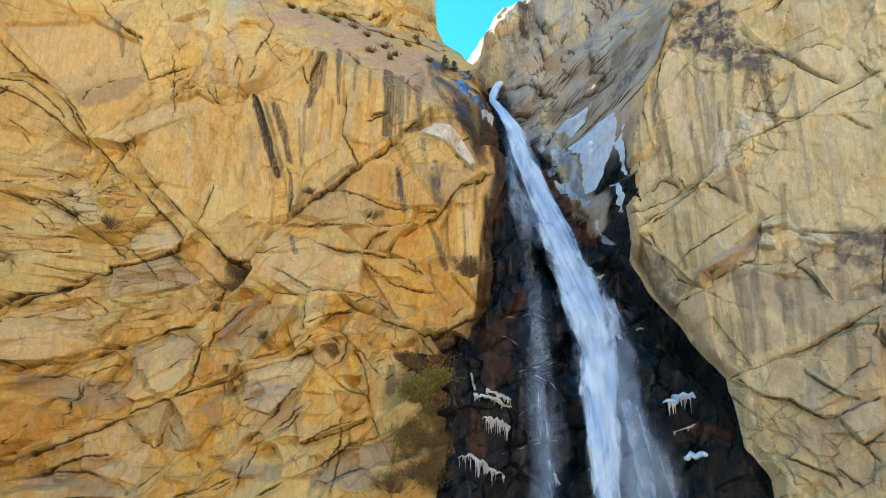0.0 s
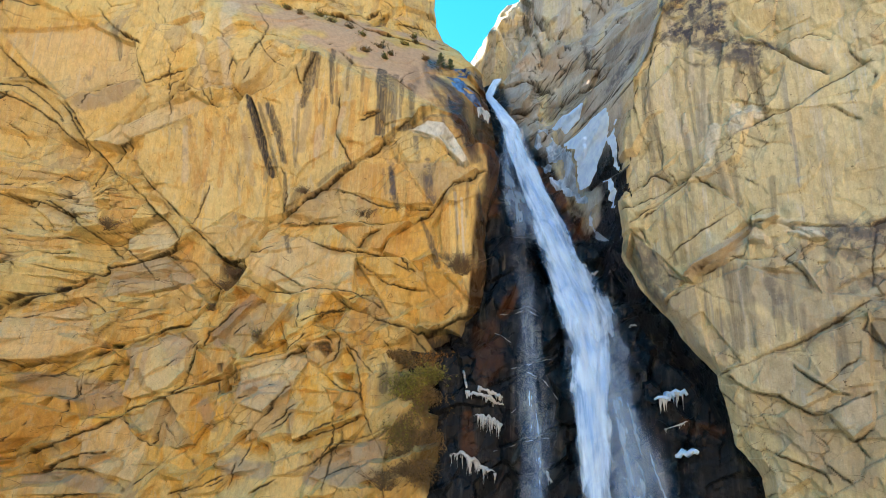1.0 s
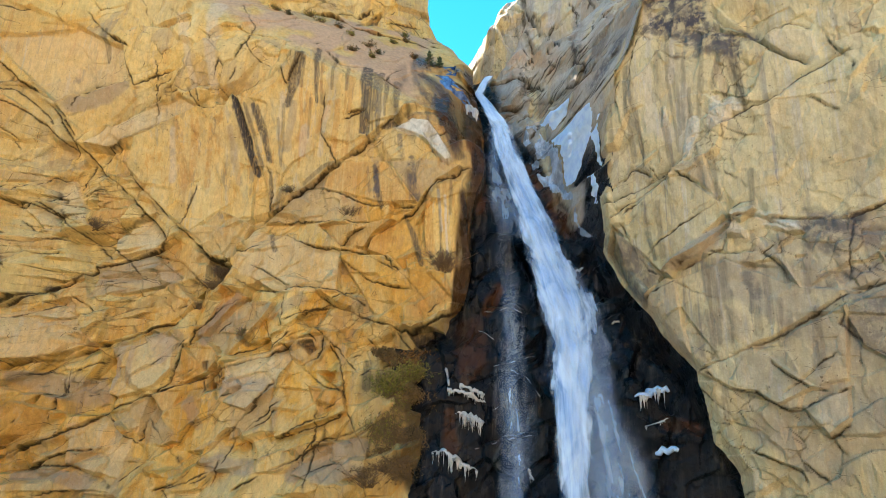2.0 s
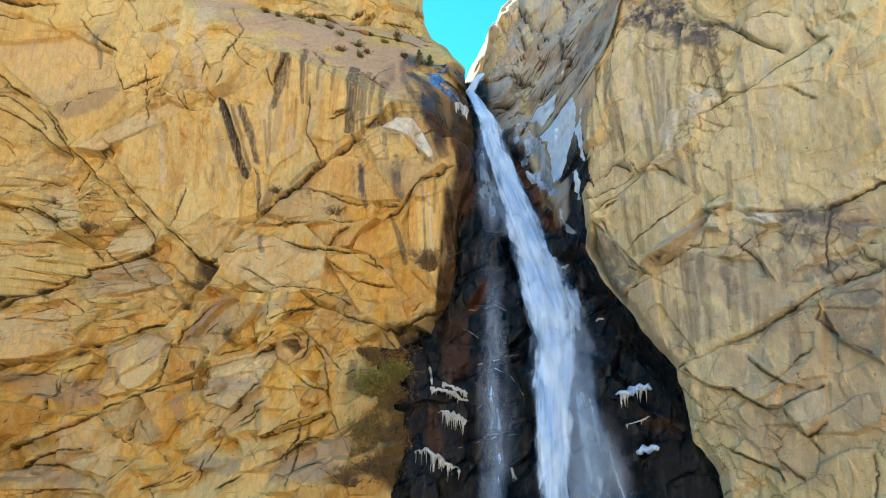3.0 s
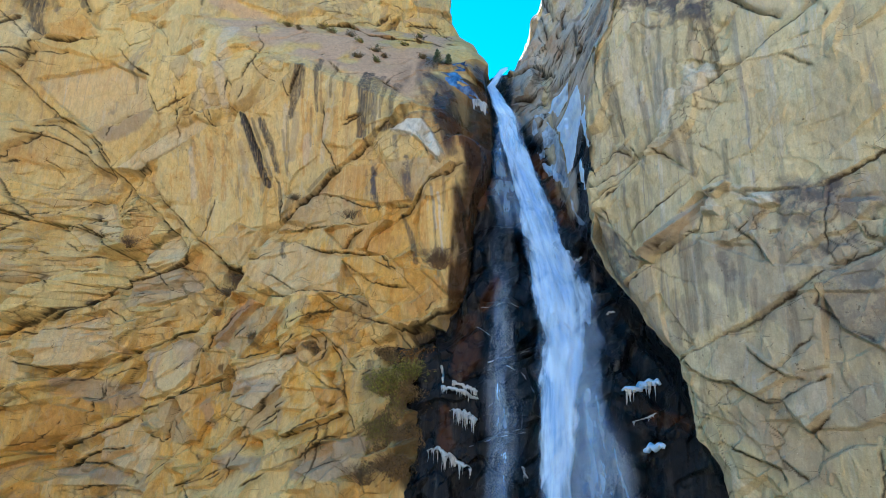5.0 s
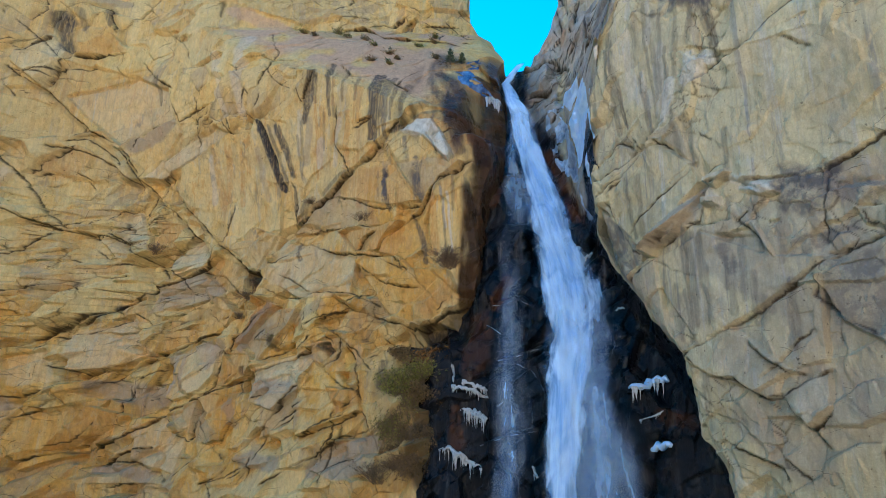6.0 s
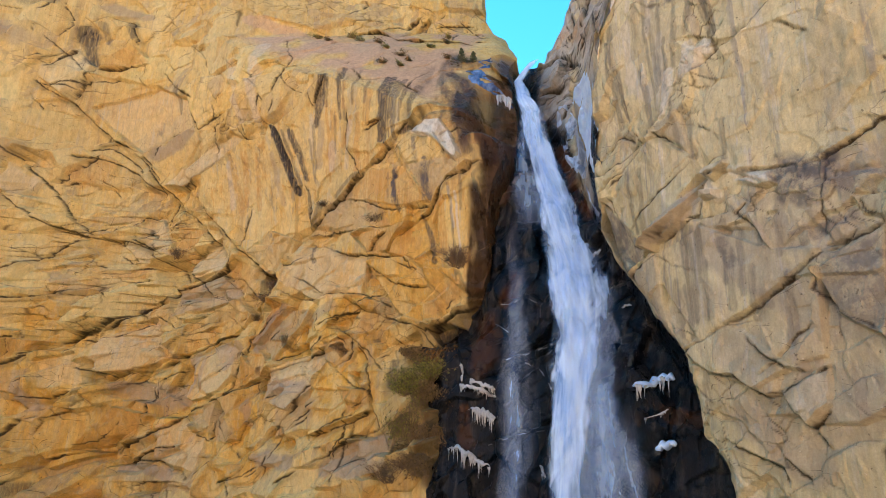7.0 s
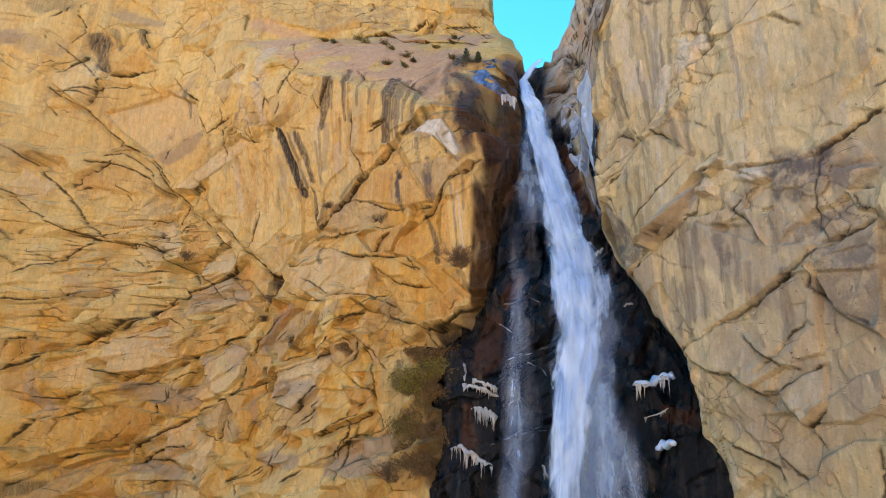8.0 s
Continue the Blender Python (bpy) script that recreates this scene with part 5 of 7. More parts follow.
right.stain("patina_and_shade", 0.45, (6.38, 18.74, 0.28), (7.52, 17.93, 0.43), (8.85, 17.27, 0.43))
right.stain("patina_and_shade", 0.5, (6.53, 16.26, 0.19), (7.42, 16.35, 0.21), (8.25, 16.5, 0.14))
right.stain("patina_and_shade", 0.55, (7.83, 15.02, 0.33), (8.64, 15.29, 0.52))
right.stain("patina_and_shade", 0.5, (7.6, 14.6, 0.24), (8.7, 14.07, 0.33))
right.stain("grey", 0.6, (6.5, 18.32, 0.47), (7.84, 17.81, 0.61), (9.4, 17.86, 0.61))
right.stain("grey", 0.6, (2.81, 17.18, 0.43), (4.61, 16.69, 0.61), (6.51, 16.18, 0.71), (8.12, 15.74, 0.94))
right.stain("grey", 0.5, (7.6, 14.6, 0.71), (7.74, 13.64, 0.59))
right.stain("grey", 0.7, (1.15, 17.6, 0.24), (2.22, 17.94, 0.28), (3.2, 18.75, 0.28))
right.stain("grey", 0.5, (2.97, 16.64, 0.71), (5.37, 16.34, 0.94), (7.12, 16.98, 0.71))
right.stain("grey", 0.45, (3.21, 15, 0.71), (1.63, 14.44, 0.47))
right.stain("grey", 0.4, (6.77, 14.5, 0.71), (5.84, 12.92, 0.47))
right.stain("smooth", 0.9, (1.79, 25.37, 1.65), (1.65, 24.02, 1.42))
right.stain("smooth", 0.9, (6.82, 27.6, 1.42), (6.51, 20.69, 1.89), (4.94, 20.83, 1.65))
right.stain("smooth", 0.8, (0.72, 19.44, 1.18), (3.28, 15.68, 1.65), (5.31, 15.91, 1.42))
right.stain("smooth", 0.9, (7.37, 21.41, 1.89), (7.12, 19.63, 1.18))
right.stain("smooth", 0.8, (7.14, 19.9, 1.89), (8.72, 20.92, 1.89))
right.stain("grey", 0.5, (-1.37, 26.09, 0.33), (-2.12, 23.64, 0.28))
right.stain("grey", 0.5, (-0.83, 29.28, 0.33), (-0.21, 29.97, 0.33))
right.stain("dark", 0.5, (-0.93, 28.07, 0.21), (-1.79, 26.23, 0.17))
right.stain("dark", 0.45, (4.63, 20.9, 0.12), (4.53, 19.23, 0.12))
right.stain("dark", 0.35, (2.46, 27.12, 0.09), (2.15, 23.6, 0.12))
right.stain("dark", 0.35, (3.31, 27.09, 0.12), (2.86, 23.94, 0.12))
right.stain("dark", 0.35, (1.38, 27.82, 0.12), (1.07, 25.32, 0.12))
right.stain("dark", 0.4, (3.34, 16.13, 0.14), (3.23, 14.33, 0.14))
right.stain("dark", 0.35, (4.68, 17.11, 0.12), (4.7, 14.88, 0.14))
right.stain("dark", 0.35, (2, 15.81, 0.14), (2.02, 13.95, 0.14))
right.stain("dark", 0.4, (6.24, 15.17, 0.17), (6.19, 13.52, 0.12))
right.face(0.2, 0.05, -0.05, "slab", 1, (0.37, 21.09), (1.67, 21.72), (3.14, 20.19), (3.57, 19.12), (2.21, 17.82), (0.76, 17.28), (-0.59, 18.88), (-1.02, 20.02))
# Shaded return face of the buttress: grey puts part of its shade into the colour.
right.face(0, 0, 0.3, "grey", 0.35, (-1.57, 19.85), (-0.82, 19.19), (0.76, 17.28), (-0.02, 16.75), (-1.17, 18.19))
right.face(0.1, 0.2, 0.2, "grey", 0.5, (1.69, 21.85), (2.55, 21), (3.18, 20.18), (2.89, 22.08))
right.face(0.15, 0, 0, "slab", 1, (1.21, 17.05), (3.28, 17.54), (5.72, 16.08), (7.29, 15.77), (4.93, 14.43), (2.64, 13.7), (1.33, 15.87))
right.face(0.2, 0, -0.1, "slab", 0.8, (1.52, 13.34), (3.71, 14.03), (4.46, 13.71), (5.79, 12.52), (4.62, 11.93), (2.93, 12.59))
right.face(0.15, 0.1, 0.1, "grey", 0.4, (4.46, 13.71), (5.52, 14.6), (7.22, 15.28), (6.85, 12.69), (5.79, 12.52))
right.face(0.2, 0, -0.1, "pale", 0.2, (5.34, 11.82), (6.83, 12.49), (6.77, 11.42), (6.08, 10.84))
right.face(0.15, 0.15, 0.1, "grey", 0.5, (-0.54, 16.44), (0.1, 16.74), (1.21, 17.05), (1.33, 15.87), (1.54, 13.52), (0.61, 14.51))
right.face(0.1, 0, 0.1, "pale", 0.4, (5.62, 26.48), (6.18, 26.66), (7.42, 26.04), (7.45, 24.77), (6.87, 24.85))
right.face(0.1, 0.2, 0, "rust", 0.4, (3.89, 29.14), (4.47, 28.04), (5.42, 26.56), (4.17, 27.45))
right.face(0.3, 0, 0, "grey", 0.5, (7.03, 15.12), (9.14, 16), (8.57, 12.93), (8.4, 13.1), (7.46, 13.84))
right.face(0.2, 0.1, 0, "grey", 0.3, (8.34, 16.97), (9.21, 16.83), (9.16, 16.13), (8.55, 16.41))
right.crack(0.3, 0.12, 1.0, (-1, 20.29), (-0.57, 20.61), (0.11, 21.01))
right.crack(-0.4, 0.2, 1.0, (-0.88, 21.77), (-0.29, 22.33), (0.43, 21.75))
right.stain("grey", 0.5, (5.17, 10.53, 0.71), (4.16, 11.31, 0.71), (6.11, 9.79, 0.71))
right.stain("grey", 0.4, (4.69, 12.54, 0.47), (6.28, 13.51, 0.57))
right.stain("dark", 0.35, (2.72, 12.59, 0.12), (2.63, 10.88, 0.12))
right.stain("dark", 0.35, (6.19, 18.23, 0.12), (6.05, 15.83, 0.14))
# Same return face: this wet tone stands in for shade, the rock is dry.
right.stain("wet", 0.5, (-1.93, 19.37, 0.28), (-1.19, 17.93, 0.38), (-0.3, 16.41, 0.24))
right.stain("grey", 0.6, (3.68, 16.55, 0.71), (5.43, 15.39, 0.94), (6.96, 13.76, 0.94))
right.stain("grey", 0.5, (4.05, 13.14, 0.94), (6.15, 11.96, 1.18), (7.95, 11.56, 0.94))
right.stain("grey", 0.5, (4.3, 17.55, 0.33), (5.61, 17.71, 0.47))
right.stain("dark", 0.4, (2.74, 17.61, 0.14), (2.64, 15.21, 0.14))
right.stain("dark", 0.4, (4.34, 16.38, 0.14), (4.27, 14.54, 0.14))
right.stain("dark", 0.4, (6.11, 14.9, 0.14), (6.02, 13.25, 0.14))
right.stain("dark", 0.35, (5.07, 15.65, 0.12), (4.92, 14.08, 0.12))
right.stain("dark", 0.4, (0.01, 26.39, 0.14), (0.03, 23.74, 0.14))
right.stain("dark", 0.4, (1.29, 24.62, 0.12), (1.53, 21.81, 0.14))
right.stain("dark", 0.35, (2.57, 22.97, 0.09), (2.78, 20.6, 0.12))
right.stain("pale", 0.5, (2.34, 25.52, 0.21), (2.16, 23.18, 0.19))
right.stain("rust", 0.4, (6.1, 21.99, 0.47), (7.6, 20.42, 0.61))
right.stain("rust", 0.35, (8.78, 21.25, 0.57), (9.47, 19.81, 0.47))
right.stain("rust", 0.4, (0.36, 19.92, 0.28), (1.06, 18.32, 0.28))
right.stain("rust", 0.45, (3.59, 10.24, 0.94), (5.35, 9.35, 1.18), (6.93, 9.17, 0.94))
right.stain("orange", 0.6, (3.89, 13.52, 0.47), (4.4, 12.76, 0.71), (3.67, 10.74, 0.94), (5.73, 9.52, 1.42))
right.stain("patina_and_shade", 0.45, (7.53, 15.09, 0.8), (8.56, 14.1, 1.04))
right.stain("patina_and_shade", 0.3, (5.2, 14.56, 0.47))
right.stain("grey", 0.35, (6.53, 13.19, 1.18), (8.11, 12.41, 1.18))
right.stain("dark", 0.5, (-0.29, 27.53, 0.12), (-0.27, 25.46, 0.14), (-0.29, 22.91, 0.12))
right.stain("dark", 0.4, (-1.13, 26.33, 0.09), (-1.09, 23.98, 0.12))
right.stain("dark", 0.5, (4.25, 26.61, 0.14), (4.43, 25.2, 0.17), (4.5, 23.88, 0.12))
right.stain("dark", 0.4, (2.57, 25.33, 0.09), (2.5, 22.94, 0.12))
right.stain("dark", 0.4, (1.77, 28.78, 0.12), (1.76, 26.46, 0.14))
right.stain("patina_and_shade", 0.8, (1.6, 29.75, 0.57), (2.76, 28.35, 0.71), (3.83, 27.05, 0.61), (4.67, 26.31, 0.33))
right.stain("patina_and_shade", 0.6, (1.11, 30.28, 0.33), (1.26, 28.99, 0.28))
right.stain("pale", 0.5, (0.82, 27.1, 0.19), (0.68, 24.02, 0.19))
right.stain("dark", 0.4, (2.47, 15.57, 0.12), (2.49, 13.77, 0.14))
right.stain("dark", 0.4, (4.27, 17.4, 0.12), (4.15, 15.4, 0.14))
# Return face again: its shade is painted on with the patina tone.
right.face(-0.12, 0.35, -0.1, "patina_and_shade", 0.5, (-1.51, 19.9), (-0.82, 19.19), (-0.25, 18.31), (0.64, 17.3), (-0.17, 16.4), (-0.9, 16.73), (-1.92, 18.83))
right.face(0.22, 0, -0.7, "grey", 0.75, (0.76, 17.28), (1.84, 18.24), (2.52, 18.62), (3.62, 19.52), (3.68, 19.1), (3.18, 18.51), (2.24, 18.06), (1.26, 17.58), (1.1, 17.16))
right.face(0.35, 0, -0.4, "pale", 0.5, (3.63, 19.45), (4.67, 19.49), (4.71, 19.31), (4.08, 18.95), (3.69, 19.19))
right.face(0.4, 0, 0, "grey", 0.5, (3.48, 18.75), (4.2, 18.53), (4.17, 18.27), (3.49, 18.46))
right.face(0.12, 0, -0.5, "chalk", 0.8, (4.68, 18.73), (5.68, 18.73), (6.04, 18.53), (6.17, 18.12), (5.7, 18.13))
right.face(0.2, 0.3, 0, "pale", 0.8, (4.54, 18.28), (4.72, 18.25), (5.3, 17.29), (5.67, 16.48), (5.82, 16.03), (5.69, 16.2), (5.26, 17.03), (4.76, 17.74))
right.stain("patina_and_shade", 0.75, (6.12, 18.42, 0.24), (7.1, 18.18, 0.38), (7.74, 18.17, 0.38))
right.stain("patina_and_shade", 0.6, (6.4, 17.74, 0.28), (7.35, 17.38, 0.33))
right.stain("patina_and_shade", 0.5, (6.36, 16.05, 0.19), (7.37, 16.31, 0.24))
right.stain("patina_and_shade", 0.45, (4.03, 16.74, 0.24), (4.35, 16.02, 0.24))
right.stain("dark", 0.5, (0.08, 20.62, 0.12), (0.21, 19.27, 0.14), (0.47, 18.07, 0.12))
right.stain("dark", 0.45, (2.39, 17.43, 0.12), (2.53, 16.22, 0.14), (2.66, 14.82, 0.14))
right.stain("dark", 0.4, (3.18, 17.55, 0.14), (3.18, 15.69, 0.17))
right.stain("dark", 0.4, (5.38, 17.91, 0.09), (5.37, 16.34, 0.09))
right.stain("dark", 0.4, (1.54, 16.81, 0.07), (1.62, 15.37, 0.09))
right.stain("orange", 0.7, (-0.52, 19.66, 0.33), (0.38, 18.47, 0.47), (1.05, 17.86, 0.33))
right.stain("orange", 0.5, (1.28, 16.6, 0.19), (1.39, 15.39, 0.19))
right.stain("rust", 0.45, (2.96, 11.8, 0.47), (4.56, 10.1, 1.18), (6.68, 9.43, 1.42), (7.98, 10.18, 0.94))
right.stain("grey", 0.4, (6.43, 10.73, 0.94), (7.95, 11.56, 0.94))
right.stain("patina_and_shade", 1, (1.12, 30.81, 0.33), (1.87, 30.32, 0.38), (3.01, 30.11, 0.38))
right.stain("patina_and_shade", 1, (1.26, 29.36, 0.33), (2.11, 28.71, 0.38), (3.34, 28.5, 0.38))
right.stain("patina_and_shade", 0.9, (3.13, 27.72, 0.33), (4.13, 27.05, 0.38), (5.22, 26.77, 0.33))
right.stain("patina_and_shade", 0.6, (2.2, 27.07, 0.19), (3.16, 26.86, 0.19))
right.stain("dark", 0.6, (-0.1, 27.17, 0.09), (0.02, 25.36, 0.09), (0.15, 22.91, 0.09))
right.stain("dark", 0.4, (1.67, 26.26, 0.07), (1.8, 24.25, 0.09), (1.88, 22.6, 0.09))
right.stain("dark", 0.35, (-1.04, 26.59, 0.09), (-1.26, 24.58, 0.12))
right.stain("pale", 0.6, (0.87, 30.14, 0.14), (0.79, 28.64, 0.14))
right.stain("pale", 0.5, (0.69, 24.58, 0.33), (1.6, 23.49, 0.38))
calm = (1 - 0.8 * right.field("smooth")) * (1 - 0.8 * right.field("calm"))
right.h += 0.16 * right.field("chalk") * (0.5 + value_noise(right.u * 3.5, right.z * 3.5, 5) * smooth(0.3, 0.5, value_noise(right.u * 7, right.z * 7, 8) + 0.2))
right.mask["slab"] = 0.35 + 0.65 * np.maximum(right.field("smooth"), right.field("slab"))
right.splinters(50, (-2, 10, 7, 31), ((30, 8), (30, 8), (-45, 10), (82, 8)), 0.10, 31, np.clip(0.1 + 0.9 * calm, 0, 1))
right.facets(3.2, 2.6, 30, 0.12, 0.15, 3, 0.0, 0.8 * calm, pieces=True)
right.facets(1.8, 1.2, 32, 0.06, 0.18, 7, 0.03, 0.6 * calm)
right.facets(0.9, 0.5, -40, 0.02, 0.16, 10, 0.01, calm * smooth(0.4, 0.6, value_noise(right.u * 0.3, right.z * 0.3, 4)))
right.facets(0.3, 1.1, 5, 0.012, 0.07, 12, 0.0, 0.4 + 0.6 * calm)
right.rough(0.12, 0.4)
right.rough(0.02, 2.6, 4)
edge = np.interp(right.z, [0, 9.4, 10.65, 12.2, 13.4, 14.5, 16.05, 17.45, 19.0, 20.5, 22.5, 24.8, 27.6, 28.6, 30.4, 45],
                 [3.2, 2.8, 1.9, 1.7, 1.4, 0.5, -0.45, -1.5, -2.3, -2.1, -2.35, -2.0, -1.3, -0.6, 0.25, 5.0])
under = edge - right.u + 0.15 * fbm(right.u * 0.8, right.z * 0.8, 9, 4)
right.slide = 0.6 * np.maximum(under, 0)
right.h -= 3.2 * np.maximum(under, 0) + 0.7 * smooth(-0.8, 0.1, under)
right.field("wet")[:] = np.maximum(right.field("wet"), smooth(-0.05, 0.3, under) * smooth(21, 17, right.z))
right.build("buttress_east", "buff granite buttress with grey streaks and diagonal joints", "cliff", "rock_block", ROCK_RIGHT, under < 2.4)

# ---- the gully behind the fall ----
FALL = [(34.95, 3.3, 39.6), (34.5, 3.05, 39.15), (33.4, 2.65, 38.4), (32.3, 2.35, 37.75), (31.3, 2.75, 37.0), (30.06, 3.2, 36.1), (28.9, 3.75, 35.8), (27.44, 4.05, 35.4), (24.5, 4.8, 34.58), (21.4, 5.8, 33.4),
        (18.66, 6.62, 32.47), (16.68, 7.06, 31.5), (15.04, 7.15, 31.1), (12.77, 7.12, 30.35), (10.75, 7.1, 29.6), (8.49, 7.12, 28.9), (4.0, 7.15, 27.9), (0.2, 7.2, 27.2)][::-1]


def fall_at(z):
    zs = [p[0] for p in FALL]
    return np.interp(z, zs, [p[1] for p in FALL]), np.interp(z, zs, [p[2] for p in FALL])


gully = Sheet(-1.5, 13.6, 5.5, 47, 0.058, (0, 0), (1, 0), (0, -1), 8)
gu, gz = gully.u, gully.z
back = np.interp(gz, [-1, 5, 10, 12, 16, 20, 24, 29, 34.5, 35.5, 45], [31.4, 31.6, 31.9, 31.8, 32.1, 33.1, 34.7, 36.5, 39.1, 44, 60])
back = back + 1.3 * smooth(2.6, 1.2, gu) * smooth(14.3, 15.8, gz)
back = back - (0.25 + 0.25 * smooth(16, 13, gz)) * np.maximum(gu - 5, 0) + 0.5 * np.maximum(0.3 - gu, 0)
lean_in = np.maximum(0, 22 - gz) * 0.35
slope = np.interp(gz, [27, 30, 33, 36, 40], [3.2, 2.7, 1.9, 1.0, 0.8])
side = 37.7 - np.where(gu - lean_in < 6, 0.7, slope) * (gu - lean_in - 6) + 0.08 * (gz - 35)
side = side - 0.9 * np.exp(-((gu - 4.8) / 1.2) ** 2 - ((gz - 31.9) / 1.2) ** 2)
horn = np.interp(gz, [0, 33.4, 34.2, 34.9, 35.8, 36.6, 37.5, 38.9, 40, 45, 50], [-9, -9, 2.7, 3.2, 4.05, 4.75, 5.15, 5.5, 5.5, 5.9, 6.0]) + 0.15 * fbm(gu * 0.5, gz * 0.9, 6, 4)
side = side + 5.0 * np.maximum(horn - gu, 0) + 0.5 * smooth(-0.6, 0.1, horn - gu)
gully.h = -np.minimum(back, side)
gully.slide = 1.7 * np.clip(horn - gu, 0, 4) * smooth(0.0, 0.4, back - side)
fx, fy = fall_at(gz)
gully.h -= 0.7 * np.exp(-((gu - fx) / 1.1) ** 2) * smooth(12, 17, gz)
gully.crack(0.5, 0.22, 2.0, (9.3, 16.27), (10.01, 16.63), (10.3, 16.79))
gully.crack(0.6, 0.25, 1.2, (1.3, 12.68), (2.53, 12.46), (3.2, 12.35))
gully.crack(0.5, 0.25, 1.0, (0.69, 9.93), (1.76, 9.72), (2.69, 9.25))
gully.crack(-0.5, 0.2, 1.2, (8.78, 16.13), (9.82, 16.62), (10.25, 16.72))
gully.crack(-0.6, 0.25, 1.2, (9.54, 12.49), (10.31, 12.78), (11.25, 12.77))
gully.crack(-0.6, 0.25, 1.2, (10.36, 10.21), (10.99, 10.41), (11.59, 10.44))
gully.crack(-0.35, 0.15, 1.0, (3.63, 13.99), (4.74, 14.31), (5.81, 14.67))
gully.crack(-0.4, 0.15, 1.0, (2.82, 10.13), (4.42, 10.7), (5.93, 11))
gully.crack(-0.4, 0.15, 1.0, (3.1, 16.87), (4.54, 17.14), (5.49, 16.47))
gully.crack(0.3, 0.15, 1.2, (9.05, 18.3), (9.79, 16.86), (10.91, 14.91))
gully.crack(0.3, 0.15, 1.2, (8.72, 15.55), (10.62, 14.36), (11.52, 13.63))
gully.crack(-0.5, 0.2, 1.2, (3.27, 23.39), (4.42, 23.64))
gully.crack(0.4, 0.2, 1.2, (2.25, 12.99), (3.9, 13.73), (5.8, 14.44))
gully.crack(0.35, 0.15, 1.0, (6.2, 28.59), (7.05, 26.13), (7.48, 24.6))
gully.crack(-0.4, 0.2, 1.2, (5.58, 29.41), (6.72, 29.57), (7.51, 28.7))
gully.crack(0.4, 0.2, 1.4, (5.74, 26.79), (6.8, 24.13), (7.8, 20.77))
gully.crack(1.0, 0.25, 2.0, (3.53, 31.05), (5.77, 31.86), (6.97, 30.91), (7.93, 30.31), (8.59, 29.96))
gully.crack(-1.0, 0.3, 2.0, (6.24, 26.97), (7.46, 27.11), (8.33, 27.32), (8.97, 28.08))
gully.crack(-0.8, 0.3, 1.5, (5.58, 29.41), (6.93, 29.57), (7.89, 29.26), (8.71, 28.99))
gully.crack(1.0, 0.4, 2.0, (3.08, 34.29), (4.84, 34.38), (5.83, 33.28), (6.77, 31.92))
gully.crack(0.8, 0.3, 1.5, (5.61, 38.3), (6.26, 35.22), (5.85, 34.62))
gully.crack(0.9, 0.3, 1.5, (8.41, 34.19), (8.02, 33.21), (8.3, 30.99), (8.59, 29.96))
gully.crack(-0.8, 0.3, 1.5, (7.34, 37.08), (6.88, 36.47), (7.05, 34.29))
gully.crack(0.8, 0.3, 1.5, (5.34, 41.79), (5.78, 39.52), (6.65, 36.59))
gully.stain("ice", 0.8, (-0.22, 34.36, 0.12), (0.37, 33.23, 0.23))
gully.stain("pale", 0.8, (4.94, 35.33, 0.35), (5.83, 33.72, 0.46), (6.99, 31.89, 0.4))
gully.stain("pale", 0.6, (6.89, 36.9, 0.4), (6.85, 35.2, 0.46), (7.23, 33.03, 0.35))
gully.stain("pale", 0.6, (8.13, 33.73, 0.29), (8.24, 31.88, 0.35))
gully.stain("rust", 0.7, (5.74, 36.65, 0.23), (6.13, 35.05, 0.29), (5.71, 34.81, 0.23))
gully.stain("dark", 0.5, (9.11, 31.57, 0.35), (8.77, 30.62, 0.29))
gully.stain("rust", 0.5, (2.23, 15.78, 0.69), (2.52, 14.37, 0.69), (2.25, 13.53, 0.46))
gully.stain("rust", 0.8, (2.82, 24.82, 0.35), (2.68, 22.96, 0.35))
gully.stain("rust", 0.6, (6.46, 23.76, 0.35), (7.39, 21.32, 0.46))
gully.stain("rust", 0.7, (3.7, 17.99, 0.4), (3.24, 16.72, 0.29))
gully.stain("rust", 0.7, (1.45, 11.63, 0.29), (1.62, 10.09, 0.4))
gully.stain("rust", 0.6, (10.94, 11.34, 0.4), (11.83, 11.13, 0.35))
gully.face(0, 0, 0, "ice", 0.85, (5.83, 29.4), (6.42, 29.91), (6.76, 29.57), (6.24, 29.46), (5.95, 29.28))
gully.face(0, 0, 0, "ice", 1, (6.19, 28.94), (6.96, 29.01), (7.38, 29.02), (7.62, 29.0), (7.44, 28.25), (7.02, 27.96), (6.81, 27.99))
gully.face(0, 0, 0, "ice", 1, (6.68, 27.46), (7.48, 27.31), (8.16, 26.9), (8.31, 25.84), (8.18, 25.17), (7.98, 24.21), (7.72, 23.76), (7.42, 23.9), (7.31, 25.03), (6.96, 26.53))
gully.face(0, 0, 0, "ice", 0.9, (8.14, 23.98), (8.27, 23.46), (8.31, 22.47), (8.55, 21.36), (8.31, 21.65), (8.09, 22.61))
gully.face(0, 0, 0, "ice", 0.7, (8.27, 25.42), (8.52, 26.13), (8.57, 24.59), (8.77, 23.05), (8.53, 23.41), (8.34, 24.15))
gully.face(0.1, 0, 0, "glaze", 1, (5.36, 29.04), (6.01, 28.73), (6.68, 27.39), (7.14, 25.64), (7.37, 24.07), (7.47, 22.65), (7.16, 23.04), (6.5, 24.16), (5.95, 25.22), (5.55, 26.53), (5.29, 27.89))
gully.face(0.05, 0, 0, "glaze", 0.8, (7.5, 22.23), (7.75, 21.5), (8.1, 20.77), (8.42, 19.97), (8.11, 20.31), (7.72, 21.18))
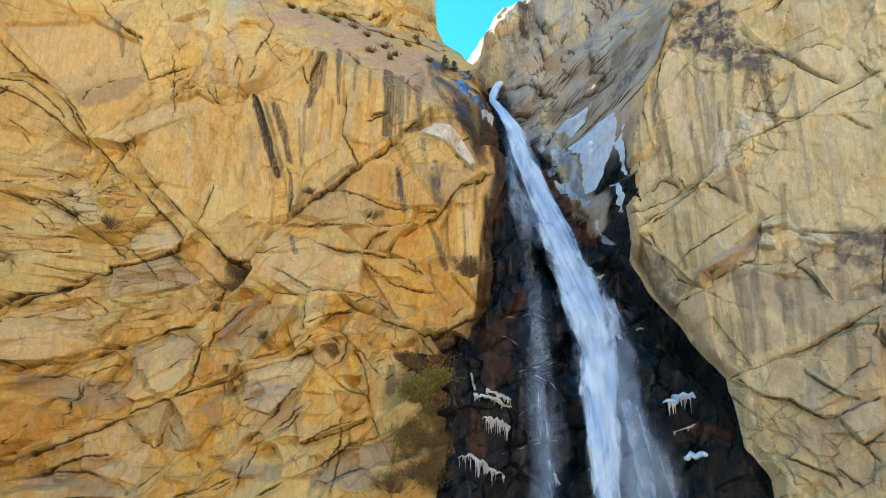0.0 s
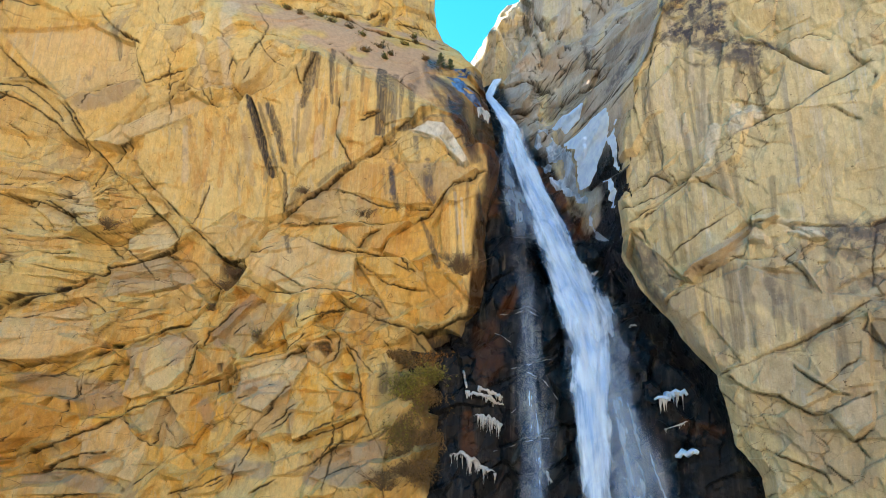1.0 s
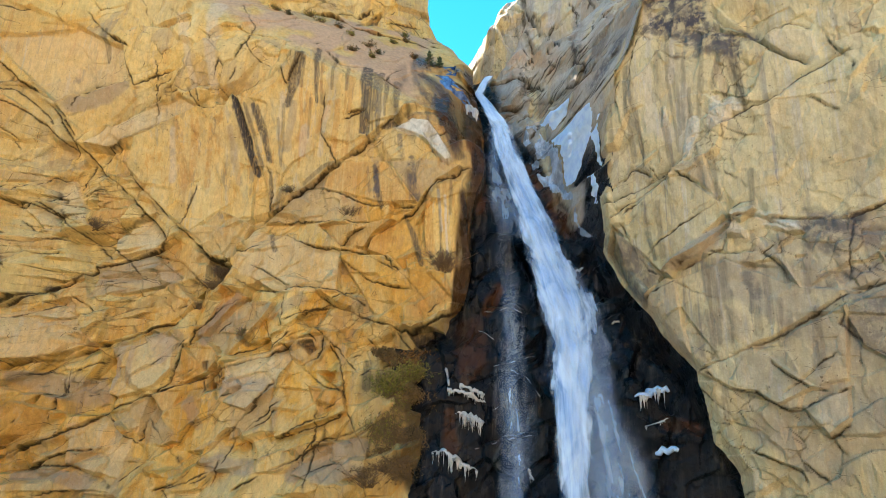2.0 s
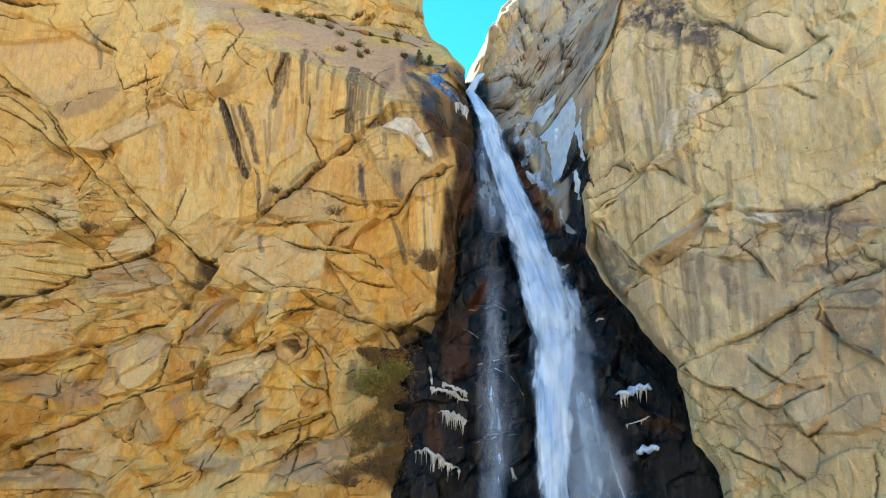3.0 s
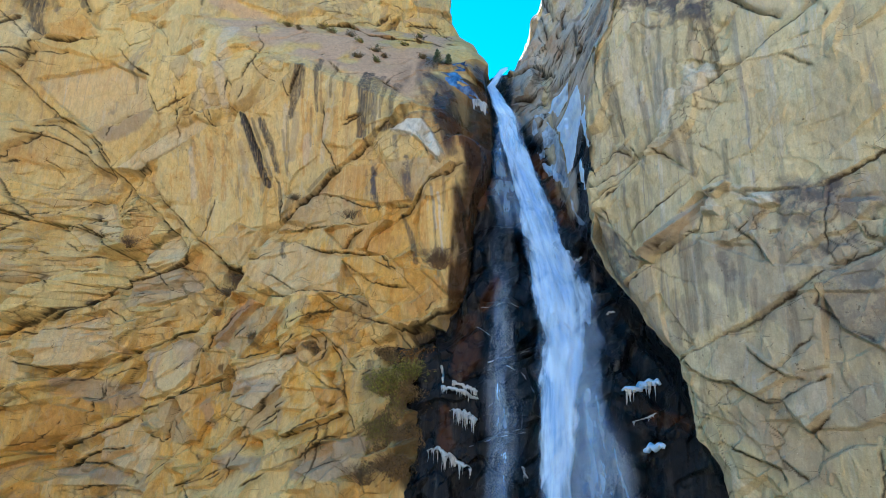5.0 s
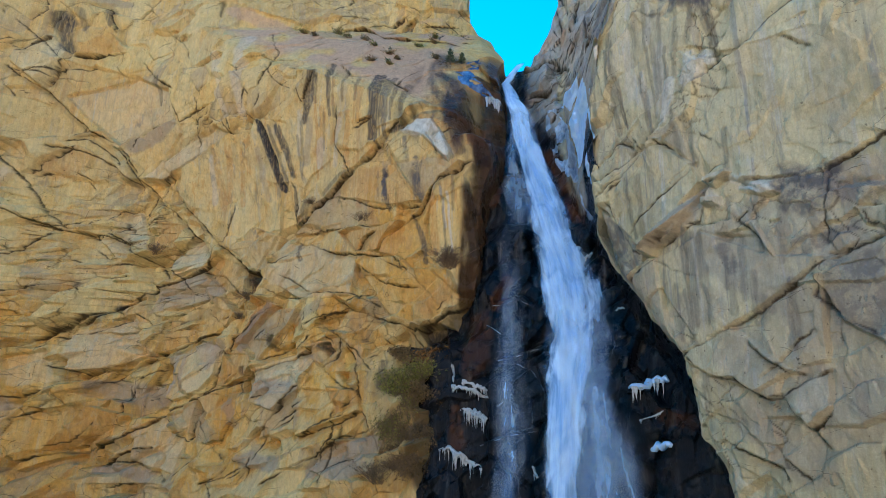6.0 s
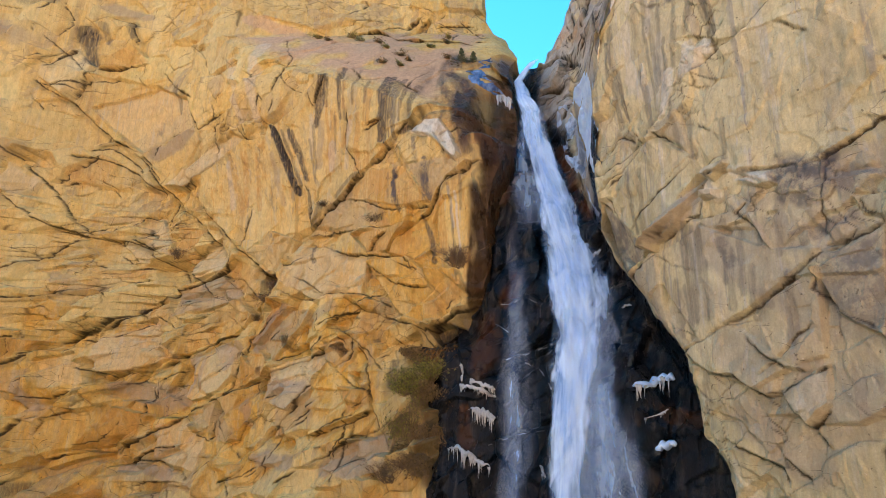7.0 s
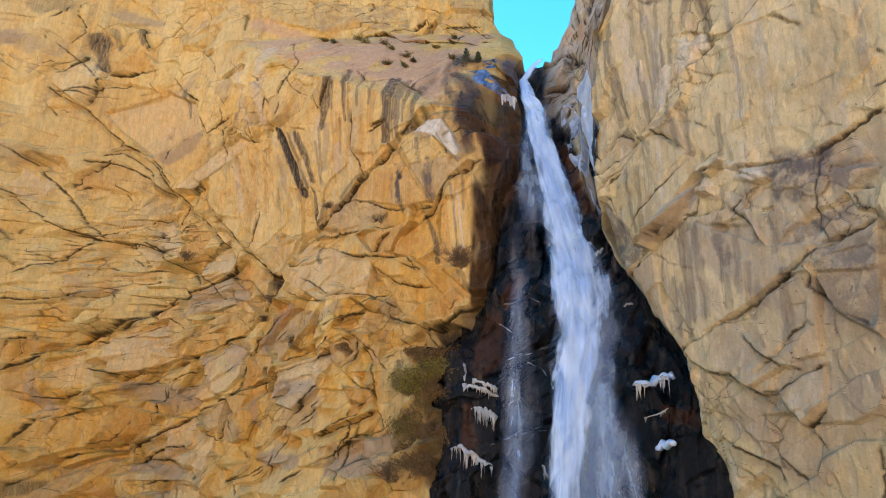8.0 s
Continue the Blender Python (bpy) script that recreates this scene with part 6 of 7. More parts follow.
gully.stain("rust", 0.9, (5.45, 26.1, 0.25), (6.25, 24.2, 0.3), (7.0, 22.4, 0.3), (7.4, 21.4, 0.25))
gully.stain("rust", 0.95, (5.75, 36.2, 0.2), (6.2, 35.6, 0.3), (6.1, 34.5, 0.2))
strata_dice = random.Random(12)
for _ in range(70):
    su, sz = strata_dice.uniform(3.6, 8.8), strata_dice.uniform(25.5, 33.0)
    run = strata_dice.uniform(0.5, 1.6)
    lift = strata_dice.uniform(0.4, 0.75)
    gully.crack(strata_dice.choice((-1, 1)) * strata_dice.uniform(0.1, 0.3), 0.14, 0.4, (su, sz), (su + 0.5 * run, sz + 0.5 * lift * run + strata_dice.uniform(-0.08, 0.08)), (su + run, sz + lift * run))
for _ in range(40):
    su, sz = strata_dice.uniform(4.5, 10.5), strata_dice.uniform(32.5, 40)
    run = strata_dice.uniform(0.8, 2.6)
    gully.crack(strata_dice.choice((-1, 1)) * strata_dice.uniform(0.1, 0.35), 0.14, 0.5, (su, sz), (su + 0.18 * run + strata_dice.uniform(-0.2, 0.2), sz - 0.5 * run), (su + strata_dice.uniform(0.0, 0.5) * run, sz - run))
for _ in range(26):
    su, sz = strata_dice.uniform(5.0, 10.0), strata_dice.uniform(33, 41)
    gully.stain(strata_dice.choice(("dark", "pale", "rust", "pale", "grey")), strata_dice.uniform(0.35, 0.7), (su, sz, 0.18), (su + 0.2, sz - 1.0, 0.22), (su + 0.25, sz - strata_dice.uniform(1.5, 3), 0.1))
gully.stain("smooth", 1, (5.97, 28.1, 0.29), (6.8, 25.73, 0.46), (7.35, 23.19, 0.46), (7.71, 21.5, 0.29))
gully.stain("sand", 0.7, (4.94, 35.81, 0.75), (6.12, 34.39, 0.75), (6.91, 32.9, 0.46))
gully.stain("rust", 0.8, (4.14, 32.22, 0.35), (4.97, 30.56, 0.4), (5.41, 29.43, 0.23))
gully.stain("rust", 0.7, (6.41, 30.95, 0.35), (7.16, 30.14, 0.4), (7.9, 29.61, 0.35))
gully.stain("dark", 0.7, (4.83, 40.51, 0.29), (4.91, 38.34, 0.35), (4.63, 37.22, 0.17))
gully.stain("patina_and_shade", 0.7, (8.69, 28.35, 0.35), (9.15, 29.03, 0.29), (9.59, 29.66, 0.29))
gully.stain("patina_and_shade", 0.5, (8.03, 33.58, 0.23), (8.15, 31.72, 0.23))
gully.stain("pale", 0.5, (8.44, 32.55, 0.29), (8.32, 31.69, 0.23))
gully.stain("rust", 0.6, (6.15, 35.94, 0.23), (6, 34.65, 0.23))
gully.crack(0.4, 0.15, 0.8, (5.49, 27.96), (6.5, 29.36), (7.52, 29.23), (8.41, 29.46), (8.91, 30.28))
gully.crack(0.4, 0.15, 0.8, (6.28, 27.42), (7.29, 27.6), (7.94, 27.9), (8.52, 28), (9.31, 29.35))
gully.crack(0.3, 0.12, 0.8, (3.77, 32.2), (5.82, 32.84), (6.77, 31.92))
gully.crack(0.3, 0.12, 0.8, (5.33, 40.76), (4.98, 38.74), (4.12, 37.91))
steep = (1 + 0.9 * smooth(-0.3, 0.5, back - side)) * (1 - 0.55 * smooth(32, 34.5, gz))
gully.facets(2.4, 3.0, -18, 0.28, 0.22, 4, 0.0, steep, pieces=True)
gully.facets(1.0, 1.9, -28, 0.12, 0.22, 8, 0.0, steep)
gully.facets(0.5, 0.9, -32, 0.03, 0.12, 10, 0.0, steep)
gully.rough(0.12, 0.6)
gully.rough(0.03, 2.4, 4)
dry = smooth(27.5, 31.5, gz + 1.1 * (gu - 4.5) + 1.2 * fbm(gu * 0.5, gz * 0.5, 2, 3)) * smooth(4.2, 5.4, gu + 0.45 * np.maximum(gz - 31, 0))
dry = np.maximum(dry, smooth(36, 39, gz))
damp = smooth(28.0, 29.5, gz + 0.3 * (gu - 5)) * smooth(3.4, 4.2, gu)
gully.field("wet")[:] = (1 - dry) * (1 - 0.8 * gully.field("smooth")) * (1 - 0.6 * damp)
gully.field("rust")[:] = np.maximum(gully.field("rust"), 0.7 * damp * (1 - dry) * smooth(-0.3, 0.3, fbm(gu * 1.2, gz * 1.2 - gu, 7, 4)))
ice_field = gully.field("ice") * smooth(0.0, 0.22, 0.5 + 0.5 * fbm(gu * 1.1 + 0.5 * gz, gz * 0.7, 3, 4))
frozen = ice_field > 0.08
glaze_field = gully.field("glaze") * smooth(-0.35, 0.1, fbm(gu * 1.5 + 0.4 * gz, gz * 0.9, 6, 4))
glazed = (glaze_field > 0.1) & ~frozen
to_right = (gu - 9.6) * 0.83 - (-gully.h - 26.9) * 0.558
front = (gu - 9.6) * -0.558 - (-gully.h - 26.9) * 0.83
limit = np.interp(gz, [0, 9.4, 10.65, 12.2, 13.4, 14.5, 16.05, 17.45, 19.0, 20.5, 22.5, 24.8, 27.6, 28.6, 30.4, 45],
                  [3.2, 2.8, 1.9, 1.7, 1.4, 0.5, -0.45, -1.5, -2.3, -2.1, -2.35, -2.0, -1.3, -0.6, 0.25, 5.0])
behind = (to_right > limit + 1.0) & (front > -1.35 + 0.085 * to_right + 0.06 * (gz - 18))
gully.build("gully", "dark wet granite gully behind the waterfall", "cliff", "rock_block", ROCK_GREY, ~behind)
snow_quads = gully.faces()
snow_quads = snow_quads[frozen.reshape(-1)[snow_quads].all(axis=1)]
glaze_quads = gully.faces()
glaze_quads = glaze_quads[glazed.reshape(-1)[glaze_quads].all(axis=1)]
gully.mask = {}
tagged(new("snow_patch", gully.mesh("snow_patch", snow_quads, SNOW, gully.places(0.18 * (ice_field - 0.36)))), "patchy blue-white snow and ice lying on the gully slabs", "snow", kind="stuff")
tagged(new("ice_glaze", gully.mesh("ice_glaze", glaze_quads, GLAZE, gully.places(0.10 * (glaze_field - 0.36)))), "grey-blue translucent ice frozen over the gully slab", "ice", kind="stuff")

# ---- the spire beyond the notch ----
spire = Sheet(-2, 16, 32, 60, 0.11, (0, 55), (1, 0), (0, -1), 11)
spire.facets(3.0, 4.5, 12, 0.5, 0.35, 5)
spire.facets(1.2, 2.2, 10, 0.14, 0.35, 8, 0.05)
spire.facets(0.5, 0.9, 10, 0.04, 0.25, 10, 0.02)
spire.rough(0.5, 0.4)
crest = np.interp(spire.z, [30, 44, 47, 50, 52, 53.8, 54.6, 56, 60], [2.7, 2.5, 2.4, 2.8, 3.8, 4.8, 7.0, 11, 24]) + 0.35 * fbm(spire.u * 0.6, spire.z * 0.6, 5, 4)
gone = crest - spire.u
spire.h -= 3.0 * np.maximum(gone, 0) + 0.8 * smooth(-1.2, 0, gone)
# Dark tone on the right side puts the shade along the notch into colour.
spire.field("dark")[:] = 0.75 * smooth(0.4, 0.7, value_noise(spire.u * 0.9, spire.z * 0.25, 4)) * smooth(0.2, 0.9, spire.u - 4.5)
spire.build("rock_spire", "grey granite spire beyond the notch catching sun", "rock spire", "rock_face", ROCK_GREY, gone < 3.5)

# ---- the mountain and the ground around ----
def outer_sheet(name, label, u0, u1, z0, z1, origin, along, outward, seed, base):
    s = Sheet(u0, u1, z0, z1, 0.7, origin, along, outward, seed)
    s.h = base(s.u, s.z)
    s.facets(6, 4, 25, 0.5, 0.15, seed)
    s.facets(2.5, 1.6, 25, 0.25, 0.2, seed + 2)
    s.rough(0.8, 0.08)
    return s.build(name, label, "cliff", "rock_face", ROCK_LEFT if seed % 2 else ROCK_RIGHT)


def west_far(u, z):
    wall, ramp, tower = west_base(u, z)
    return -np.maximum(wall, np.minimum(ramp, tower)) - 0.9


outer_sheet("cliff_west_far", "ochre granite cliff running on to the west", -110, -25.4, -1, 70, (0, 0), (1, 0), (0, -1), 3, west_far)
outer_sheet("cliff_west_top", "ochre granite summit above the west cliff", -60, -2.4, 46.6, 78, (0, 0), (1, 0), (0, -1), 7, lambda u, z: -(39.2 + 0.75 * (u + 4.7) + 0.12 * (z - 39)) - 0.02 * (z - 46.6) ** 2)
outer_sheet("buttress_east_far", "buff granite buttress running on to the east", 12.9, 80, -1, 60, (9.6, 26.9), (0.83, -0.558), (-0.558, -0.83), 2, lambda u, z: 0.2 + 0.03 * (z - 18) - 0.012 * np.maximum(z - 40, 0) ** 2)
outer_sheet("buttress_east_top", "buff granite top of the east buttress", 1, 13.6, 41.6, 60, (9.6, 26.9), (0.83, -0.558), (-0.558, -0.83), 4, lambda u, z: -0.77 + 0.085 * u + 0.06 * 24 - 0.1 * (z - 41.6) ** 1.5 - 3.2 * np.maximum(5.0 + 0.3 * (z - 45) - u, 0))


# Unseen flank, added and raised to block direct sun from the gully wall.
outer_sheet("sun_block_flank", "unseen ochre granite flank added to keep sun off the gully", 0, 60, 36, 95, (-2.1, 42.6), (-0.41, 0.91), (0.91, 0.41), 11, lambda u, z: -0.3 - 0.02 * np.maximum(z - 50, 0) ** 1.5)
# Unseen piece, added to close the slit where sun came through.
outer_sheet("sun_block_shoulder", "unseen ochre granite shoulder added to close a sun gap", -4.5, 0.9, 46.4, 80, (-2.1, 42.6), (-0.41, 0.91), (0.91, 0.41), 13, lambda u, z: -0.5 - 0.02 * np.maximum(z - 50, 0) ** 1.5)
outer_sheet("cliff_west_foot", "ochre granite foot of the west cliff", -27.4, 5.0, -1, 5.9, (0, 0), (1, 0), (0, -1), 5, lambda u, z: -west_base(u, z)[0] - 0.5)
outer_sheet("gully_foot", "dark wet granite foot of the gully", 4.3, 12.6, -1, 5.9, (0, 0), (1, 0), (0, -1), 9, lambda u, z: -31.6 + 0.4 * np.maximum(u - 5, 0) - 0.6)
outer_sheet("buttress_east_foot", "buff granite foot of the east buttress", 2.0, 13.6, -1, 5.9, (9.6, 26.9), (0.83, -0.558), (-0.558, -0.83), 6, lambda u, z: -2.0 + 0.085 * u)


def build_ground():
    """One sheet to the horizon, with an unseen sunlit slope added behind as the valley's other side."""
    ring = np.concatenate([np.arange(-130, 131, 4.0), 130 * 1.16 ** np.arange(1, 23)])
    ring = np.concatenate([-130 * 1.16 ** np.arange(22, 0, -1), ring])
    x, y = np.meshgrid(ring, ring, indexing="ij")
    # The rise behind is added to bounce warm sunlight onto the cliffs.
    z = 0.6 * fbm(x * 0.08, y * 0.08, 3, 4) + 66 * smooth(-35, -150, y - 0.6 * x) + 20 * smooth(-60, -300, y) * fbm(x * 0.01, y * 0.01, 6, 4) - 0.3
    n, m = x.shape
    i = (np.arange(n - 1)[:, None] * m + np.arange(m - 1)[None, :]).reshape(-1)
    me = bpy.data.meshes.new("ground")
    me.from_pydata(np.stack([x, y, z], -1).reshape(-1, 3).tolist(), [], np.stack([i, i + m, i + m + 1, i + 1], 1).tolist())
    me.polygons.foreach_set("use_smooth", np.ones(len(me.polygons), dtype=bool))
    me.materials.append(GROUND)
    return tagged(new("ground", me), "sandy ground of the valley, with an unseen dry slope added for bounce", "ground", kind="structure")


build_ground()


# ---- the waterfall ----
def part(name, bm, material, parent, label=""):
    me = bpy.data.meshes.new(name)
    bm.to_mesh(me)
    bm.free()
    me.materials.append(material)
    ob = new(name, me)
    ob.parent = parent
    if label:
        ob["label"] = label
    return ob


def water_sheet(name, path, widths, z_top, z_bottom, forward, shift, bow, material, parent, seed, label="", begin=0.04):
    """A curtain of water that follows path(z); widths and shifts are by height, thin at both edges."""
    rows, cols = int((z_top - z_bottom) / 0.12), 44
    t, s = np.meshgrid(np.linspace(0, 1, rows + 1), np.linspace(-1, 1, cols + 1), indexing="ij")
    z = z_top + (z_bottom - z_top) * t
    px, py = path(z)
    wide = np.interp(z, [w[0] for w in widths], [w[1] for w in widths])
    moved = np.interp(z, [w[0] for w in shift], [w[1] for w in shift])
    x = px + moved + s * wide / 2 + 0.07 * fbm(z * 0.9 + s, s * 3, seed, 3)
    y = py - forward - bow * (1 - s * s) * np.minimum(wide, 2.0) + 0.16 * fbm(s * wide * 1.8, z * 0.35, seed + 1, 4)
    body = np.clip(np.cos(s * math.pi / 2) ** 1.3 * 1.1 + 0.55 * fbm(s * wide * 1.0, z * 0.4, seed + 4, 3), 0, 1) * smooth(0, begin, t) * smooth(1, 0.6 if z_bottom > 1 else 0.93, t)
    n, m = z.shape
    i = (np.arange(n - 1)[:, None] * m + np.arange(m - 1)[None, :]).reshape(-1)
    quads = np.stack([i, i + 1, i + m + 1, i + m], 1)
    me = bpy.data.meshes.new(name)
    me.from_pydata(np.stack([x, y, z], -1).reshape(-1, 3).tolist(), [], quads.tolist())
    me.polygons.foreach_set("use_smooth", np.ones(len(me.polygons), dtype=bool))
    at = me.attributes.new("body", "FLOAT", "POINT")
    at.data.foreach_set("value", body.reshape(-1).astype(np.float32))
    uv = me.uv_layers.new(name="UVMap")
    flat = np.stack([(s * wide / 2 + 3.1 * seed), z + 0.6 * np.abs(s)], -1).reshape(-1, 2)
    uv.data.foreach_set("uv", flat[quads.reshape(-1)].astype(np.float32).reshape(-1))
    me.materials.append(material)
    ob = new(name, me)
    ob.parent = parent
    if label:
        ob["label"] = label
    return ob


fall = tagged(new("waterfall"), "white waterfall plunging down the dark granite gully", "waterfall")
W = [(0, 1.4), (8.5, 1.5), (10.5, 1.9), (12.8, 2.7), (15, 3.9), (16.7, 4.4), (18.7, 4.0), (21.4, 2.8), (24.5, 2.1), (27.4, 1.75), (29.5, 1.5), (31, 1.0), (32.4, 0.8), (34.5, 1.1), (35, 1.2)]
water_sheet("main_jet", fall_at, W, 34.85, 0.2, 0.10, [(0, -0.25), (9, -0.25), (12, -0.2), (15, 0)], 0.12, WATER_CORE, fall, 2, begin=0.015)
water_sheet("main_jet", fall_at, [(0, 3.6), (9, 3.4), (12, 3.6), (15, 3.9), (16.7, 4.0), (18.7, 3.6), (21.4, 3.0), (24.5, 2.5), (28, 2.2), (30, 1.6), (32, 1.0), (35, 1.2)], 34.7, 0.2, -0.08, [(0, 1.1), (9, 1.0), (12, 0.6), (16, 0.15)], 0.05, WATER_WISP, fall, 3)
water_sheet("spray", fall_at, [(0, 5.2), (8.5, 4.8), (12, 4.5), (14, 4.2), (16.5, 3.8), (20, 3.2), (26, 2.6), (30, 1.9)], 30.0, 0.2, 0.35, [(0, 1.6), (8.5, 1.4), (13, 0.9), (16.5, 0.3), (20, 0.1)], 0.10, WATER_WISP, fall, 4)
water_sheet("spray", fall_at, [(0, 7.0), (8.5, 5.8), (12, 5.0), (14, 4.4), (16.5, 3.6), (19, 3.0)], 19.5, 0.2, 0.7, [(0, 1.5), (8.5, 1.2), (13, 0.9), (16.5, 0.5)], 0.10, WATER_THIN, fall, 5, begin=0.3)


def veil_at(z):
    zs = [0, 8, 12, 16, 20, 23.6, 26, 28]
    return np.interp(z, zs, [4.5, 4.45, 4.4, 4.25, 4.15, 4.1, 4.15, 4.2]), np.interp(z, zs, [29.6, 30.3, 30.8, 31.3, 32.2, 33.6, 34.4, 34.9])


water_sheet("side_veil", veil_at, [(0, 2.8), (8, 2.6), (14, 2.4), (20, 2.2), (26, 2.0)], 27.0, 0.2, 0.25, [(0, 0.1)], 0.1, WATER_THIN, fall, 6, begin=0.45)
water_sheet("side_veil", veil_at, [(0, 1.8), (8, 1.5), (14, 1.1), (20, 1.0), (26, 0.9)], 26.0, 0.2, 0.45, [(0, 0.3), (10, 0.1), (20, 0)], 0.1, WATER_VEIL, fall, 7, begin=0.6)
water_sheet("side_veil", fall_at, [(18, 2.8), (22, 2.7), (24, 2.5), (27, 2.2), (29.8, 1.2)], 29.8, 18.0, 0.12, [(18, -1.6), (22, -1.15), (24, -0.95), (27, -0.65), (29.5, -0.25)], 0.05, WATER_VEIL, fall, 8, begin=0.15)


# ---- ice on the ledges ----
def rime_material():
    n = Nodes("grey_rime")
    return n.done(n.mix(n.step(n.noise(5, 5), 0.35, 0.65), (0.13, 0.13, 0.135), (0.36, 0.36, 0.37)), 0.6, n.bump(n.noise(12, 4), 0.03, 0.6))


RIME = rime_material()


def on_face(sheet, u, z):
    """The place on a rock face at u and z."""
    i = int(np.clip(round((u - sheet.u0) / sheet.gap), 0, sheet.u.shape[0] - 1))
    j = int(np.clip(round((z - sheet.z0) / sheet.gap), 0, sheet.u.shape[1] - 1))
    h, uu = sheet.h[i, j], u + sheet.slide[i, j]
    return Vector((sheet.origin[0] + uu * sheet.along[0] + h * sheet.outward[0], sheet.origin[1] + uu * sheet.along[1] + h * sheet.outward[1], z))


def ring_tube(bm, middles, radii, sides, rng, lumpy=0.0, squash=1.0):
    """A closed tube along the points middles with the given radii."""
    rings = []
    for k, (c, r) in enumerate(zip(middles, radii)):
        way = (middles[min(k + 1, len(middles) - 1)] - middles[max(k - 1, 0)]).normalized()
        a = way.cross(Vector((0, 0, 1)))
        a = Vector((1, 0, 0)) if a.length < 0.05 else a.normalized()
        b = a.cross(way).normalized()
        rings.append([bm.verts.new(c + (a * math.cos(q) + b * math.sin(q) * squash) * r * (1 + lumpy * rng.uniform(-1, 1)))
                      for q in [2 * math.pi * m / sides for m in range(sides)]])
    for one, two in zip(rings, rings[1:]):
        for m in range(sides):
            bm.faces.new((one[m], one[(m + 1) % sides], two[(m + 1) % sides], two[m]))
    bm.faces.new(rings[0][::-1])
    bm.faces.new(rings[-1])
    for f in bm.faces:
        f.smooth = True


def ice_ledge(label, sheet, points, thick, drop, hanging, seed, material=None):
    """A crust of ice along a ledge with icicles that hang from its lip."""
    rng = random.Random(seed)
    root = tagged(new("ice_ledge"), label, "ice", group="ice on the ledges")
    line = []
    for (pu, pz), (qu, qz) in zip(points, points[1:]):
        steps = max(int(math.dist((pu, pz), (qu, qz)) / max(0.07, 0.5 * thick)), 2)
        line += [(pu + (qu - pu) * k / steps, pz + (qz - pz) * k / steps) for k in range(steps)]
    line.append(points[-1])
    if len(line) < 3:
        return root
    places = [on_face(sheet, u, z) + Vector((0, -0.06 * thick / 0.12, 0.06 * rng.uniform(-1, 1) * thick / 0.12)) for u, z in line]
    for k in range(1, len(places) - 1):
        places[k].y = min(places[k].y, (places[k - 1].y + places[k].y + places[k + 1].y) / 3)
    root.location = places[0]
    n = len(places)
    broken = material is RIME
    bulge = 0.35 + 1.1 * value_noise(np.arange(n) * 0.21 + seed, np.full(n, seed * 1.7), 3) + 0.35 * value_noise(np.arange(n) * 0.6, np.full(n, seed * 2.3), 5)
    spans = [(0, n)] if not broken else [(k, min(k + rng.randrange(4, 9), n)) for k in range(0, n - 4, 11)]
    for first, last in spans:
        bm = bmesh.new()
        radii = [0.62 * thick * bulge[k] * math.sin(math.pi * (k - first + 0.5) / (last - first)) ** 0.45 for k in range(first, last)]
        sag = [p - places[0] + Vector((0, 0, -0.35 * r)) for p, r in zip(places[first:last], radii)]
        ring_tube(bm, sag, radii, 10, rng, 0.05, 0.85 if not broken else 0.5)
        part("ice_crust", bm, material or ICE, root)
    roots = [rng.randrange(n) for _ in range(max(hanging // 5, 2))]
    for _ in range(0 if broken else int(2.4 * hanging)):
        k = min(max(int(rng.gauss(rng.choice(roots), n * 0.09)), 0), n - 1)
        long = drop * rng.uniform(0.1, 1.0) ** 1.6
        start = places[k] - places[0] + Vector((rng.uniform(-0.06, 0.06), -0.03 - thick * rng.uniform(0.1, 0.5), -thick * 0.3))
        bm = bmesh.new()
        bits = [start + Vector((0.02 * rng.uniform(-1, 1), 0.02 * rng.uniform(-1, 1), -long * f)) for f in (0, 0.3, 0.6, 0.85, 1.0)]
        wide = rng.uniform(0.012, 0.045) * (1 + thick)
        ring_tube(bm, bits, [wide * 1.5, wide * 0.9, wide * 0.6, wide * 0.3, 0.004], 6, rng, 0.3)
        part("icicle", bm, ICE, root)
    return root


ice_ledge("thick white ice crust with icicles on a dark ledge", gully, [(1.97, 12.96), (3.06, 12.6)], 0.14, 0.4, 10, 1)
ice_ledge("long white ice crust with icicles on a dark ledge", gully, [(1.45, 12.72), (2.38, 12.58), (3.19, 12.16)], 0.13, 0.4, 16, 2)
ice_ledge("white ice shelf with a fringe of long icicles", gully, [(1.86, 11.72), (2.5, 11.62), (3.07, 11.29)], 0.17, 0.75, 30, 3)
ice_ledge("sloping white ice shelf with long hanging icicles", gully, [(0.75, 9.91), (1.3, 9.95), (1.77, 9.71), (2.3, 9.3), (2.84, 9.17)], 0.15, 0.85, 30, 4)
ice_ledge("small upright tongue of white ice", gully, [(1.27, 13.76), (1.35, 13.3), (1.43, 12.95)], 0.10, 0.3, 4, 5)
ice_ledge("thick snow cushion on a black ledge with icicles", gully, [(9.6, 12.35), (9.9, 12.55), (10.38, 12.75), (10.9, 12.85), (11.1, 12.8)], 0.34, 0.9, 16, 6, SNOW)
ice_ledge("small blue-white snow cushion on a black ledge", gully, [(10.35, 10.2), (10.6, 10.33), (10.9, 10.38), (11.1, 10.42)], 0.26, 0.2, 3, 7, SNOW)
ice_ledge("small white lump of ice on black rock", gully, [(9.15, 16.01), (9.3, 16.08), (9.48, 16.06)], 0.08, 0.1, 2, 8)
ice_ledge("white ice lip beside the main jet", gully, [(7.34, 18.9), (7.7, 18.95), (8.02, 19.09)], 0.14, 0.2, 3, 9)
ice_ledge("thin pale rim of ice along a wet ledge", gully, [(3.55, 13.91), (4.64, 14.22), (5.73, 14.53)], 0.053, 0.15, 3, 10, RIME)
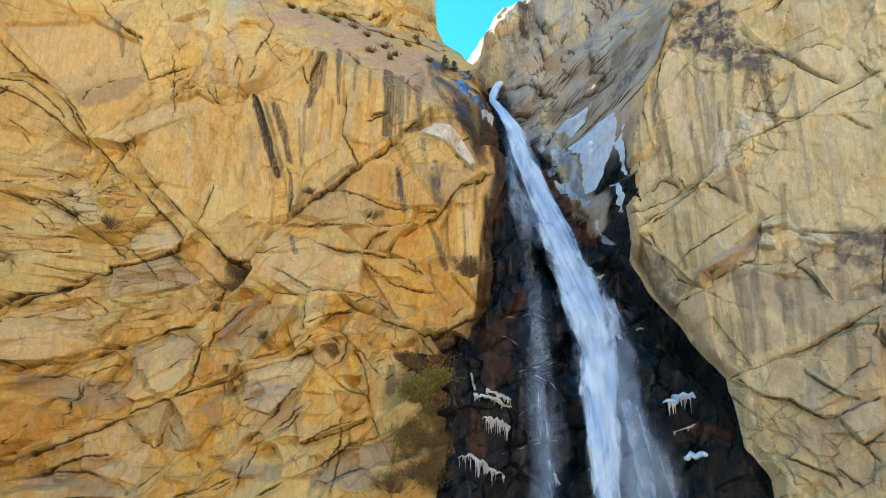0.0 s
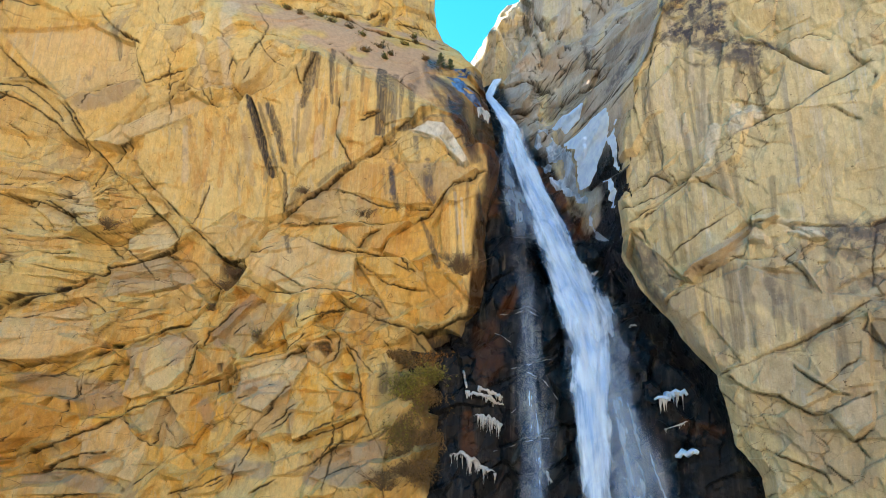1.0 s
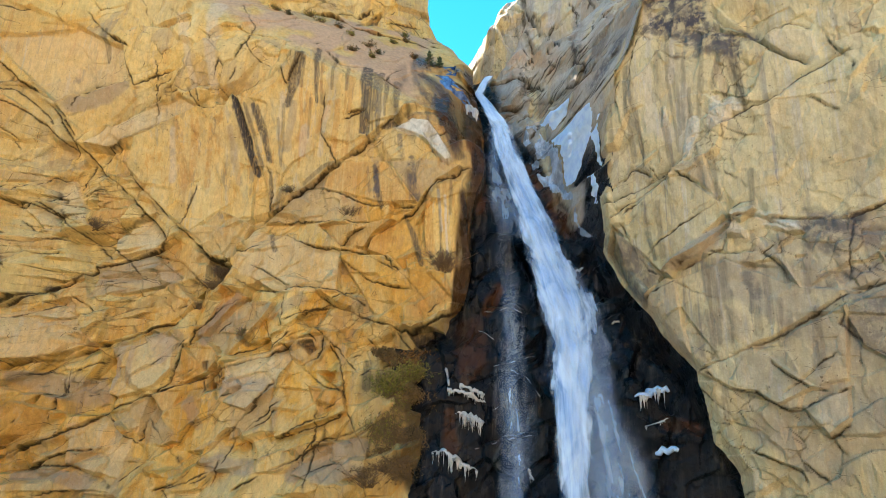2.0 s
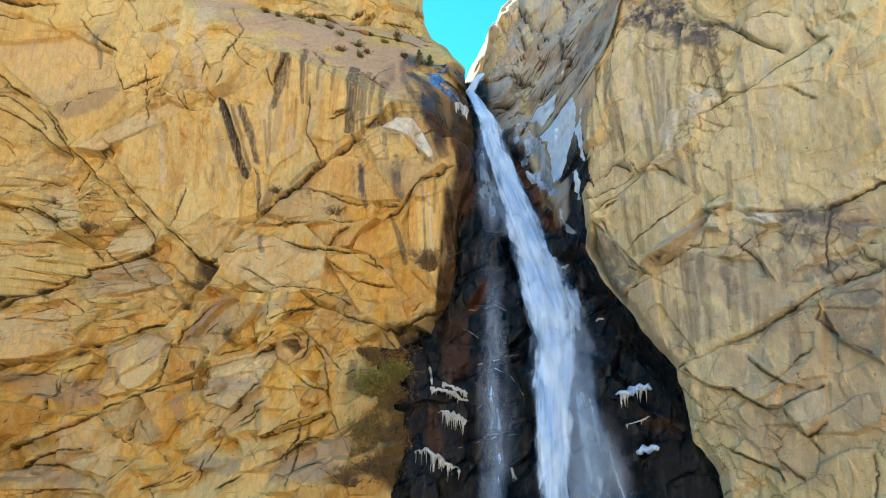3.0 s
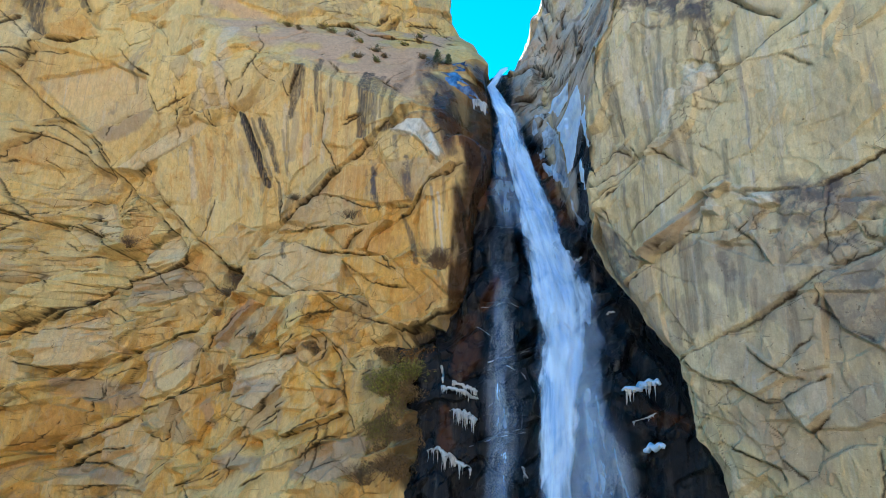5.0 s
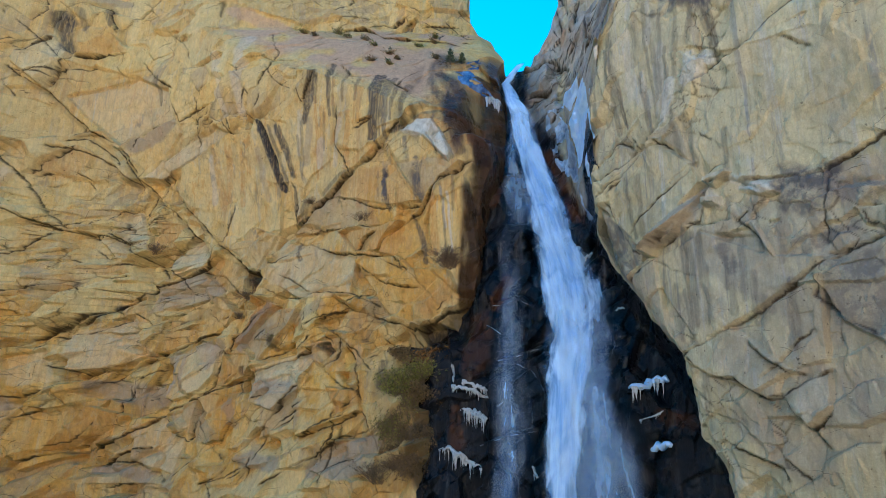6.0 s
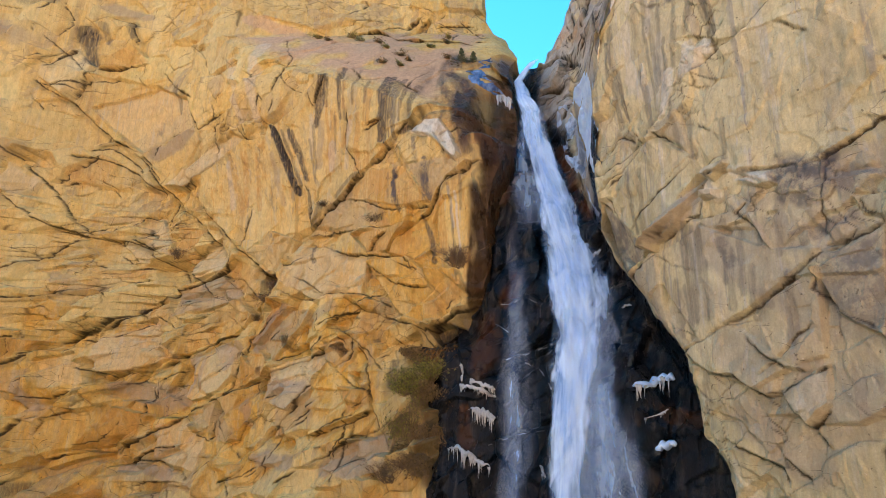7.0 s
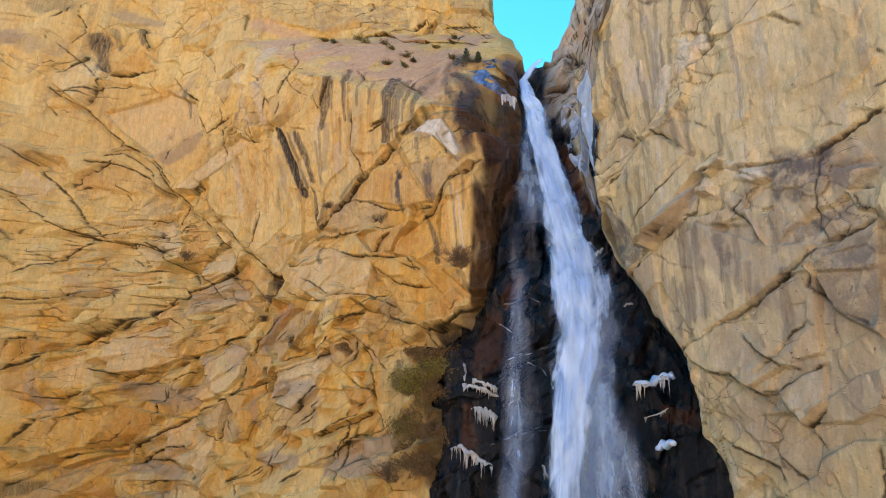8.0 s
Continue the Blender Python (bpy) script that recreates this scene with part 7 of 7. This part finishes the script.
ice_ledge("thin pale rim of ice along a wet ledge", gully, [(3.03, 16.71), (3.8, 16.75), (4.43, 16.96), (5.27, 16.51)], 0.060, 0.15, 3, 11, RIME)
ice_ledge("thin pale rim of ice along a wet ledge", gully, [(2.74, 10.05), (4.3, 10.56), (5.86, 10.86)], 0.053, 0.15, 3, 12, RIME)
ice_ledge("thin streak of ice on brown rock", gully, [(2.77, 15.75), (3.1, 15.6), (3.56, 15.27)], 0.035, 0.1, 0, 13)
ice_ledge("forked pale streak of ice on black rock", gully, [(4.37, 13.81), (5.17, 13.43), (5.77, 12.53)], 0.068, 0.15, 3, 14, RIME)
ice_ledge("thin pale arch of ice on black rock", gully, [(3.57, 11.82), (3.98, 12.17), (4.38, 11.85)], 0.045, 0.15, 3, 15, RIME)
ice_ledge("thin ice streak under the snow cushion", gully, [(9.97, 11.22), (10.4, 11.35), (10.88, 11.57)], 0.05, 0.2, 3, 16)
ice_ledge("frozen curtain of thick icicles beside the lip", left, [(1.75, 30.35), (1.95, 30.4), (2.2, 30.3), (2.45, 30.1)], 0.2, 1.9, 30, 17)
ice_ledge("small patch of ice at the foot of the gully", gully, [(5.2, 9.3), (5.3, 9.0), (5.45, 8.8)], 0.10, 0.3, 3, 18)


# ---- plants ----
def shrub(name, label, category, place, wide, tall, twigs, leaves, leaf_size, leaf, seed, out=0.6, droop=0.0, group=""):
    """A bush with bare branching twigs and many small leaves, rooted in the rock."""
    rng = random.Random(seed)
    root = tagged(new(name), label, category, group)
    root.location = place
    bm = bmesh.new()
    tips = []
    for _ in range(twigs):
        way = Vector((rng.gauss(0, 0.5) * wide, -abs(rng.gauss(0.3, 0.3)) * out, rng.uniform(0.35, 1.0) * tall)) if not droop else \
            Vector((rng.gauss(0, 0.5) * wide, -rng.uniform(0.1, 0.6) * out, -rng.uniform(0.1, 1.0) * tall))
        start = Vector((rng.uniform(-0.25, 0.25) * wide, rng.uniform(0, 0.1), rng.uniform(-0.1, 0.15) * tall))
        bend = Vector((rng.gauss(0, 0.10) * wide, rng.gauss(0, 0.08), rng.gauss(0, 0.08) * tall))
        bits = [start + way * f + bend * math.sin(math.pi * f) for f in (0, 0.35, 0.7, 1.0)]
        thick = 0.012 + 0.012 * wide * rng.random()
        ring_tube(bm, bits, [thick, thick * 0.7, thick * 0.45, thick * 0.2], 3, rng)
        for f in (0.45, 0.6, 0.75, 0.9):
            side = start + way * f
            end = side + Vector((rng.gauss(0, 0.16) * wide, rng.gauss(0, 0.16) * out, rng.gauss(0.06, 0.12) * tall))
            ring_tube(bm, [side, (side + end) / 2 + bend * 0.2, end], [thick * 0.4, thick * 0.3, thick * 0.15], 3, rng)
            tips += [(side, end)]
    part("stem", bm, TWIG, root)
    verts, faces = [], []
    for _ in range(leaves):
        a, b = rng.choice(tips)
        c = a.lerp(b, rng.uniform(0.3, 1.1)) + Vector((rng.gauss(0, 0.05) * wide, rng.gauss(0, 0.05), rng.gauss(0, 0.05) * tall))
        p = Vector((rng.uniform(-1, 1), rng.uniform(-1, 1), rng.uniform(-1, 1))).normalized() * leaf_size * rng.uniform(0.6, 1.4)
        q = p.cross(Vector((rng.uniform(-1, 1), rng.uniform(-1, 1), rng.uniform(-1, 1)))).normalized() * leaf_size * 0.4
        k = len(verts)
        verts += [c - p, c + q, c + p, c - q]
        faces.append((k, k + 1, k + 2, k + 3))
    if faces:
        me = bpy.data.meshes.new("foliage")
        me.from_pydata([tuple(v) for v in verts], [], faces)
        me.materials.append(leaf)
        crown = new("foliage", me)
        crown.parent = root
    return root


def on_left(u, z):
    return on_face(left, u, z)


shrub("bush", "dense olive-green bush growing out of the damp cliff", "bush", on_left(-1.45, 12.2), 0.95, 1.3, 110, 2400, 0.065, LEAF_OLIVE, 1, 0.8)
shrub("bush", "ragged olive-green bush on the damp cliff", "bush", on_left(-0.5, 12.9), 0.9, 1.1, 100, 1900, 0.062, LEAF_OLIVE, 17, 0.8)
shrub("bush", "yellowing olive bush beside the icy ledges", "bush", on_left(0.1, 13.0), 0.8, 1.0, 70, 1500, 0.05, LEAF_OLIVE, 18, 0.8)
for k, (u, z, wide, tall) in enumerate([(-0.2, 13.0, 1.1, 1.2), (0.4, 12.3, 0.8, 1.0), (-0.9, 13.7, 1.2, 0.9), (0.1, 13.7, 1.2, 1.0), (-2.0, 14.2, 0.7, 0.6), (0.6, 13.2, 1.1, 1.1), (0.8, 12.7, 0.9, 1.1), (0.85, 13.6, 0.9, 1.0), (0.2, 11.6, 0.8, 0.9), (-0.6, 11.9, 0.9, 1.0)]):
    shrub("bush", "brown half-bare bush under the rock overhang", "bush", on_left(u, z) + Vector((0, -0.4 if k in (3, 5, 6, 7) else -0.12, 0)), wide, tall, 110, 1900, 0.062, LEAF_RUST if k in (3, 5, 7) else LEAF_DRY, 60 + k, 0.6, 0.0, "bare bushes on the damp cliff")
for k, (u, z, wide, tall) in enumerate([(-1.3, 12.3, 1.0, 1.7), (-0.5, 12.6, 0.9, 1.8), (0.1, 12.2, 0.7, 1.5), (-1.8, 11.2, 0.8, 1.4), (-0.9, 10.9, 0.8, 1.4), (-0.1, 10.8, 0.6, 1.2), (-1.5, 9.8, 0.8, 1.1), (-0.6, 9.5, 0.8, 1.2)]):
    shrub("dry_grass", "dry brown stalks hanging down the damp cliff", "grass", on_left(u, z), wide, tall, 110, 900, 0.055, LEAF_OLIVE if k in (0, 3) else LEAF_DRY, 80 + k, 0.4, 1.0, "stalks hanging on the damp cliff")
shrub("bush", "bare brown bush on a low ledge", "bush", on_left(-1.2, 8.6), 1.4, 1.0, 70, 700, 0.045, LEAF_DRY, 7)
shrub("bush", "bare brown bush on a low ledge", "bush", on_left(-2.2, 8.2), 1.2, 0.9, 60, 500, 0.045, LEAF_DRY, 8)
shrub("bush", "russet leafless bush beside the streaked pillar", "bush", on_left(1.0, 18.6), 1.3, 1.1, 90, 900, 0.035, LEAF_RED, 9)
shrub("bush", "russet bush in a dark hollow of the cliff", "bush", on_left(-11.1, 18.3), 0.7, 0.7, 50, 500, 0.04, LEAF_RED, 10)
shrub("bush", "dry bush at the foot of a dark hollow", "bush", on_left(-10.9, 17.5), 1.1, 0.5, 50, 300, 0.04, LEAF_DRY, 11)
shrub("bush", "small bare grey bush in a joint", "bush", on_left(-17.7, 20.4), 1.1, 0.7, 60, 150, 0.03, LEAF_DRY, 12)
shrub("bush", "small bare grey bush on a ledge", "bush", on_left(-4.1, 21.6), 0.9, 0.55, 55, 120, 0.03, LEAF_DRY, 13)
shrub("dry_grass", "dry grass tuft in a rock joint", "grass", on_left(-7.6, 22.9), 0.6, 0.35, 40, 80, 0.03, LEAF_DRY, 14)
shrub("dry_grass", "dry grass tuft in a rock joint", "grass", on_left(-12.0, 16.5), 0.5, 0.4, 40, 80, 0.03, LEAF_DRY, 15)
shrub("dry_grass", "dry grass patch on the rock face", "grass", on_left(-9.0, 15.0), 0.5, 0.5, 40, 160, 0.03, LEAF_OLIVE, 16)
for k, (u, z) in enumerate([(-9.31, 35.3), (-7.73, 35.7), (-6.62, 35.75), (-2.85, 37.2), (-2.58, 36.2), (-3.97, 32.4), (-5.14, 32.7), (-8.6, 36.4), (-1.69, 33.7), (-5.62, 34.7), (-3.73, 33.1), (-10.2, 35.7), (-4.48, 33.8), (-3.2, 35.2)]):
    s = (0.28, 0.4, 0.5, 0.34, 0.3)[k % 5]
    shrub("small_shrub", "small dark shrub dotted on the sandy ramp", "shrub", on_left(u, z), s, 0.45 * s, 30, 260, 0.05, LEAF_OLIVE if k % 2 else LEAF_DRY, 40 + k, 0.8, 0.0, "shrubs on the ramp")


def conifer(place, tall, seed):
    """A young juniper: a tapered trunk, short boughs in tiers and many needle tufts."""
    rng = random.Random(seed)
    root = tagged(new("juniper"), "small dark green juniper on the brink of the ramp", "tree", "junipers on the brink")
    root.location = place
    bm = bmesh.new()
    ring_tube(bm, [Vector((0, 0, tall * f)) for f in (0, 0.3, 0.6, 0.9, 1.0)], [0.06, 0.05, 0.035, 0.015, 0.004], 7, rng, 0.1)
    part("trunk", bm, BARK, root)
    bm = bmesh.new()
    verts, faces = [], []
    for _ in range(46):
        f = rng.uniform(0.08, 0.95)
        q, reach = rng.uniform(0, 2 * math.pi), (1.05 - f) * 0.42 * tall * rng.uniform(0.6, 1.1)
        start = Vector((0, 0, tall * f))
        end = start + Vector((math.cos(q) * reach, math.sin(q) * reach, 0.25 * reach))
        ring_tube(bm, [start, (start + end) / 2 - Vector((0, 0, 0.05 * reach)), end], [0.014, 0.01, 0.004], 3, rng)
        for _ in range(34):
            c = start.lerp(end, rng.uniform(0.25, 1.05)) + Vector((rng.gauss(0, 0.035), rng.gauss(0, 0.035), rng.gauss(0, 0.03)))
            p = Vector((rng.uniform(-1, 1), rng.uniform(-1, 1), rng.uniform(0, 1.3))).normalized() * 0.06
            w = p.cross(Vector((rng.uniform(-1, 1), rng.uniform(-1, 1), 0.2))).normalized() * 0.016
            k = len(verts)
            verts += [tuple(c - w), tuple(c + w), tuple(c + p)]
            faces.append((k, k + 1, k + 2))
    part("bough", bm, BARK, root)
    me = bpy.data.meshes.new("crown")
    me.from_pydata(verts, [], faces)
    me.materials.append(NEEDLE)
    crown = new("crown", me)
    crown.parent = root
    return root


conifer(on_left(-0.72, 33.1) + Vector((0, 0, -0.05)), 1.15, 1)
conifer(on_left(-0.12, 33.3) + Vector((0, 0, -0.05)), 0.85, 2)
